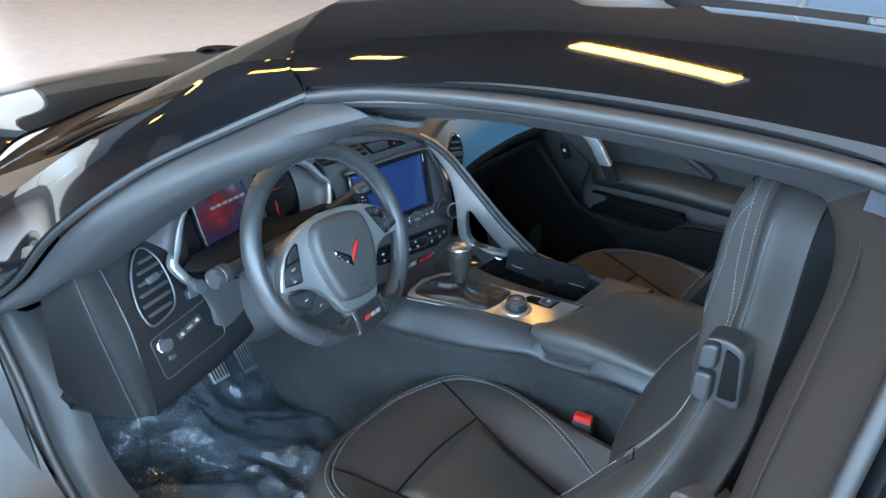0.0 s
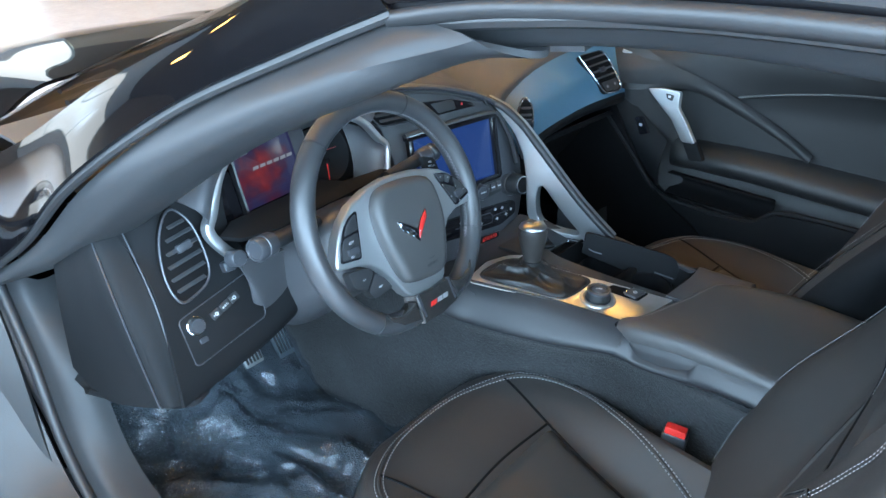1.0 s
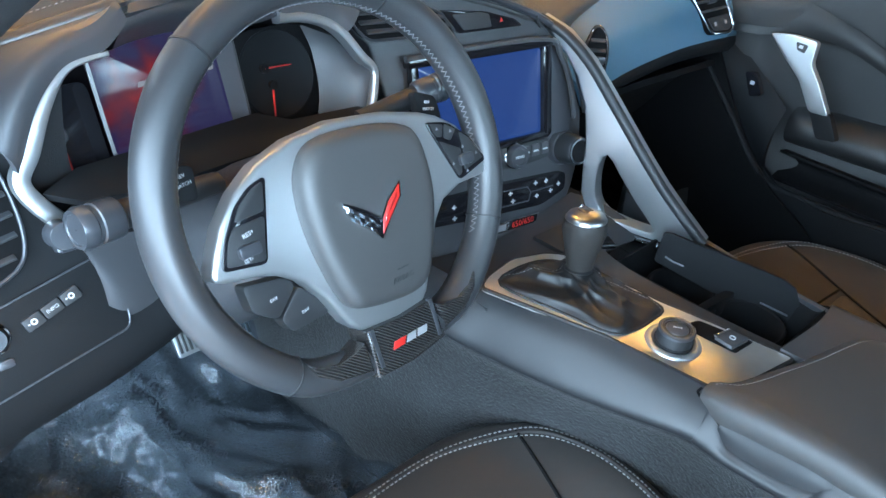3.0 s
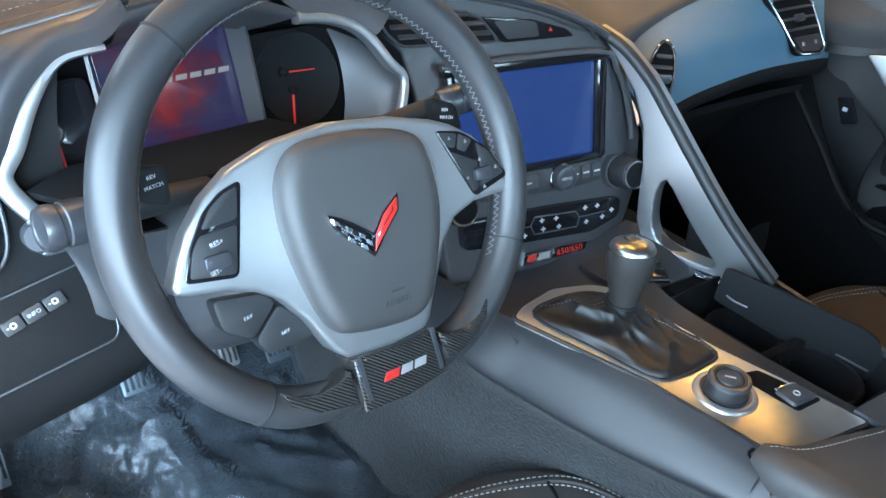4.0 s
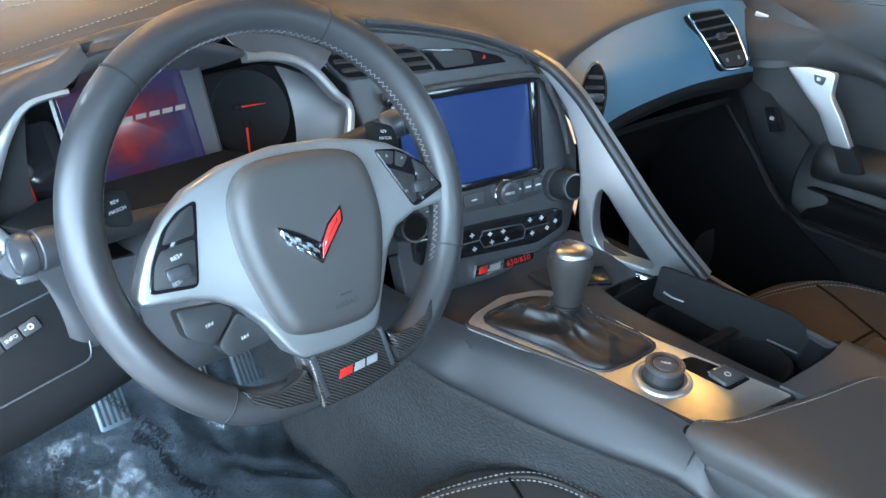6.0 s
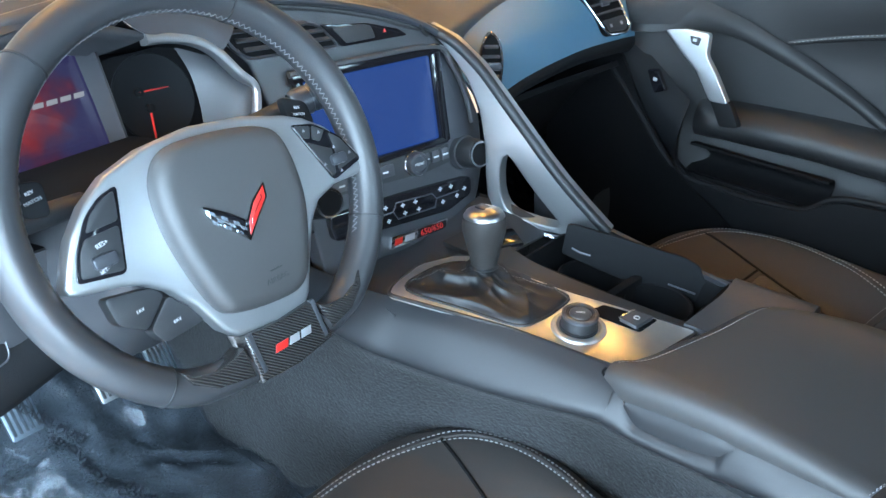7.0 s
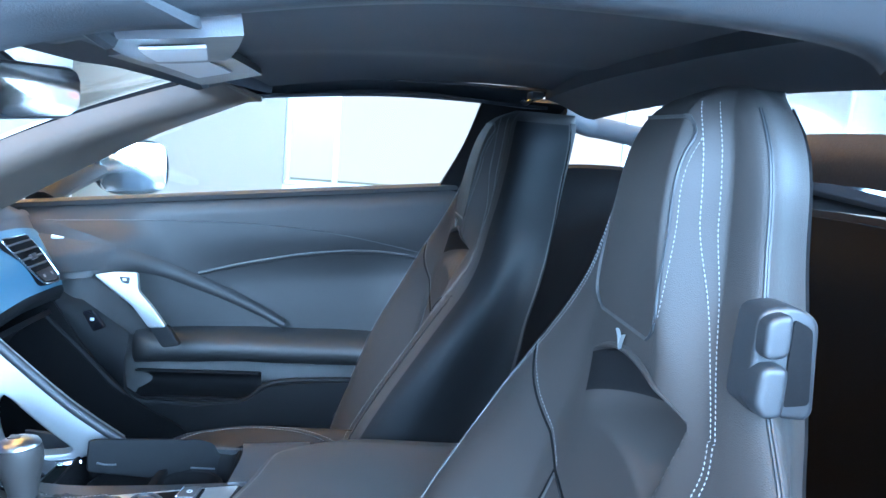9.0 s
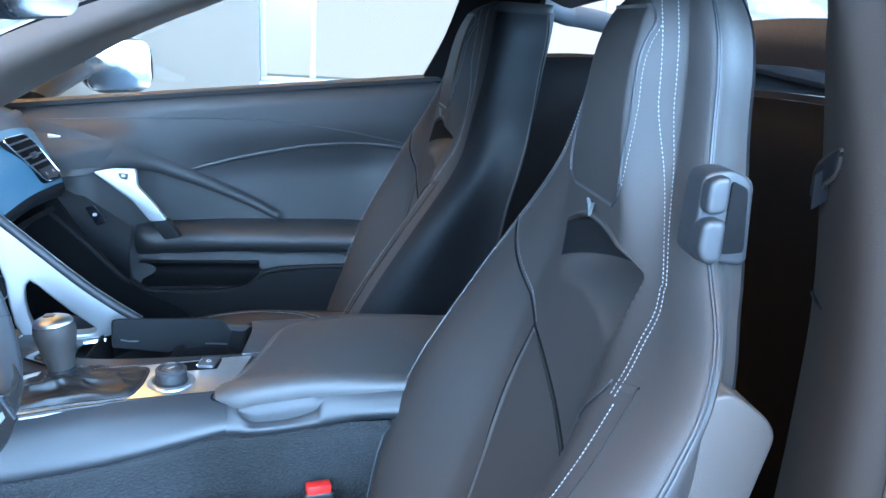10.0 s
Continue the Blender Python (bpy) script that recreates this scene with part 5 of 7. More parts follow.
# windscreen-side vent grille on the dash end
part("demister", prism(corner(rect(-28, -8, 28, 8), 3), fr((-0.655, 0.345, 0.868), (0.25, 0.9, -0.05), (1, -0.2, 0.1)), 0.004), VOID, da)

# centre stack
SM = fr((0.032, 0.184, 0.84), (1, -0.14, 0), (0, 0.245, 1))
FACE = [(-262, 60), (-235, 88), (-203, 90), (-136, 79), (-63, 60), (14, 26), (54, -17), (79, -93), (78, -150), (64, -190), (40, -240), (-190, -240), (-200, -120), (-214, -40), (-232, 30)]
part("stack_face", prism(FACE, SM @ pose(0, 0, -0.002), 0.03, 0.004, 3), PLASTIC, da, "charcoal centre stack face")
part("stack_edge", tube([SM @ V(p.x * 0.001, p.y * 0.001, 0.004) for p in curve([(-203, 92, 0), (-136, 81, 0), (-63, 62, 0), (16, 28, 0), (57, -16, 0), (82, -93, 0)], 8)], 0.0045, 8), SATIN, da)
sc = part("touch_screen", prism(corner(rect(-178, -104, 1, 0), 3), SM @ pose(0, 0, 0.006), 0.008, 0.0008), BLUE_SCREEN, da, "blue lit touch screen")
part("screen_bezel", joined([box(at(SM, -88, 7, 6), 0.21, 0.012, 0.014, 0.003), box(at(SM, 9, -50, 5), 0.014, 0.12, 0.012, 0.003), box(at(SM, -184, -50, 5), 0.010, 0.12, 0.012, 0.003), box(at(SM, -88, -108, 5), 0.20, 0.008, 0.012, 0.002)]), BLACK_GLOSS, sc)
part("screen_cheek", prism(corner([(17, 4), (28, -10), (42, -40), (54, -90), (52, -112), (17, -112)], 4), SM @ pose(0, 0, 0.0045), 0.006, 0.002), SATIN, da, "grey moulded screen cheek")
part("screen_brow", tube([SM @ V(p.x * 0.001, p.y * 0.001, 0.010) for p in curve([(-195, 12, 0), (-100, 13, 0), (10, 9, 0), (32, -14, 0), (48, -50, 0), (56, -95, 0)], 8)], 0.004, 8), PLASTIC, da)
hz = part("hazard_strip", prism(corner([(-142, 58), (-118, 30), (-25, 29), (-36, 38), (-80, 51)], 4), SM @ pose(0, 0, 0.004), 0.006, 0.001), BLACK_GLOSS, da, "gloss black hazard switch strip")
part("hazard_mark", prism([(-60, 37), (-55, 37), (-57.5, 42)], SM @ pose(0, 0, 0.0046), 0.0008, 0), RED, hz)
part("strip_button", prism(corner([(-128, 52), (-112, 33), (-72, 33), (-76, 48), (-90, 51)], 3), SM @ pose(0, 0, 0.0055), 0.003, 0.0008), PLASTIC_DARK, hz)
vent(SM, corner([(-262, 76), (-231, 80), (-146, 58), (-124, 32), (-236, 36), (-252, 52)], 8), "black dash air vent", [(44, -238, -135), (54, -246, -142), (64, -250, -160), (73, -250, -205)], 0, 0, 6, -2, SATIN)
rw = part("button_bar", prism(corner([(-180, -112), (12, -113), (12, -138), (-30, -142), (-178, -136)], 4), SM @ pose(0, 0, 0.010), 0.014, 0.002), PLASTIC_DARK, da, "dark button row under the screen")
for a, b in ((-170, -142), (-140, -112), (-108, -78), (-20, -6), (-34, -22), (-4, 9)):
    k = part("button", prism(corner(rect(a + 1, -132, b - 1, -117), 2), SM @ pose(0, 0, 0.013), 0.004, 0.001), PLASTIC, rw)
    part("print", prism(rect((a + b) / 2 - 4, -126, (a + b) / 2 + 4, -124), SM @ pose(0, 0, 0.0134), 0.0006, 0), WHITE, k)
mk = part("menu_knob", lathe([(0.0150, 0), (0.0150, 0.010), (0.0135, 0.013), (0.0105, 0.0135), (0.0100, 0.012), (0.0004, 0.012)], at(SM, -47, -125, 10), 32), SATIN, da, "round menu knob")
letters("word", "MENU", 0.005, at(SM, -47, -125, 22.4), WHITE, mk)
part("knob_ring", lathe([(0.0162, 0), (0.0162, 0.003), (0.0152, 0.004), (0.0150, 0)], at(SM, -47, -125, 10), 32), CHROME, mk)
def knob_end(x, y):
    k = part("temperature_knob", lathe([(0.019, -0.02), (0.020, 0.0), (0.020, 0.010), (0.0185, 0.022), (0.0175, 0.025), (0.0165, 0.0262), (0.0145, 0.0262), (0.0135, 0.022), (0.0004, 0.021)], at(SM, x, y, 6), 36), PLASTIC_DARK, da, "black temperature knob with chrome ring")
    part("knob_hole", lathe([(0.0146, 0.0240), (0.0146, 0.0266), (0.0004, 0.0266)], at(SM, x, y, 6), 32), VOID, k)
    part("knob_ring", lathe([(0.0172, 0.0255), (0.0172, 0.0272), (0.0148, 0.0272), (0.0146, 0.0255)], at(SM, x, y, 6), 36), CHROME, k)
    part("knob_collar", lathe([(0.0235, -0.03), (0.0235, -0.002), (0.0215, 0.002), (0.019, 0.002)], at(SM, x, y, 4) @ pose(-0.002, 0, 0), 36), PLASTIC, k)


knob_end(45, -134)
knob_end(-186, -134)
hv = part("climate_panel", prism(corner([(-178, -158), (-60, -160), (44, -166), (42, -190), (0, -203), (-110, -196), (-176, -190)], 8), SM @ pose(0, 0, 0.008), 0.012, 0.002), BLACK_GLOSS, da, "gloss black climate control panel")
part("panel_line", tube([SM @ V(x * 0.001, y * 0.001, 0.0085) for x, y in ((-112, -178), (-88, -178), (-82, -168), (-24, -172), (-18, -180), (20, -180))], 0.0009, 6), SATIN, hv)
part("panel_line", tube([SM @ V(x * 0.001, y * 0.001, 0.0085) for x, y in ((-88, -178), (-82, -189), (-22, -191), (-18, -180))], 0.0009, 6), SATIN, hv)
for i, (x, y) in enumerate(((-72, -174), (-52, -175), (-70, -185), (-48, -186), (-10, -170), (8, -171), (-8, -188), (16, -186), (30, -180), (-98, -170), (-96, -188), (-140, -172), (-140, -186))):
    ic = joined([prism(rect(x - 3.2, y - 0.8, x + 3.2, y + 0.8), SM @ pose(0, 0, 0.0086), 0.0006, 0), prism(rect(x - 0.8, y - 3, x + 0.8, y + 3), SM @ pose(0, 0, 0.0086), 0.0006, 0)])
    part("icon", ic, WHITE, hv)
bg = part("stack_badge", prism([(-98, -226), (-6, -227), (-2, -213), (-94, -211)], SM @ pose(0, 0, 0.006), 0.006, 0.001), CHROME, da, "silver and black badge with red numbers")
part("badge_field", prism([(-56, -224.5), (-8, -225), (-5, -214.5), (-53, -213)], SM @ pose(0, 0, 0.0066), 0.002, 0.0003), BLACK_GLOSS, bg)
letters("number", "650/650", 0.0115, at(SM, -31, -219.5, 6.8, 0), RED, bg)
part("badge_bar", prism([(-92, -223), (-80, -223), (-78, -215), (-90, -215)], SM @ pose(0, 0, 0.0066), 0.001, 0.0002), RED, bg)
part("badge_bar", prism([(-76, -223), (-60, -223.3), (-58, -215.3), (-74, -215)], SM @ pose(0, 0, 0.0066), 0.001, 0.0002), GREY, bg)
# lower stack running down to the console
part("stack_foot", sheet(between([wp(SM, -200, -236, 0), wp(SM, -60, -238, 0), wp(SM, 60, -205, 0)], [(-0.165, 0.100, 0.618), (-0.03, 0.085, 0.612), (0.10, 0.08, 0.640)], [(-0.165, 0.04, 0.612), (-0.03, 0.04, 0.608), (0.115, 0.02, 0.620)]), 20, 10, 0.005), PLASTIC, da)

# grab handle strap beside the stack
TM = fr((0.05, 0.19, 0.70), (0.28, -0.96, 0), (0, 0, 1))
OUTER = [(-8, 172), (28, 160), (66, 133), (100, 98), (130, 66), (162, 32), (192, 2), (224, -26), (258, -54)]
INNER = [(30, 138), (52, 112), (70, 76), (80, 30), (84, -14), (88, -42), (100, -64), (124, -76), (200, -74), (252, -64)]
HOLE = [(112, 22), (132, 2), (160, -28), (188, -54), (192, -62), (182, -66), (138, -64), (116, -54), (106, -30), (104, 4)]


def strap_mesh(m, depth):
    bm = bmesh.new()
    o = [V(x * 0.001, y * 0.001, 0) for x, y in rounded(OUTER + INNER[::-1], 1)]
    outer = [bm.verts.new(p) for p in o]
    hole = [bm.verts.new(V(x * 0.001, y * 0.001, 0)) for x, y in rounded(HOLE, 2)]
    es = [bm.edges.new((a, b)) for a, b in zip(outer, outer[1:] + outer[:1])] + [bm.edges.new((a, b)) for a, b in zip(hole, hole[1:] + hole[:1])]
    bmesh.ops.triangle_fill(bm, use_beauty=True, edges=es, normal=(0, 0, 1))
    bm.normal_update()
    for f in bm.faces:
        if f.normal.z < 0:
            f.normal_flip()
    border = [e for e in bm.edges if len(e.link_faces) == 1]
    r = bmesh.ops.extrude_edge_only(bm, edges=border)
    bmesh.ops.translate(bm, verts=[g for g in r["geom"] if isinstance(g, bmesh.types.BMVert)], vec=(0, 0, -depth))
    bmesh.ops.bevel(bm, geom=border, offset=0.003, segments=3, affect='EDGES', profile=0.6)
    bmesh.ops.transform(bm, matrix=m, verts=bm.verts)
    return bm


part("grab_strap", strap_mesh(TM, 0.022), SILVER, da, "satin silver grab handle strap")
part("strap_edge", tube(curve([TM @ V(x * 0.001 - 0.002, y * 0.001 - 0.003, -0.004) for x, y in OUTER], 6), 0.0068, 10), PLASTIC_DARK, da, "black padded strap edge")
part("strap_lip", tube(curve([TM @ V(x * 0.001, y * 0.001, 0.001) for x, y in ((92, -60), (118, -78), (160, -80), (204, -78))], 6), 0.004, 8), CHROME, da)

# passenger side of the dash
PP_T = [(0.125, 0.235, 0.792), (0.20, 0.268, 0.816), (0.30, 0.282, 0.841), (0.42, 0.286, 0.856), (0.52, 0.284, 0.861), (0.60, 0.282, 0.857), (0.655, 0.283, 0.848)]
PP_M = [(0.145, 0.205, 0.765), (0.21, 0.222, 0.786), (0.30, 0.230, 0.802), (0.42, 0.232, 0.812), (0.52, 0.231, 0.813), (0.60, 0.232, 0.808), (0.655, 0.236, 0.80)]
PP_B = [(0.175, 0.204, 0.722), (0.23, 0.211, 0.738), (0.30, 0.213, 0.750), (0.42, 0.211, 0.760), (0.52, 0.211, 0.758), (0.60, 0.214, 0.752), (0.65, 0.218, 0.744)]
PP_L = [(0.180, 0.207, 0.708), (0.23, 0.214, 0.718), (0.30, 0.216, 0.730), (0.42, 0.214, 0.740), (0.52, 0.214, 0.736), (0.60, 0.218, 0.728), (0.65, 0.222, 0.718)]
part("panel_lip", sheet(between(PP_B, mid(PP_B, PP_L, 0.5, (0, -0.004, 0)), PP_L), 50, 8, 0.006), BLACK_TRIM, da, "black leather lip under the dash panel")
# grey leather; the blue daylight sheen is put into its base colour
part("passenger_panel", sheet(between(PP_T, PP_M, PP_B), 50, 24, 0.006), material("blue_lit_grey_leather", (0.060, 0.130, 0.196), 0.36, 0, 0.12, 1100, 0.06, "cells"), da, "grey leather passenger dash panel with blue daylight in its colour")
PPF = between(PP_T, PP_M, PP_B)
part("panel_roll", sheet(between([p for p in REAR[9:]], [(x, y - 0.012, z - 0.006) for x, y, z in REAR[9:]], [(0.115, 0.236, 0.796), (0.16, 0.250, 0.806), (0.22, 0.272, 0.824), (0.34, 0.284, 0.849), (0.50, 0.285, 0.861), (0.60, 0.283, 0.858), (0.66, 0.285, 0.848)]), 50, 8, 0.004), LEATHER_SOFT, da)
stitches([PPF(0.02 + 0.96 * k / 80, 0.02) + V(0, -0.002, 0.001) for k in range(81)], da)
stitches([p + V(0, -0.0045, 0.001) for p in curve(PP_L, 14)], da, 0.004, 0.002, 0.0006)
V2 = fr((0.510, 0.237, 0.810), (1, -0.02, 0), (0, 0.58, 0.9))
pv = vent(V2, corner([(-58, 50), (34, 47), (52, 18), (60, -46), (44, -55), (-6, -50), (-16, -40)], 9), "dark passenger air vent with chrome surround", [(36, -50, 38), (20, -44, 44), (4, -36, 48), (-12, -29, 50)], 0, 0, 15, 0, CHROME)
part("vent_switches", prism(corner([(-14, -24), (52, -24), (54, -44), (42, -50), (-2, -46)], 4), V2 @ pose(0, 0, 0.017), 0.004, 0.001), PLASTIC_DARK, pv, "black switch block under the vent")
for x in (6, 38):
    part("switch_mark", prism(rect(x - 4, -39, x + 2, -33), V2 @ pose(0, 0, 0.0176), 0.001, 0), GREY, pv)
V1 = fr((0.200, 0.215, 0.785), (0.75, -0.66, 0), (-0.10, 0.25, 1))
vent(V1, rounded([(-4, 46), (12, 34), (18, 0), (12, -40), (0, -50), (-12, -30), (-16, 10)], 4), "narrow dark air vent beside the strap", [(-28, -10, 12), (-14, -12, 14), (0, -13, 16), (14, -12, 14), (28, -9, 11)], 0, 0, 10, 0, CHROME)
# lid near black: the footwell's shade is put into its colour
gb = thing("glovebox", "glovebox under the passenger dash panel, blackened for footwell shade", "glovebox", (0.42, 0.35, 0.6))
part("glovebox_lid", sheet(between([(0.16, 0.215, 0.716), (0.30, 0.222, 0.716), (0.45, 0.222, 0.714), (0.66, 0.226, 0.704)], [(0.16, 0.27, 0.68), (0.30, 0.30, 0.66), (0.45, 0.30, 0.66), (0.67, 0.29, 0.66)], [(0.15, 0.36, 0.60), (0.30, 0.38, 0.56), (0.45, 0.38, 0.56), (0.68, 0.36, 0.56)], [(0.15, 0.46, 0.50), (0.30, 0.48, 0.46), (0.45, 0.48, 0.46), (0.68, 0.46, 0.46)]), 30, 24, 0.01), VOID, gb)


# ---- centre console ----
cn = thing("centre_console", "charcoal centre console with brushed aluminium plate and padded armrest", "console", (0, -0.2, 0.25))
TOP = [(-0.185, 0.34, 0.615), (-0.160, 0.10, 0.624), (-0.139, 0.02, 0.630), (-0.112, -0.09, 0.6335), (-0.094, -0.198, 0.635), (-0.104, -0.212, 0.630), (-0.1135, -0.224, 0.620), (-0.118, -0.241, 0.609), (-0.119, -0.265, 0.6105), (-0.119, -0.289, 0.6135), (-0.1180, -0.321, 0.624), (-0.1145, -0.3365, 0.6405), (-0.1155, -0.40, 0.6468), (-0.118, -0.56, 0.653)]
SIDE_1 = [(-0.200, 0.34, 0.604), (-0.175, 0.10, 0.608), (-0.157, 0.02, 0.611), (-0.131, -0.09, 0.617), (-0.113, -0.199, 0.621), (-0.117, -0.213, 0.617), (-0.1205, -0.225, 0.612), (-0.123, -0.242, 0.605), (-0.124, -0.266, 0.6065), (-0.124, -0.290, 0.6095), (-0.124, -0.322, 0.618), (-0.123, -0.338, 0.628), (-0.124, -0.40, 0.637), (-0.126, -0.56, 0.642)]
SIDE_2 = [(-0.206, 0.34, 0.585), (-0.194, 0.10, 0.578), (-0.176, 0.02, 0.574), (-0.154, -0.09, 0.584), (-0.129, -0.202, 0.602), (-0.128, -0.214, 0.601), (-0.127, -0.226, 0.600), (-0.127, -0.243, 0.599), (-0.127, -0.267, 0.601), (-0.127, -0.291, 0.604), (-0.128, -0.323, 0.610), (-0.128, -0.338, 0.614), (-0.131, -0.40, 0.624), (-0.134, -0.56, 0.628)]
part("console_side", sheet(between(TOP, SIDE_1, SIDE_2, [(x + 0.011, y, z - 0.009) for x, y, z in SIDE_2]), 130, 20, 0.004), CONSOLE, cn, "smooth charcoal console side")
part("tunnel_carpet", sheet(between([(-0.195, 0.62, 0.58), (-0.194, 0.30, 0.580), (-0.186, 0.10, 0.574), (-0.165, 0.0, 0.570), (-0.142, -0.11, 0.582), (-0.120, -0.215, 0.600), (-0.122, -0.33, 0.607), (-0.128, -0.56, 0.618)], [(-0.205, 0.62, 0.48), (-0.203, 0.30, 0.49), (-0.178, 0.10, 0.50), (-0.138, 0.0, 0.50), (-0.104, -0.11, 0.51), (-0.090, -0.215, 0.52), (-0.086, -0.33, 0.52), (-0.084, -0.56, 0.53)], [(-0.23, 0.62, 0.22), (-0.22, 0.30, 0.22), (-0.17, 0.10, 0.22), (-0.10, 0.0, 0.22), (-0.07, -0.11, 0.22), (-0.06, -0.215, 0.22), (-0.06, -0.33, 0.22), (-0.06, -0.56, 0.22)]), 60, 24, 0.008), CARPET, cn, "grey carpet on the tunnel side")
part("tunnel_carpet", sheet(between([(0.16, -0.45, 0.56), (0.16, -0.2, 0.55), (0.165, 0.10, 0.55), (0.18, 0.62, 0.58)], [(0.18, -0.45, 0.22), (0.18, -0.2, 0.22), (0.19, 0.10, 0.22), (0.20, 0.62, 0.22)]), 20, 10, 0.008), CARPET, cn)
PLT = corner([(-160, 56), (-140, 66), (-90, 74), (-46, 58), (-30, 42), (-12, -88), (4, -150), (22, -231), (-40, -220), (-80, -207), (-90, -196), (-112, -85)], 8)
part("metal_plate", prism(PLT, pose(0, 0, 0.6365), 0.006, 0.0012), PLATE, cn, "brushed aluminium console plate")
part("plate_border", tube([V(x * 0.001, y * 0.001, 0.6352) for x, y in PLT], 0.0022, 8, True), PLASTIC_DARK, cn)
part("console_top", sheet(between([(-0.020, 0.10, 0.628), (-0.008, -0.09, 0.6325), (0.024, -0.235, 0.6335), (0.03, -0.29, 0.63)], [(0.055, 0.09, 0.634), (0.015, -0.02, 0.6335), (0.036, -0.235, 0.6335), (0.06, -0.29, 0.632)]), 30, 6, 0.006), PLASTIC_DARK, cn)
part("console_rear_top", sheet(between([(0.020, -0.215, 0.634), (0.10, -0.220, 0.634), (0.150, -0.215, 0.630), (0.168, -0.21, 0.612)], [(0.030, -0.30, 0.636), (0.10, -0.31, 0.636), (0.155, -0.31, 0.634), (0.170, -0.31, 0.61)]), 16, 6, 0.006), PLASTIC, cn, "grey console surface behind the cup holder")
part("console_side", sheet(between([(0.168, 0.09, 0.64), (0.155, -0.05, 0.634), (0.145, -0.21, 0.632), (0.165, -0.45, 0.62)], [(0.175, 0.09, 0.58), (0.172, -0.05, 0.575), (0.168, -0.21, 0.57), (0.172, -0.45, 0.57)], [(0.165, 0.09, 0.53), (0.165, -0.05, 0.53), (0.165, -0.21, 0.53), (0.165, -0.45, 0.53)]), 20, 8, 0.005), PLASTIC, cn)
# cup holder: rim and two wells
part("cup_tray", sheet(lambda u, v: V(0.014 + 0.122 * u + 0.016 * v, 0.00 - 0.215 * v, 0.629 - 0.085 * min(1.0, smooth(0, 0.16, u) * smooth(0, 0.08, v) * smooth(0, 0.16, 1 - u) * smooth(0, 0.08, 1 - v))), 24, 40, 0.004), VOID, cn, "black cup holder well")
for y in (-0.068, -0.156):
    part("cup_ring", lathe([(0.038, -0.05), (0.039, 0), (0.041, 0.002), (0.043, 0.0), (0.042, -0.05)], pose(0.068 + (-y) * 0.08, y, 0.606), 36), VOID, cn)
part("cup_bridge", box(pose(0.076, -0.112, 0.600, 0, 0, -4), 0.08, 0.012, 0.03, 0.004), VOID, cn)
LIDM = fr((0.066, -0.035, 0.635), (0.46, -0.89, -0.02), (0.10, 0.03, 1))
part("cup_lid", prism(corner([(-8, -6), (-6, 34), (4, 35), (140, 16), (158, 8), (170, -14), (182, -34), (172, -42), (80, -30)], 5), LIDM, 0.005, 0.0012, 3), BLACK_TRIM, cn, "black cup holder lid standing open")
part("lid_line", tube([LIDM @ V(x * 0.001, y * 0.001, 0.0008) for x, y in ((4, 4), (14, 0), (28, -2))], 0.0012, 6), SATIN, cn)
part("lid_line", tube([LIDM @ V(x * 0.001, y * 0.001, 0.0008) for x, y in ((126, -22), (146, -26), (160, -29))], 0.0012, 6), SATIN, cn)
part("ash_cover", prism(corner(rect(-26, -20, 26, 20), 3), fr((0.028, 0.045, 0.636), (0.85, -0.5, 0.0), (0.5, 0.85, 0.0)), 0.004, 0.001), BLACK_GLOSS, cn, "small black tray cover")
# mode knob, brake switch
kb = part("mode_knob", lathe([(0.0205, 0), (0.0205, 0.003), (0.0196, 0.0035), (0.0192, 0.015), (0.0184, 0.0185), (0.0140, 0.0190), (0.0135, 0.0175), (0.0004, 0.0178)], pose(-0.062, -0.135, 0.637), 44), PLASTIC_DARK, cn, "black drive mode knob")
part("knob_ring", lathe([(0.0195, 0.0150), (0.0196, 0.0178), (0.0178, 0.0196), (0.0160, 0.0196), (0.0156, 0.0182)], pose(-0.062, -0.135, 0.637), 44), SATIN, kb)
part("knob_centre", lathe([(0.0118, 0.0175), (0.0115, 0.0186), (0.0108, 0.0192), (0.0004, 0.0194)], pose(-0.062, -0.135, 0.637), 36), PLASTIC, kb)
part("knob_base", lathe([(0.0300, 0.0), (0.0295, 0.0014), (0.0270, 0.0034), (0.0240, 0.0034), (0.0215, 0.0008), (0.0200, 0.0002)], pose(-0.062, -0.135, 0.6365), 48), SILVER, kb)
letters("word", "MODE", 0.0034, pose(-0.062, -0.135, 0.6566, 0, 0, -52), WHITE, kb)
ep = part("brake_switch", prism(corner([(-33, -124), (-7, -132), (10, -190), (-24, -187)], 4), pose(0, 0, 0.6372), 0.003, 0.0008), VOID, cn, "black parking brake switch recess")
part("brake_lever", prism(corner([(-22, -160), (2, -164), (7, -186), (-23, -182)], 3), pose(0, 0, 0.6415), 0.006, 0.0015), PLASTIC, ep)
part("brake_lip", prism([(-21.5, -159), (1.5, -163), (2.2, -166), (-21.5, -162)], pose(0, 0, 0.6425), 0.003, 0.0008), CHROME, ep)
part("brake_mark", lathe([(0.0035, 0), (0.0035, 0.0006), (0.0024, 0.0006), (0.0024, 0)], pose(-0.009, -0.174, 0.6415), 16), WHITE, ep)
# armrest
ARM_FRONT = [(0, -0.193), (0.047, -0.197), (0.094, -0.209), (0.169, -0.219), (0.318, -0.231), (0.50, -0.245), (0.769, -0.262), (0.878, -0.280), (0.92, -0.296), (1.0, -0.36)]


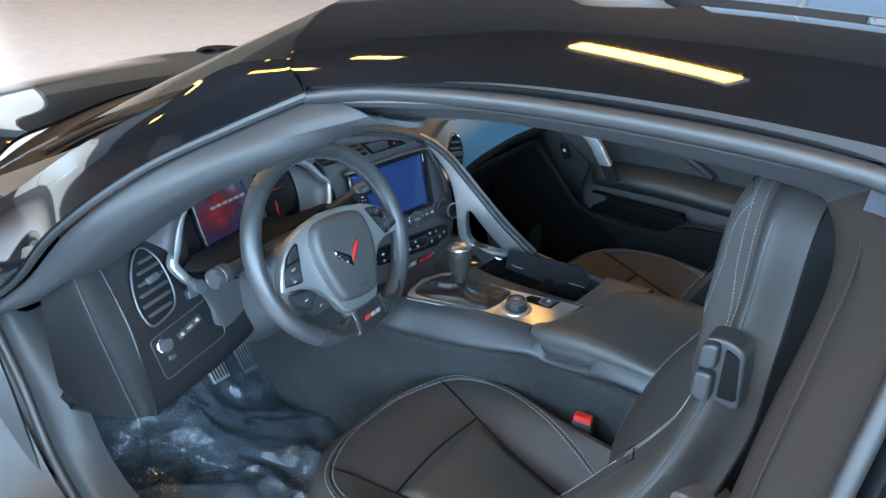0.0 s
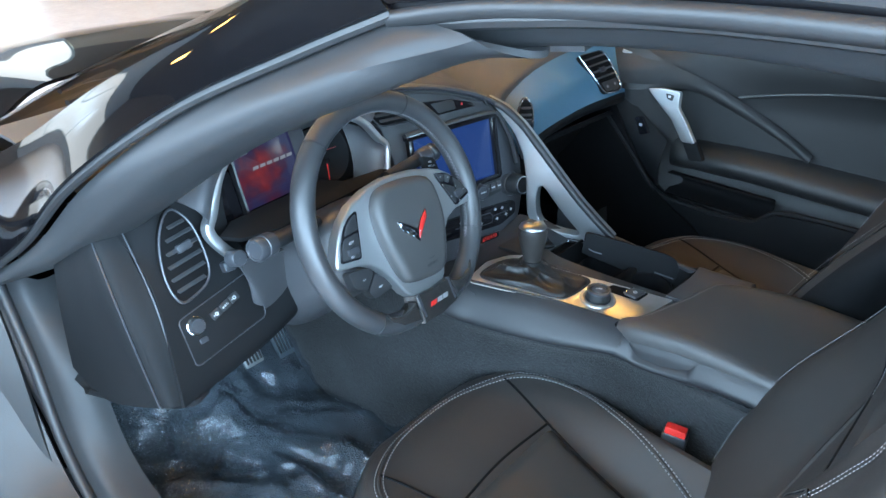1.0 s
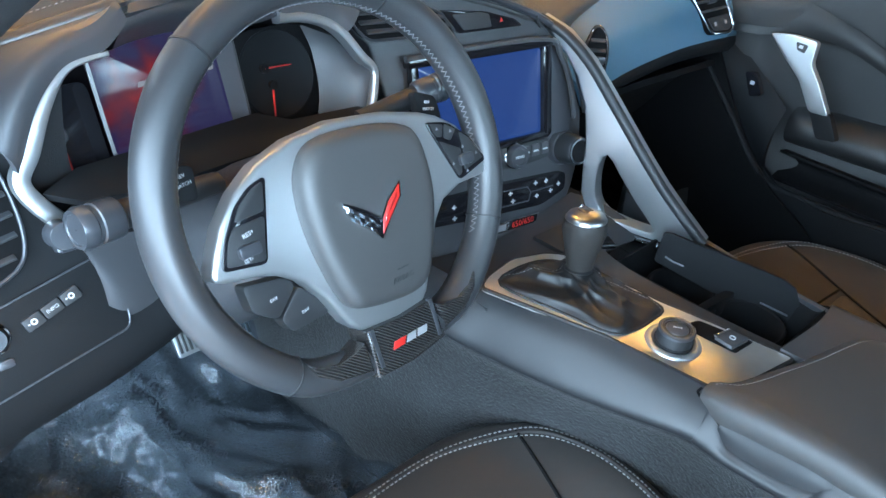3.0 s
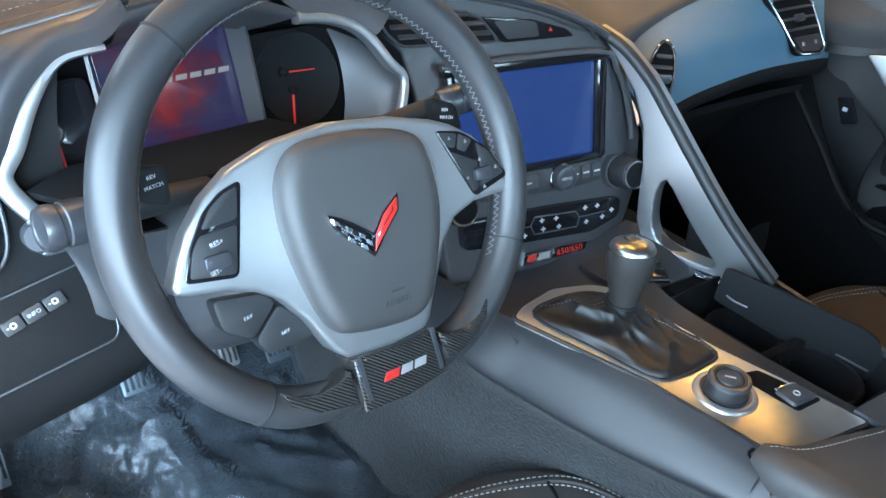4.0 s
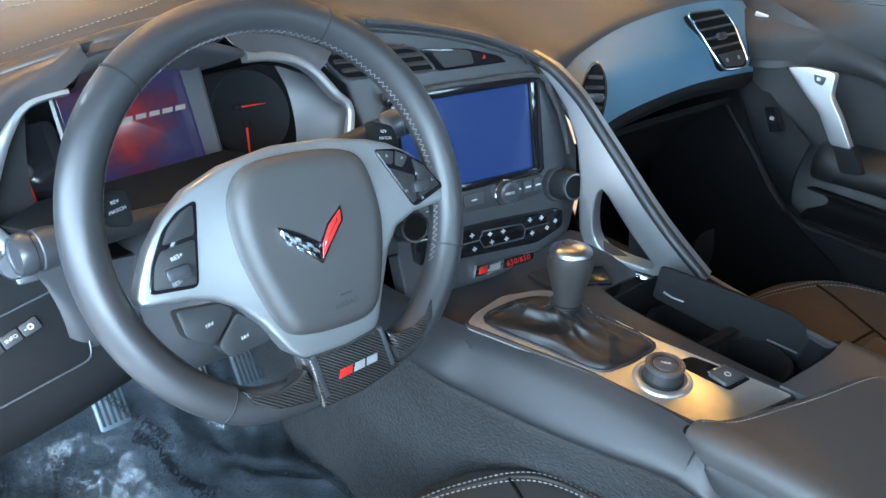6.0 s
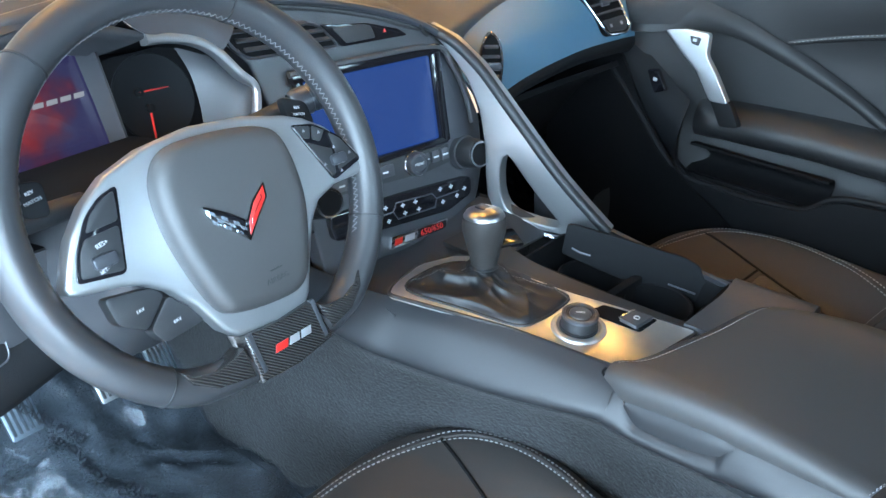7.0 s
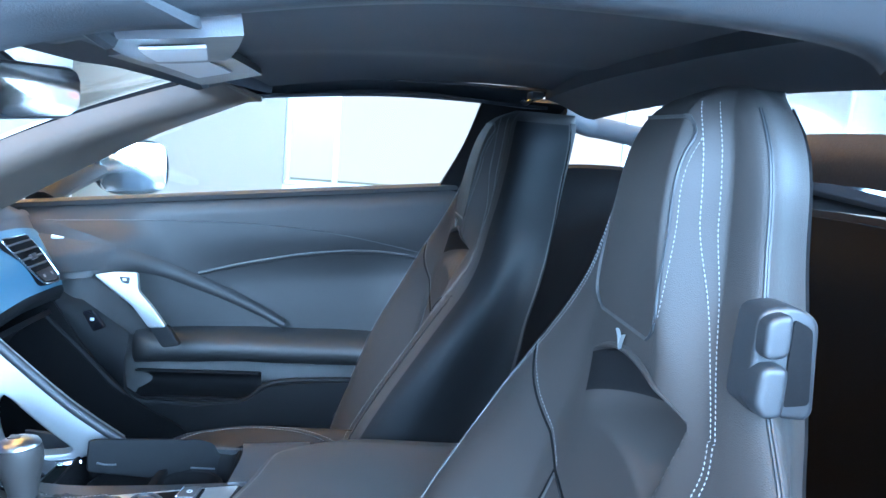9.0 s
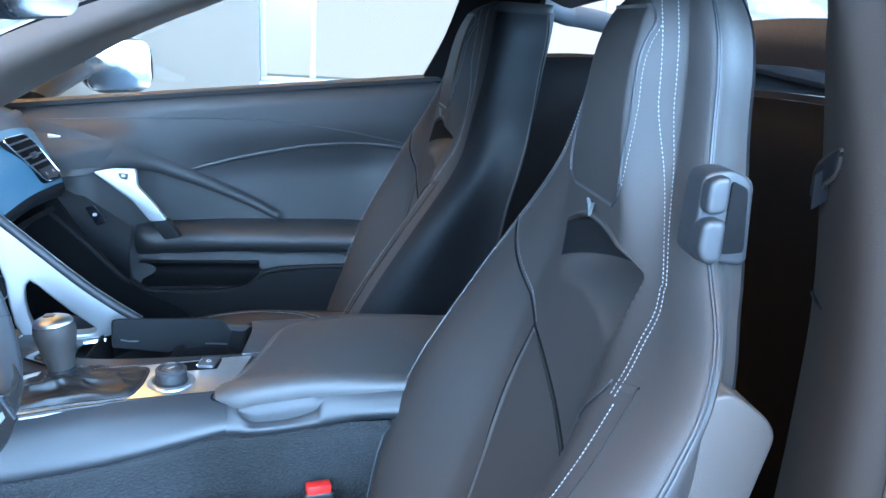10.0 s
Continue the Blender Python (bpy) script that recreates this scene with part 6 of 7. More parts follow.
GAP = [(-0.1045, -0.193, 0.634), (-0.109, -0.211, 0.631), (-0.112, -0.223, 0.626), (-0.112, -0.245, 0.630), (-0.112, -0.267, 0.634), (-0.112, -0.311, 0.6410), (-0.1125, -0.335, 0.6420), (-0.1135, -0.38, 0.6460), (-0.1145, -0.422, 0.6500), (-0.1165, -0.56, 0.654)]
GAP_X, GAP_Z = [(-y, x) for x, y, z in GAP], [(-y, z) for x, y, z in GAP]


def lid(u, v):
    """Top of the padded lid: u across, v from front to back."""
    y0 = ease(ARM_FRONT, u)
    y = y0 + (-0.56 - y0) * v
    x = -0.105 + 0.255 * u + 0.004 * v * u - 0.010 * v * (1 - u)
    f = min(1.0, (1 - u) / 0.24)
    edge = 1 - (1 - max(0.0, f))**2.2
    front = 1 - (1 - min(1.0, v / 0.42))**2.0
    z = 0.6405 + 0.018 * front + 0.003 * math.sin(math.pi * min(1, v * 1.2)) * edge - 0.004 * (1 - edge) - 0.016 * (1 - max(0.0, f))**2 - 0.0035 * max(0.0, 1 - v / 0.03)**2
    return V(x, y, z)


def arm(u, v):
    """The lid with its side: the first seventh of u climbs the side and rounds the edge."""
    if u > 0.14:
        return lid(0.055 + (u - 0.14) / 0.86 * 0.945, v)
    t, k = lid(0.055, v), u / 0.14
    g = V(ease(GAP_X, -t.y), t.y, ease(GAP_Z, -t.y))
    c = V(g.x + 0.0015, t.y, t.z + 0.0004)
    return g * (1 - k)**2 + c * (2 * k * (1 - k)) + t * k**2


part("armrest", sheet(arm, 90, 60, 0.006), LEATHER_SOFT, cn, "padded charcoal leather armrest")
stitches([lid(k / 80, 0.022) + V(0, 0, 0.0066) for k in range(3, 74)], cn, 0.0030, 0.0014, 0.0006)
LATCH_T = [(-0.1125, -0.2265, 0.6240), (-0.1130, -0.245, 0.6278), (-0.1130, -0.267, 0.6318), (-0.1130, -0.30, 0.6372), (-0.1130, -0.32, 0.6392), (-0.1135, -0.3335, 0.6400)]
LATCH_B = [(-0.1145, -0.2275, 0.6205), (-0.1195, -0.2430, 0.6105), (-0.1205, -0.265, 0.6115), (-0.1205, -0.289, 0.6145), (-0.1200, -0.319, 0.624), (-0.117, -0.3340, 0.6355)]
part("latch", sheet(between(LATCH_T, mid(LATCH_T, LATCH_B, 0.5, (-0.0008, 0, 0.0006)), LATCH_B), 40, 10, 0.004), CONSOLE, cn, "armrest release latch")
part("armrest_gap", tube(curve([(-0.099, -0.1925, 0.6375)] + [(x - 0.0002, y, z - 0.0008) for x, y, z in GAP], 8), 0.0014, 6), VOID, cn)
part("latch_gap", tube(curve([(x, y + 0.0004, z - 0.0006) for x, y, z in LATCH_B], 8), 0.0010, 6), VOID, cn)
part("rear_console", box(pose(0.03, -0.66, 0.46), 0.26, 0.24, 0.34, 0.02), CARPET, cn)

# gear lever and boot
gs = thing("gear_lever", "black leather gear lever with silver cap and stitched boot", "gear lever", (-0.062, -0.005, 0.635))
GM = fr((-0.062, -0.005, 0.624), (1, 0.03, -0.07), (-0.03, 1, -0.12))
KN = [(0.0132, 0.018), (0.0142, 0.026), (0.0158, 0.036), (0.0186, 0.050), (0.0220, 0.063), (0.0246, 0.074), (0.0252, 0.083), (0.0240, 0.091), (0.0205, 0.0968), (0.012, 0.1005), (0.0004, 0.101)]
part("gear_knob", lathe(KN, GM, 36), LEATHER, gs, "black leather gear knob")
part("gear_cap", lathe([(0.0236, 0.0905), (0.0234, 0.0935), (0.0206, 0.0980), (0.012, 0.1018), (0.0004, 0.1024)], GM, 36), CAP_METAL, gs, "polished silver cap")
part("gear_cap_tab", prism(corner(rect(-12, -22, 12, 8), 5), GM @ pose(0, -0.0062, 0.0952, 42, 0, 0), 0.004, 0.0012), CAP_METAL, gs)
part("cap_mark", prism(corner(rect(-7, -7, 7, 7), 2), GM @ pose(0, 0.002, 0.1030, 8, 0, 0), 0.0012, 0.0003), INK, gs)
part("knob_collar", lathe([(0.0146, 0.026), (0.0172, 0.028), (0.0172, 0.0305), (0.0152, 0.0325)], GM, 28), BOOT, gs)
stitches([GM @ V(0.0008 + interp([(0.036, 0.0158), (0.050, 0.0186), (0.063, 0.0220), (0.074, 0.0246), (0.088, 0.0248)], z), -0.003, z) for z in np.linspace(0.044, 0.088, 30)], gs, 0.003, 0.002, 0.0006)


def boot(u, v):
    """Leather gaiter from the plate to the lever: u round, v up."""
    a = u * math.tau
    n = len(BASE)
    k = u * n
    i = int(k) % n
    b = Vector(BASE[i]).lerp(Vector(BASE[(i + 1) % n]), k - int(k))
    base = V(b.x * 0.001, b.y * 0.001, 0.636)
    c = V(-0.062, -0.005, 0)
    neck = GM @ V(0.0162 * math.cos(2.58 - a), 0.0162 * math.sin(2.58 - a), 0.030)
    w = v**0.62
    env = max(0.0, math.sin(math.pi * min(1.0, v * 1.03)))
    ridge = lambda q: 1 - 2 * abs(math.sin(q))
    fold = (0.0022 * ridge(v * 5.2 + 1.1 * math.sin(a * 2)) + 0.0030 * ridge(a * 2.5 + v * 4.0 + 0.4) + 0.0012 * ridge(a * 5.5 - v * 6)) * env
    p = base.lerp(neck, ease([(0, 0), (0.18, 0.14), (0.36, 0.36), (0.55, 0.62), (0.80, 0.86), (1, 1)], v))
    p.z = 0.636 + (neck.z - 0.636) * ease([(0, 0), (0.08, 0.24), (0.22, 0.44), (0.36, 0.50), (0.55, 0.60), (0.80, 0.84), (1, 1)], v) + fold
    r = V(p.x - c.x, p.y - c.y, 0)
    return p + (r.normalized() * fold if r.length > 1e-5 else V(0, 0, 0))


BASE = [(x, y) for x, y in rounded([(-140, 44), (-104, 56), (-60, 46), (-38, 14), (-26, -50), (-22, -94), (-50, -100), (-80, -98), (-106, -86), (-122, -30)], 4)]
part("gaiter", sheet(boot, 120, 44), BOOT, gs, "shiny black leather gaiter")
for u in (0.05, 0.33, 0.52):
    stitches([boot(u, 0.05 + 0.85 * k / 40) + V(0, 0, 0.001) for k in range(41)], gs, 0.0028, 0.0016, 0.0004)
part("gaiter_frame", tube([V(x * 0.001, y * 0.001, 0.6372) for x, y in BASE], 0.0018, 8, True), PLASTIC_DARK, gs)


# ---- seats ----
# half width at the crest of the bolsters and its depth, on the door side of the driver and on the console side
W_NEAR = [(0.44, 0.168), (0.55, 0.190), (0.65, 0.200), (0.74, 0.202), (0.80, 0.194), (0.85, 0.174), (0.88, 0.156), (0.90, 0.142), (0.925, 0.124), (0.95, 0.107), (0.975, 0.092), (1.0, 0.082), (1.043, 0.073), (1.087, 0.068), (1.115, 0.060), (1.135, 0.047), (1.147, 0.030), (1.154, 0.010)]
Y_NEAR = [(0.44, -0.36), (0.55, -0.385), (0.63, -0.412), (0.70, -0.452), (0.78, -0.508), (0.83, -0.545), (0.866, -0.571), (0.90, -0.588), (0.93, -0.596), (0.95, -0.600), (1.0, -0.609), (1.05, -0.612), (1.10, -0.612), (1.135, -0.616), (1.154, -0.632)]
W_FAR = [(0.44, 0.215), (0.55, 0.236), (0.65, 0.244), (0.75, 0.248), (0.80, 0.244), (0.84, 0.226), (0.88, 0.196), (0.92, 0.160), (0.95, 0.132), (0.98, 0.108), (1.0, 0.097), (1.043, 0.084), (1.087, 0.075), (1.115, 0.064), (1.135, 0.049), (1.147, 0.031), (1.154, 0.010)]
Y_FAR = [(0.44, -0.385), (0.55, -0.404), (0.60, -0.418), (0.65, -0.435), (0.70, -0.458), (0.75, -0.487), (0.80, -0.516), (0.85, -0.537), (0.90, -0.552), (0.95, -0.564), (1.0, -0.574), (1.05, -0.582), (1.10, -0.590), (1.135, -0.603), (1.154, -0.630)]
Y_MID = [(0.44, -0.45), (0.60, -0.50), (0.72, -0.538), (0.80, -0.556), (0.88, -0.570), (0.95, -0.574), (1.02, -0.571), (1.08, -0.573), (1.12, -0.582), (1.14, -0.597), (1.154, -0.626)]
BULGE_NEAR = [(0.44, 0.022), (0.60, 0.028), (0.72, 0.036), (0.82, 0.046), (0.88, 0.050), (0.91, 0.046), (0.94, 0.038), (0.97, 0.033), (1.02, 0.030), (1.10, 0.025), (1.14, 0.014), (1.154, 0.005)]
# plan of the cushion: half width by depth, height by depth, and the arch of its stitched seam
C_WIDE = [(-0.46, 0.190), (-0.36, 0.198), (-0.29, 0.206), (-0.22, 0.226), (-0.15, 0.242), (-0.10, 0.238), (-0.05, 0.222), (-0.01, 0.190), (0.02, 0.148), (0.035, 0.108), (0.044, 0.066), (0.048, 0.02)]
C_TOP = [(-0.46, 0.425), (-0.30, 0.445), (-0.15, 0.462), (-0.05, 0.470), (0.0, 0.466), (0.025, 0.454), (0.04, 0.438), (0.048, 0.415)]
C_BOLSTER = [(-0.46, 0.085), (-0.30, 0.062), (-0.20, 0.040), (-0.10, 0.016), (0.0, 0.0)]
ARCH = [(-0.116, -0.41), (-0.150, -0.30), (-0.172, -0.24), (-0.194, -0.17), (-0.200, -0.105), (-0.180, -0.050), (-0.140, -0.015), (-0.080, 0.010), (-0.010, 0.018), (0.060, 0.014), (0.130, -0.012), (0.178, -0.048), (0.200, -0.105), (0.194, -0.17), (0.172, -0.24), (0.150, -0.30), (0.116, -0.41)]


def seat(x0, door, label, shear, xc, lean):
    """door: the side of the car door, -1 or 1; shear tips the backrest; lean pads its upper front; xc is the middle of the cushion."""
    s = thing("car_seat", label, "seat", (xc, -0.25, 0.23), "front seats")
    ZT = 1.154
    tip = lambda z: shear * (0.85 - z)
    fwd = lambda z: lean * smooth(0.55, 0.90, z)

    def wide(sg, z):
        return ease(W_NEAR if sg < 0 else W_FAR, z)

    def hollow(x, z):
        """Opening under the emblem: a sharp upper lip, a soft roll below."""
        xo = (x + 0.012) / 0.088
        zz = z + 0.024 * xo * xo
        return 0.050 * smooth(1.0, 0.8, -xo) * smooth(1.0, -0.3, xo) * smooth(0.872, 0.914, zz) * smooth(0.9445, 0.9405, zz)

    def at_x(x, z, off=0.0, cut=True):
        """Front skin of the backrest, x from its middle."""
        sg = -1 if x < 0 else 1
        hw, yb, yc = wide(sg, z), ease(Y_NEAR if sg < 0 else Y_FAR, z), ease(Y_MID, z)
        a = min(1.0, abs(x) / hw)
        lo = 0.36 if z < 0.86 else 0.36 + 0.26 * smooth(0.86, 0.98, z)
        y = yc + (yb - yc) * smooth(lo, 0.99, a) + 0.010 * smooth(0.92, 0.82, z) * math.sin(math.pi * min(1.0, max(0.0, (a - 0.5) / 0.5)))
        if cut:
            y -= hollow(x, z)
        return V(x0 + x, y + off + tip(z) + fwd(z), z)

    def flank(sg, z, w, off=0.0):
        """Side panel from the crest (w 0) round to the back (w 1)."""
        hw, b = wide(sg, z), ease(BULGE_NEAR, z) * (1 if sg < 0 else 0.45)
        y0 = ease(Y_NEAR if sg < 0 else Y_FAR, z) + fwd(z)
        y1 = -0.657 + 0.02 * smooth(0.93, 0.80, z)
        x = hw + (b + off) * math.sin(min(1.0, w / 0.45) * math.pi / 2) - (0.012 + 0.055 * smooth(0.99, 0.88, z)) * smooth(0.45, 1.0, w)
        return V(x0 + sg * x, (y0 + (y1 - y0) * (0.30 * w + 0.70 * w * w) if w < 1 else y1) + tip(z), z)
    zs = [0.44 + 0.42 * k / 60 for k in range(60)] + [0.86 + 0.10 * k / 60 for k in range(60)] + [0.96 + (ZT - 0.96) * (1 - (1 - k / 50)**1.25) for k in range(51)]
    rings = []
    for z in zs:
        ring = [at_x(-wide(-1, z) + (wide(-1, z) + wide(1, z)) * i / 100, z) for i in range(101)]
        ring += [flank(1, z, i / 14) for i in range(1, 15)]
        e1, e0 = flank(1, z, 1.0), flank(-1, z, 1.0)
        ring += [e1.lerp(e0, i / 8) - V(0, 0.02 * math.sin(math.pi * i / 8), 0) for i in range(1, 8)]
        ring += [flank(-1, z, i / 14) for i in range(14, 0, -1)]
        rings.append(ring)
    part("backrest", loft(rings), LEATHER, s, "black leather bolstered backrest")
    back = lambda u, v: flank(-1, 0.46 + (ZT - 0.475) * v, 1.0).lerp(flank(1, 0.46 + (ZT - 0.475) * v, 1.0), u) - V(0, 0.0025 + 0.021 * math.sin(math.pi * u), 0)
    part("back_shell", sheet(back, 16, 40, 0.006), VOID, s, "hard black back shell")
    # black overlay under the crest, towards the console: shade put into colour
    for sg in (-1, 1):
        if sg != door:
            part("flank_shade", sheet(lambda u, v: flank(sg, 0.46 + 0.675 * v, 0.12 + 0.86 * u, 0.0030) + V(sg * 0.0015, 0, 0), 16, 60, 0.002), BLACK_TRIM, s, "black flank overlay standing for shade beside the console")
    # welted seam half way round each flank
    for sg in (-1, 1):
        for w in (0.40, 0.44):
            part("flank_seam", tube([flank(sg, z, w, 0.0002) for z in np.linspace(0.5, ZT - 0.018, 70)], 0.0011, 6), PLASTIC_DARK, s)

    def pad(name, mat, region, h, nu, nv, lab="", soft=0.09):
        """A raised panel on the backrest; region maps 0..1, 0..1 to x, z."""
        def f(a, b):
            x, z = region(a, b)
            e = min(a, 1 - a, b, 1 - b)
            p, q, r = at_x(x, z), at_x(x + 0.003, z), at_x(x, z + 0.003)
            nrm = (q - p).cross(r - p).normalized()
            return p + nrm * (-0.002 + (h + 0.002) * (1 - (1 - min(1.0, e / soft))**2.4))
        return part(name, sheet(f, nu, nv), mat, s, lab)

    # head pad: its corners rounded, its outer edge stitched
    def head(a, b):
        k = 2 * a - 1
        w = 0.078 - 0.020 * b if k > 0 else 0.057 - 0.012 * b
        w *= (1 - 0.26 * max(0.0, 1 - b / 0.13)**2.4) * (1 - 0.20 * max(0.0, (b - 0.88) / 0.12)**2.4)
        return k * w, 0.964 + 0.164 * b
    pad("head_pad", LEATHER_SOFT, head, 0.006, 40, 60, "smooth leather head pad")
    stitches([at_x(head(-0.03, k / 60)[0], head(0, k / 60)[1], 0.0016) for k in range(8, 56)], s, 0.0022, 0.0014, 0.0003)
    loop = [head(0, k / 30) for k in range(31)] + [head(k / 24, 1) for k in range(25)] + [head(1, 1 - k / 30) for k in range(31)] + [head(1 - k / 24, 0) for k in range(25)]
    part("head_seam", tube([at_x(x, z, 0.0002) for x, z in loop], 0.0013, 6), PLASTIC_DARK, s)
    part("slot_lip", tube([at_x(0.082 * q - 0.012, 0.9455 - 0.024 * (0.082 * q / 0.088)**2, 0.0004, False) for q in np.linspace(-1, 1, 41)], lambda u: 0.0006 + 0.0026 * math.sin(math.pi * u), 8), LEATHER, s)

    # seams: from the shoulder to a knot, and from it down both sides of the lower insert
    KNOT = (0.089, 0.802)
    S_UP = [(0.182, 0.897), (0.172, 0.884), (0.135, 0.843), (0.106, 0.815), KNOT]
    S_DOWN = [KNOT, (0.106, 0.745), (0.105, 0.687), (0.090, 0.62), (0.080, 0.56), (0.072, 0.48)]
    S_ACROSS = [KNOT, (0.034, 0.788), (-0.023, 0.771), (-0.075, 0.748), (-0.115, 0.722)]

    def low(a, b):
        z = 0.47 + 0.332 * b
        r = ease([(q, p) for p, q in reversed(S_DOWN)], z) - 0.003
        l = max(-0.118, interp([(0.47, -0.118), (0.722, -0.118), (0.748, -0.075), (0.771, -0.023), (0.788, 0.034), (0.802, 0.080)], z)) + 0.003
        return l + (r - l) * a, z - 0.003
    pad("lumbar_pad", INSERT, low, 0.004, 30, 50, "dark leather backrest insert", 0.08)
    for row in (S_UP, S_DOWN, S_ACROSS):
        part("back_seam", tube([at_x(p.x, p.y, 0.0006) for p in curve([(x, z, 0) for x, z in row], 14)], 0.0013, 6), VOID, s)
    stitches([at_x(p.x - 0.005, p.y + 0.004, 0.0012) for p in curve([(x, z, 0) for x, z in S_UP], 20)], s, 0.0024, 0.0014, 0.0004)

    # stitched bolster piece
    def bol(a, b):
        z = 0.47 + 0.38 * b + 0.006 * (1 - a) * b
        i, o, k = 0.112 + 0.006 * b, wide(-1, z) - 0.003, 1 - a
        return -(i + (o - i) * (k + (1 - k) * 0.45 * smooth(0.86, 1.0, b))), z
    pad("side_bolster", LEATHER, bol, 0.008, 20, 36, "black leather side bolster", 0.12)
    part("bolster_seam", tube([at_x(*bol(1.0, k / 50), 0.0004) for k in range(51)] + [at_x(*bol(1 - k / 30, 1.0), 0.0004) for k in range(1, 31)], 0.0010, 6), VOID, s)
    for d in (0.004, 0.010):
        stitches([at_x(wide(1, z) - d, z, 0.0022, False) for z in np.linspace(0.50, ZT - 0.014, 260)], s, 0.0024, 0.0013, 0.00042)
    stitches([at_x(-(wide(-1, z) - 0.010), z, 0.0070, False) for z in np.linspace(0.50, 0.845, 110)], s, 0.0024, 0.0013, 0.00042)
    # two rows down the head and shoulder, ending under the bolster piece
    TURN = [(0.843, 0.158), (0.86, 0.150), (0.88, 0.140), (0.90, 0.134), (0.92, 0.124)]
    for d in (0.0, 0.0055):
        row = []
        for z in np.linspace(0.845, ZT - 0.014, 170):
            w = wide(-1, z) - 0.0055 * smooth(0.96, 1.06, z) - 0.001
            row.append(at_x(-(w if z > 0.92 else min(w, ease(TURN, z))) + d, z, 0.0016, False))
        stitches(row, s, 0.0024, 0.0013, 0.00042)

    # black sheet over the hollow: the shade inside it, done as colour
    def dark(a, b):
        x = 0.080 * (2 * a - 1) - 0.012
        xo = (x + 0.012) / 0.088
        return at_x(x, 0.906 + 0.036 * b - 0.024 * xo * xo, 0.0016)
    part("slot", sheet(dark, 36, 16), VOID, s, "black lining standing for shade in the backrest hollow")
    emb = fr((x0 - 0.002, ease(Y_MID, 0.953) + 0.0065 + tip(0.953) + fwd(0.953), 0.953), (-1, 0, 0), (0, 0.05, 1))
    part("seat_emblem", prism([(-8, 7), (-3, 1.5), (0, -8), (2, -3), (8, 6), (4, 3), (1, -2), (-3, 4.5)], emb, 0.003, 0.0005), SILVER, s, "small chrome emblem")

    # cushion: rings from front to back
    def seat_top(u, y):
        hw, top, bol = ease(C_WIDE, y), ease(C_TOP, y), ease(C_BOLSTER, y)
        a = abs(u)
        z = top + bol * smooth(0.46, 0.80, a) - (0.045 + bol * 0.7) * max(0.0, (a - 0.78) / 0.22)**2.2
        return V(xc + hw * u, y, z)

    def on_top(x, y, off=0.0):
        return seat_top(max(-1.0, min(1.0, x / ease(C_WIDE, y))), y) + V(0, 0, off)
    ys = [0.048 - 0.508 * (k / 60)**1.5 for k in range(61)]
    rings = []
    for y in ys:
        hw = ease(C_WIDE, y)
        drop = 0.15 * smooth(0.048, 0.0, y) + 0.02
        rings.append([seat_top(-1 + 2 * i / 44, y) for i in range(45)] + [V(xc + hw * math.cos(math.pi * i / 10), y, seat_top(1, y).z - drop * max(0.0, math.sin(math.pi * i / 10))**0.4) for i in range(1, 10)])
    part("cushion", loft(rings), LEATHER, s, "black leather seat cushion")
    arch = curve([(x, y, 0) for x, y in ARCH], 14)
    for d in (0.0, 0.011):
        k = 1 - d / 0.20
        stitches([on_top(p.x * k, p.y - d * 0.8, 0.0014) for p in arch], s, 0.0042, 0.0020, 0.0009)
    part("cushion_welt", tube([on_top(p.x * 0.972, p.y - 0.0044, 0.0004) for p in arch], 0.0024, 6), LEATHER, s)
    # seams between the middle and the bolsters, and the one across
    for sg in (-1, 1):
        part("cushion_seam", tube([on_top(p.x, p.y, -0.0002) for p in curve([(sg * 0.152, -0.028, 0), (sg * 0.118, -0.145, 0), (sg * 0.092, -0.24, 0), (sg * 0.070, -0.36, 0), (sg * 0.066, -0.44, 0)], 12)], 0.0024, 6), VOID, s)
    part("cushion_seam", tube([on_top(p.x, p.y, 0.0) for p in curve([(-0.118, -0.148, 0), (0.0, -0.138, 0), (0.118, -0.145, 0)], 16)], 0.0022, 6), VOID, s)

    def insert(a, b):
        y = -0.150 - 0.29 * b
        w = interp([(-0.44, 0.066), (-0.36, 0.070), (-0.24, 0.092), (-0.145, 0.118)], y) - 0.003
        e = min(a, 1 - a, b, 1 - b)
        return on_top((a * 2 - 1) * w, y, -0.002 + 0.010 * (1 - (1 - min(1.0, e / 0.10))**2.4))
    part("cushion_insert", sheet(insert, 24, 24), INSERT, s, "dark leather cushion insert")
    # base, side shell, belt guide
    part("seat_base", box(pose(xc, -0.22, 0.275), 0.36, 0.42, 0.09, 0.015), PLASTIC_DARK, s)
    part("side_shell", sheet(between([(xc + door * 0.222, -0.06, 0.40), (xc + door * 0.240, -0.25, 0.43), (xc + door * 0.250, -0.44, 0.52), (xc + door * 0.262, -0.53, 0.66)], [(xc + door * 0.242, -0.06, 0.35), (xc + door * 0.262, -0.26, 0.37), (xc + door * 0.274, -0.46, 0.45), (xc + door * 0.280, -0.58, 0.60)], [(xc + door * 0.212, -0.06, 0.28), (xc + door * 0.222, -0.28, 0.28), (xc + door * 0.232, -0.52, 0.34), (xc + door * 0.242, -0.62, 0.55)]), 24, 10, 0.008), PLASTIC, s, "hard grey seat side shell")
    if door < 0:
        part("recliner_cover", prism(corner([(-640, 690), (-668, 824), (-660, 838), (-627, 860), (-610, 856), (-560, 770), (-520, 690)], 8), fr((-0.535, 0, 0), (0, 1, 0), (0, 0, 1)) @ pose(0, 0, 0, 0, 180, 0) @ Matrix.Scale(-1, 4, (1, 0, 0)), 0.05, 0.008, 3), WARM_TRIM, s, "warm grey recliner cover")
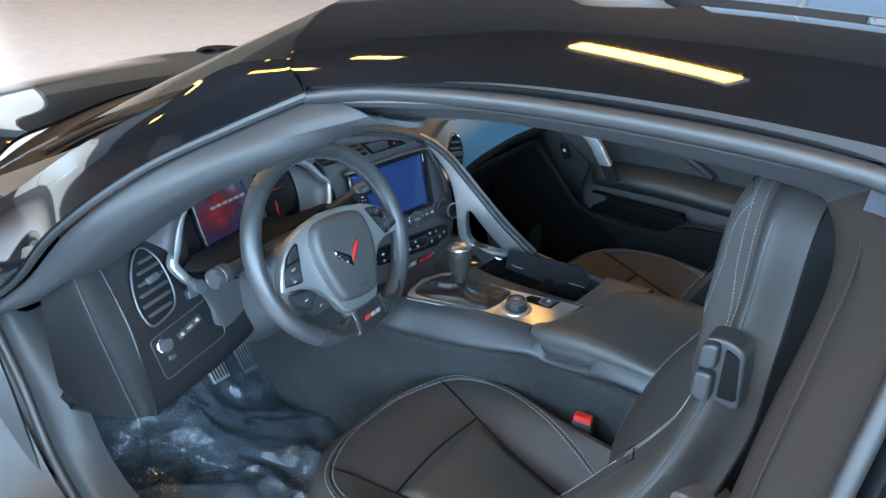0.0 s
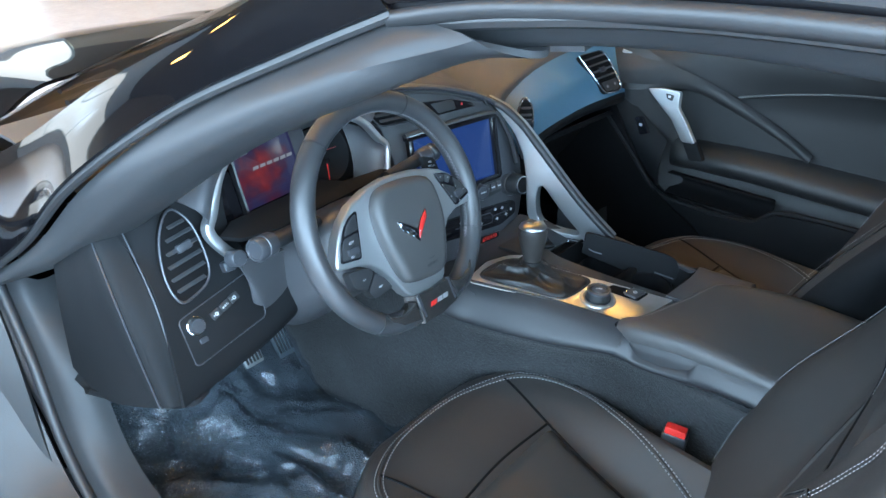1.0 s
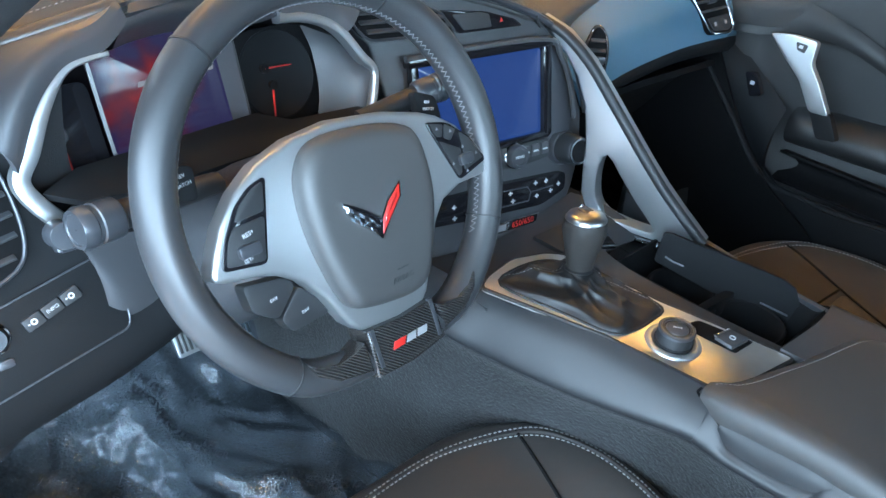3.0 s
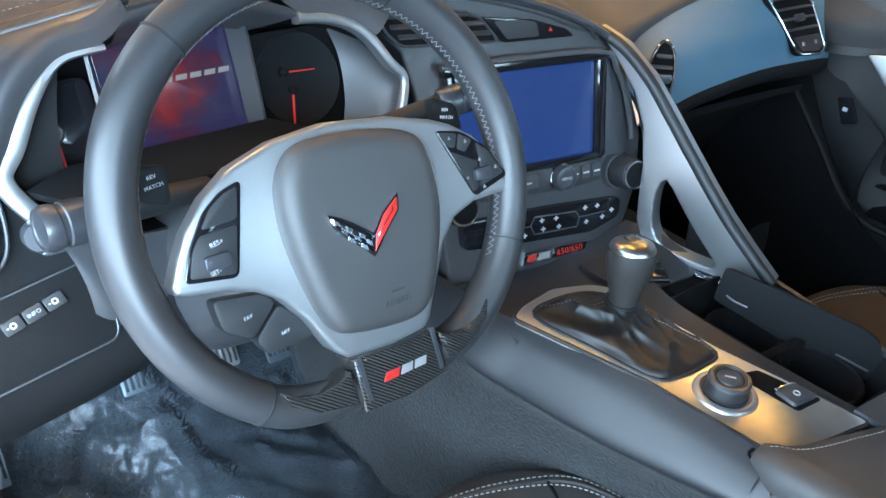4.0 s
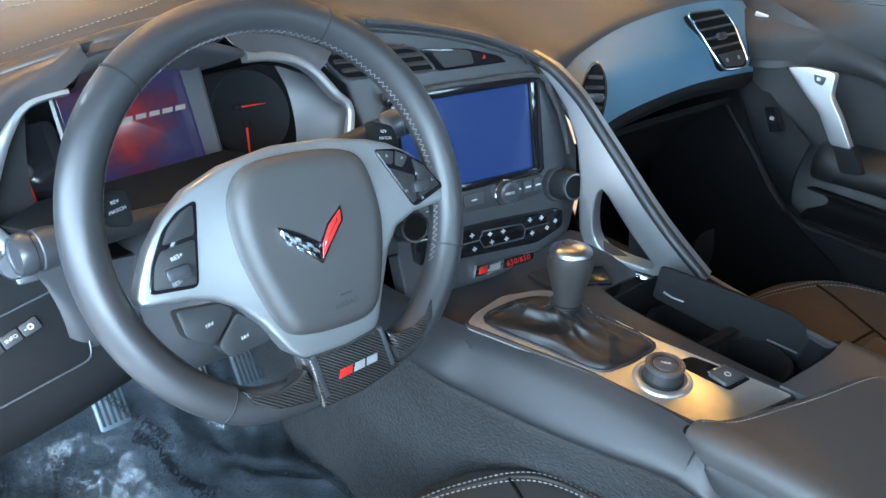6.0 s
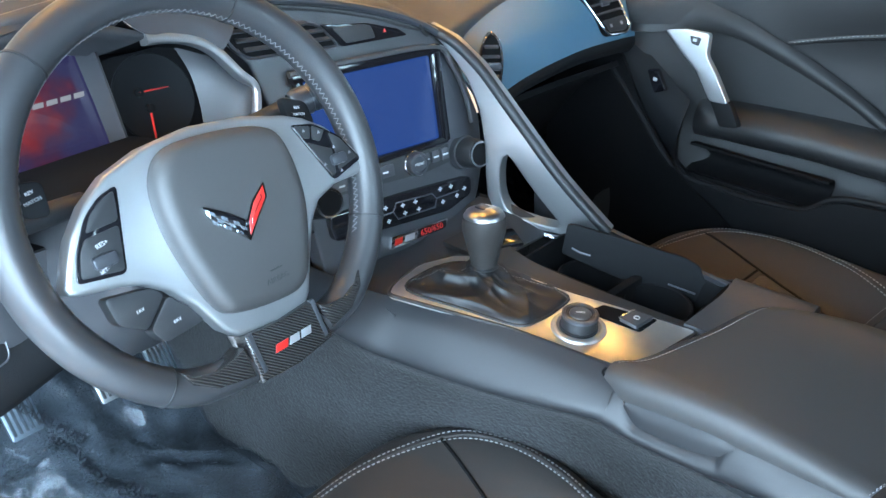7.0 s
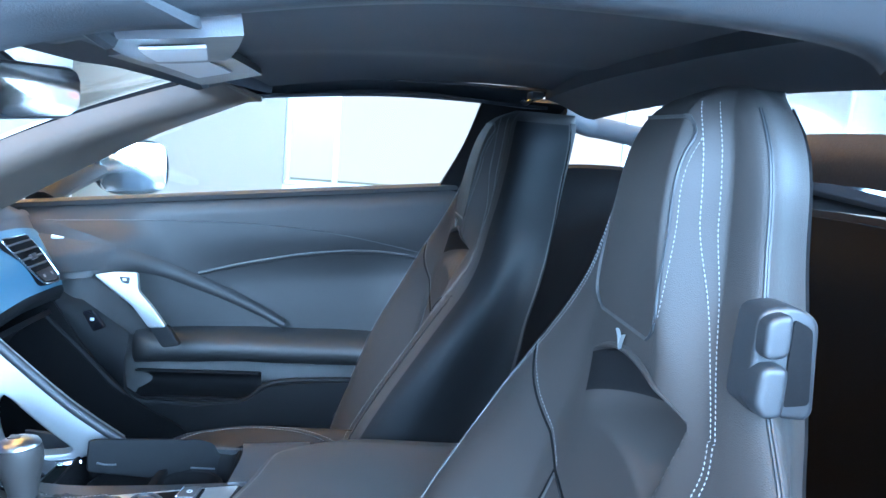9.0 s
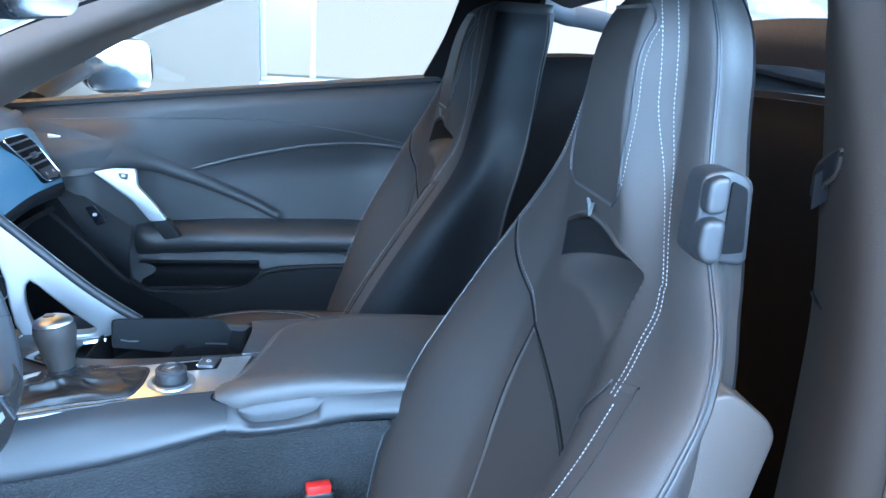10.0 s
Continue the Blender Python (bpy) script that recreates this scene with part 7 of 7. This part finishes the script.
    gx, gy, gz = (-0.492, -0.620, 0.980) if door < 0 else (x0 + 0.178, -0.62, 0.982)
    G = fr((gx, gy, gz), (0, -1, 0), (0, 0.06, 1)) if door < 0 else fr((gx, gy, gz), (0, 1, 0), (0, 0.06, 1))
    gd = part("belt_guide", prism(corner([(-18.7, 32), (3.1, 36), (20.3, 28), (25.0, -32), (20.3, -37), (-14.0, -34), (-20.3, -26)], 8), G, 0.026, 0.004, 3), PLASTIC_DARK, s, "black plastic seat belt guide")
    part("guide_lobe", prism(corner([(-18.7, 29), (-2.3, 33), (-1.6, 5), (-18.7, 3)], 7), G @ pose(0, 0, 0.010), 0.016, 0.006, 4), PLASTIC_DARK, gd)
    part("guide_lobe", prism(corner([(-19.5, 0), (-1.6, 1), (-1.6, -32), (-14.8, -33), (-21.1, -24)], 7), G @ pose(0, 0, 0.012), 0.018, 0.006, 4), PLASTIC_DARK, gd)
    part("guide_face", prism(corner([(2.3, 28), (15.6, 22), (20.3, -26), (2.3, -28)], 4), G @ pose(0, 0, 0.0015), 0.004, 0.001), VOID, gd)
    return s


seat(-0.35, -1, "black leather driver seat with pale stitching", 0.0, -0.312, 0.0)
seat(0.395, 1, "black leather passenger seat with pale stitching", 0.16, 0.37, 0.055)

# seat belt buckles and webbing
for x0, y, side in ((-0.140, -0.330, 1), (0.150, -0.335, -1)):
    bk = thing("belt_buckle", "black seat belt buckle with red button beside the console", "seat belt buckle", (x0, y, 0.40), "belt buckles")
    BM = fr((x0, y, 0.492), (0.20, -0.97 * side, 0), (0.05, 0.30, 1))
    part("buckle_body", prism(corner([(-17, -70), (17, -70), (19, 22), (-19, 22)], 5), BM, 0.020, 0.004, 3), PLASTIC_DARK, bk)
    part("red_button", box(BM @ pose(0, 0.022, -0.010), 0.032, 0.020, 0.018, 0.003), RED, bk, "bright red release button")
    part("buckle_stalk", tube([BM @ V(0, -0.06, -0.01), BM @ V(0, -0.10, -0.012), BM @ V(0, -0.16, -0.012)], 0.008, 8), PLASTIC_DARK, bk)
sb = thing("seat_belt", "black seat belt webbing in the pillar slot", "seat belt", (-0.50, -0.69, 1.0))
part("webbing", sheet(between([(-0.500, -0.694, 1.024), (-0.499, -0.688, 1.020), (-0.498, -0.682, 1.015)], [(-0.500, -0.696, 0.998), (-0.499, -0.690, 0.994), (-0.498, -0.684, 0.989)]), 12, 4, 0.0015), VOID, sb)
SLM = fr((-0.500, -0.690, 1.018), (-0.97, 0.25, 0), (0, 0, 1))
part("belt_slot", prism(corner([(-19, -21), (17, 3), (18, 18), (-17, 1)], 4), SLM @ pose(0, 0, 0.003), 0.006, 0.001), VOID, sb)
part("slot_bezel", tube([SLM @ V(x * 0.001, y * 0.001, 0.001) for x, y in corner([(-20, -23), (19, 2), (20, 21), (-18, 3)], 7)], 0.0016, 8, True), PILLAR_TRIM, sb)

# ---- passenger door, inside ----
pdoor = thing("passenger_door", "closed passenger door with black leather panel and silver handle", "door", (0.75, -0.1, 0.3))


def belt_z(y):
    return 0.929 - 0.113 * (y - 0.026)


def door_x(y, z):
    """The panel's face: proud at the front, hollow under the crease, proud again at the armrest."""
    k = (belt_z(y) - z)
    x = 0.700 + 0.020 * smooth(0.03, 0.0, k)
    x -= 0.085 * smooth(0.02, 0.20, y) * smooth(0.02, 0.10, k)
    x += 0.030 * smooth(0.08, 0.20, k) * smooth(0.10, -0.15, y)
    x -= 0.020 * smooth(0.60, 0.50, z)
    x -= 0.030 * smooth(-0.35, -0.55, y) * smooth(0.9, 0.7, z)
    return x


def door_face(u, v):
    y = 0.345 - 0.95 * u
    z = 0.28 + (belt_z(y) - 0.28) * v
    return V(door_x(y, z), y, z)


part("door_panel", sheet(lambda u, v: door_face(u, v), 60, 50, 0.01), DOOR, pdoor, "black leather door panel")
part("belt_rail", sheet(lambda u, v: V(0.705 + 0.075 * v, 0.36 - 0.98 * u, belt_z(0.36 - 0.98 * u) + 0.002 + 0.010 * math.sin(math.pi * min(1, v * 1.1)) - 0.012 * v), 40, 8, 0.01), DOOR, pdoor, "black padded window sill rail")
on = lambda y, z, o=0.0: V(door_x(y, z) - o, y, z)
line = lambda pts, o=0.002, n=10: [on(p.y, p.z, o) for p in curve([(0, y, z) for y, z in pts], n)]
part("belt_seam", tube(line([(0.33, 0.862), (0.10, 0.878), (-0.15, 0.885), (-0.34, 0.872), (-0.55, 0.835)], 0.0005), 0.0011, 6), PLASTIC, pdoor)
part("crease", tube(line([(-0.03, 0.770), (-0.15, 0.803), (-0.29, 0.832), (-0.42, 0.840), (-0.56, 0.825)], 0.000), 0.0045, 8), DOOR, pdoor)
stitches(line([(-0.04, 0.773), (-0.15, 0.806), (-0.29, 0.835), (-0.42, 0.843), (-0.56, 0.828)], 0.0046), pdoor, 0.004, 0.003, 0.0005)
# dark spear trim from the dash to the armrest
SPR = curve([(0, 0.315, 0.868), (0, 0.24, 0.856), (0, 0.15, 0.838), (0, 0.06, 0.800), (0, -0.05, 0.752), (0, -0.15, 0.704), (0, -0.215, 0.668)], 8)
SP_T = [on(p.y, p.z + 0.004, 0.006) for p in SPR]
SP_B = [on(p.y, p.z - ease([(-0.315, 0.100), (-0.24, 0.096), (-0.17, 0.076), (-0.12, 0.048), (-0.06, 0.027), (0.05, 0.018), (0.215, 0.007)], -p.y), 0.010) for p in SPR]
part("spear_trim", sheet(lambda u, v: SP_T[int(u * (len(SPR) - 1))].lerp(SP_B[int(u * (len(SPR) - 1))], v) - V(0.006 * math.sin(math.pi * v), 0, 0), len(SPR) - 1, 12, 0.006), DOOR, pdoor, "dark spear trim carrying the speaker")
sk = part("speaker", sheet(lambda u, v: on(0.265 - 0.15 * u, 0.775 + (0.072 - 0.012 * u) * v - 0.0 + 0.012 * u * (1 - v), 0.018 + 0.003 * math.sin(math.pi * u) * math.sin(math.pi * v)), 16, 10, 0.006), material("speaker_mesh", (0.02, 0.02, 0.021), 0.6, 0, 0.9, 1400, 0.3), pdoor, "black speaker grille")
part("speaker_badge", box(Matrix.Translation(on(0.225, 0.842, 0.020)) @ pose(0, 0, 0, 8, 0, 0), 0.003, 0.024, 0.008, 0.0012), SILVER, sk, "small silver badge bar")
part("pod_edge", tube(line([(0.30, 0.772), (0.24, 0.765), (0.17, 0.775), (0.08, 0.79)], 0.004), 0.004, 8), PLASTIC, pdoor)
HD = fr((0.596, 0.10, 0.74), (-0.10, -1, 0), (0.10, 0, 1))
hd = part("door_handle", prism(corner([(-48, 37), (-10, 46), (36, 48), (40, 12), (66, -14), (100, -56), (66, -60), (30, -18), (-6, 6)], 7), HD, 0.012, 0.003, 3), SILVER, pdoor, "satin silver door release handle")
part("handle_arm", prism(corner([(62, -54), (100, -52), (128, -90), (94, -98)], 7), HD @ pose(0, 0, -0.003), 0.014, 0.004, 3), BLACK_TRIM, hd, "black lower end of the handle")
lkb = part("lock_button", prism(corner([(2, 38), (24, 38), (22, 24), (8, 26)], 3), HD @ pose(0, 0, 0.0015), 0.004, 0.001), PLASTIC_DARK, hd)
part("lock_icon", prism(rect(10, 30, 17, 35), HD @ pose(0, 0, 0.002), 0.001, 0), WHITE, lkb)
# armrest and pocket
def d_arm(u, v):
    y = 0.085 - 0.60 * u
    a = v * math.pi * 1.05
    d = ease([(0, 0.02), (0.06, 0.055), (0.3, 0.075), (0.7, 0.085), (1, 0.08)], u)
    return V(door_x(y, 0.62) + 0.01 - d * max(0.0, math.sin(a))**0.7, y, 0.615 + 0.030 * math.cos(a) + 0.012 * u)


part("door_armrest", sheet(d_arm, 40, 20, 0.006), DOOR, pdoor, "black padded door armrest")
stitches([d_arm(k / 80, 0.28) + V(-0.001, 0, 0.001) for k in range(81)], pdoor, 0.004, 0.003, 0.0005)
LOWER = [(0.24, 0.70), (0.16, 0.620), (0.10, 0.555), (0.05, 0.520), (-0.05, 0.512), (-0.15, 0.525), (-0.20, 0.562), (-0.30, 0.575), (-0.55, 0.585)]
part("pocket", sheet(lambda u, v: V(0.640 + 0.045 * max(0.0, math.sin(math.pi * v))**0.5, 0.075 - 0.25 * u, 0.522 + 0.050 * v + 0.004 * u), 20, 8, 0.004), VOID, pdoor, "black door pocket")
part("lower_panel", sheet(lambda u, v: V(0.625 + 0.03 * v - 0.012 * math.sin(math.pi * v), 0.30 - 0.88 * u, interp([(-y, z) for y, z in LOWER], -(0.30 - 0.88 * u)) * (1 - v) + 0.26 * v - 0.002), 60, 12, 0.01), BLACK_TRIM, pdoor, "dark lower door panel")
part("lower_edge", tube([V(0.593 + 0.033 * smooth(0.12, -0.02, p.y), p.y, p.z) for p in curve([(0, y, z) for y, z in LOWER], 8)], 0.006, 8), BLACK_TRIM, pdoor)
ws_ = part("window_switch", prism(corner([(-20, 18), (0, 24), (26, -10), (4, -20)], 5), fr((0.598, 0.148, 0.684), (-0.1, -1, 0), (0.1, 0, 1)), 0.010, 0.002), BLACK_GLOSS, pdoor, "black window switch")
part("switch_icon", prism(rect(-3, 2, 5, 8), fr((0.597, 0.148, 0.684), (-0.1, -1, 0), (0.1, 0, 1)), 0.001, 0), WHITE, ws_)
part("switch_pod", sheet(lambda u, v: V(0.607 + 0.02 * (2 * v - 1)**2, 0.255 - 0.17 * u, 0.745 - 0.12 * u + (0.03 - 0.12 * v)), 16, 10, 0.008), BLACK_TRIM, pdoor)

# black sheet standing in for the deep shade under the dash
part("kick_panel", sheet(between([(0.597, 0.217, 0.722), (0.597, 0.148, 0.620), (0.600, 0.062, 0.527), (0.605, -0.03, 0.470), (0.61, -0.10, 0.40)], [(0.600, 0.36, 0.722), (0.600, 0.36, 0.60), (0.60, 0.36, 0.48), (0.60, 0.30, 0.36), (0.60, 0.10, 0.26)]), 24, 10, 0.006), VOID, car, "passenger kick panel, its black standing for footwell shade")

# ---- floor mat in its wrapper, pedals ----
mt = thing("floor_mat", "dark driver floor mat in crumpled clear wrapping", "floor mat", (-0.42, 0.33, 0.235))


def mat_z(x, y):
    return 0.238 + 0.20 * smooth(0.36, 0.66, y)


part("mat", sheet(lambda u, v: V(-0.635 + 0.42 * u, 0.60 - 0.56 * v, mat_z(0, 0.60 - 0.56 * v)), 20, 24, 0.008), CARPET, mt)


def film(u, v):
    x, y = -0.655 + 0.475 * u + 0.02 * math.sin(v * 9), 0.62 - 0.58 * v + 0.02 * math.sin(u * 7)
    fold = lambda q, k: (1 - min(1.0, abs(noise.noise(q)) * k))
    # bunched ridges, and sharp creases in several directions between them
    w = V(noise.noise(V(x * 5, y * 5, 7.0)), noise.noise(V(x * 5, y * 5, 9.0)), 0) * 0.9
    a, b, c = V((x + 0.5 * y) * 7, (y - 0.5 * x) * 3.2, 0.3) + w, V((x - 0.8 * y) * 3.4, (y + 0.8 * x) * 8, 4.1) + w, V((x + 1.6 * y) * 5, (y - 1.6 * x) * 5, 8.3) + w
    n = 0.024 * fold(a, 2.0) + 0.018 * fold(b, 2.2) + 0.010 * fold(c * 1.5, 2.2) + 0.005 * fold(a * 2.6, 2.2) + 0.005 * fold(b * 2.7, 2.2) - 0.016
    e = min(u, 1 - u, v, 1 - v)
    hump = 0.055 * math.exp(-((u - 0.42) / 0.22)**2 - ((v - 0.34) / 0.20)**2) + 0.025 * math.exp(-((u - 0.18) / 0.12)**2 - ((v - 0.66) / 0.2)**2)
    return V(x, y, mat_z(x, y) + 0.012 + max(-0.006, n) * smooth(0, 0.10, e) + hump * smooth(0, 0.1, e))


rnd = random.Random(5)
fm, NU, NV = bmesh.new(), 84, 100
grid = []
for j in range(NV + 1):
    row = []
    for i in range(NU + 1):
        inner = 0 < i < NU and 0 < j < NV
        p = film((i + (rnd.uniform(-0.42, 0.42) if inner else 0)) / NU, (j + (rnd.uniform(-0.42, 0.42) if inner else 0)) / NV)
        row.append(fm.verts.new(p + V(0, 0, rnd.uniform(-0.0007, 0.0007))))
    grid.append(row)
for j in range(NV):
    for i in range(NU):
        a, b, c, d = grid[j][i], grid[j][i + 1], grid[j + 1][i + 1], grid[j + 1][i]
        for t in (((a, b, c), (a, c, d)) if rnd.random() < 0.5 else ((a, b, d), (b, c, d))):
            fm.faces.new(t)
part("film", fm, FILM, mt, "crumpled clear plastic film", 40)
for i, (u, v, w, rz) in enumerate(((0.45, 0.30, "DEALER MUST", -38), (0.48, 0.36, "REMOVE", -38), (0.56, 0.44, "PROTECTIVE", -38), (0.60, 0.50, "COVER", -38), (0.30, 0.55, "DEALER MUST", 52), (0.36, 0.62, "REMOVE", 52), (0.70, 0.66, "DEALER", -38), (0.74, 0.72, "PROTECTIVE COVER", -38), (0.22, 0.36, "PROTECTIVE", 52), (0.5, 0.72, "MUST REMOVE", 52), (0.42, 0.84, "DEALER", 52), (0.16, 0.66, "COVER", -38), (0.80, 0.30, "DEALER", -38))):
    p, q, r = film(u, v), film(u + 0.03, v), film(u, v - 0.03)
    nx = (q - p).normalized()
    m = fr(p + V(0, 0, 0.004), nx, (r - p)) @ pose(0, 0, 0, 0, 0, rz)
    ink = letters("print", w, 0.017, m, INK, mt)
    for c in ink.data.vertices:
        a, b = (c.co.x + 0.655) / 0.475, (0.62 - c.co.y) / 0.58
        for k in range(4):
            q = film(a, b)
            a, b = a - (q.x - c.co.x) / 0.475, b + (q.y - c.co.y) / 0.58
        c.co.z = film(a, b).z + 0.0030
for x, y, z, w, h, lab in ((-0.335, 0.475, 0.375, 0.044, 0.075, "silver ribbed brake pedal"), (-0.455, 0.49, 0.375, 0.044, 0.075, "silver ribbed clutch pedal"), (-0.245, 0.50, 0.36, 0.04, 0.12, "silver ribbed accelerator pedal"), (-0.63, 0.50, 0.325, 0.055, 0.13, "silver ribbed foot rest")):
    pe = thing("pedal", lab, "pedal", (x, y, z), "pedals")
    PM = fr((x, y, z), (1, 0, 0), (0, 0.55, 0.83))
    part("pedal_plate", prism(corner(rect(-w * 500, -h * 500, w * 500, h * 500), 5), PM, 0.008, 0.002), SILVER, pe)
    for i in range(5):
        part("rib", box(at(PM, (i - 2) * w * 180, 0, 1.5), 0.004, h * 0.82, 0.004, 0.001), RUBBER, pe)
    part("pedal_arm", tube([PM @ V(0, 0, -0.008), (x, y + 0.09, z + 0.10), (x, y + 0.16, z + 0.26)], 0.007, 8), PLASTIC_DARK, pe)
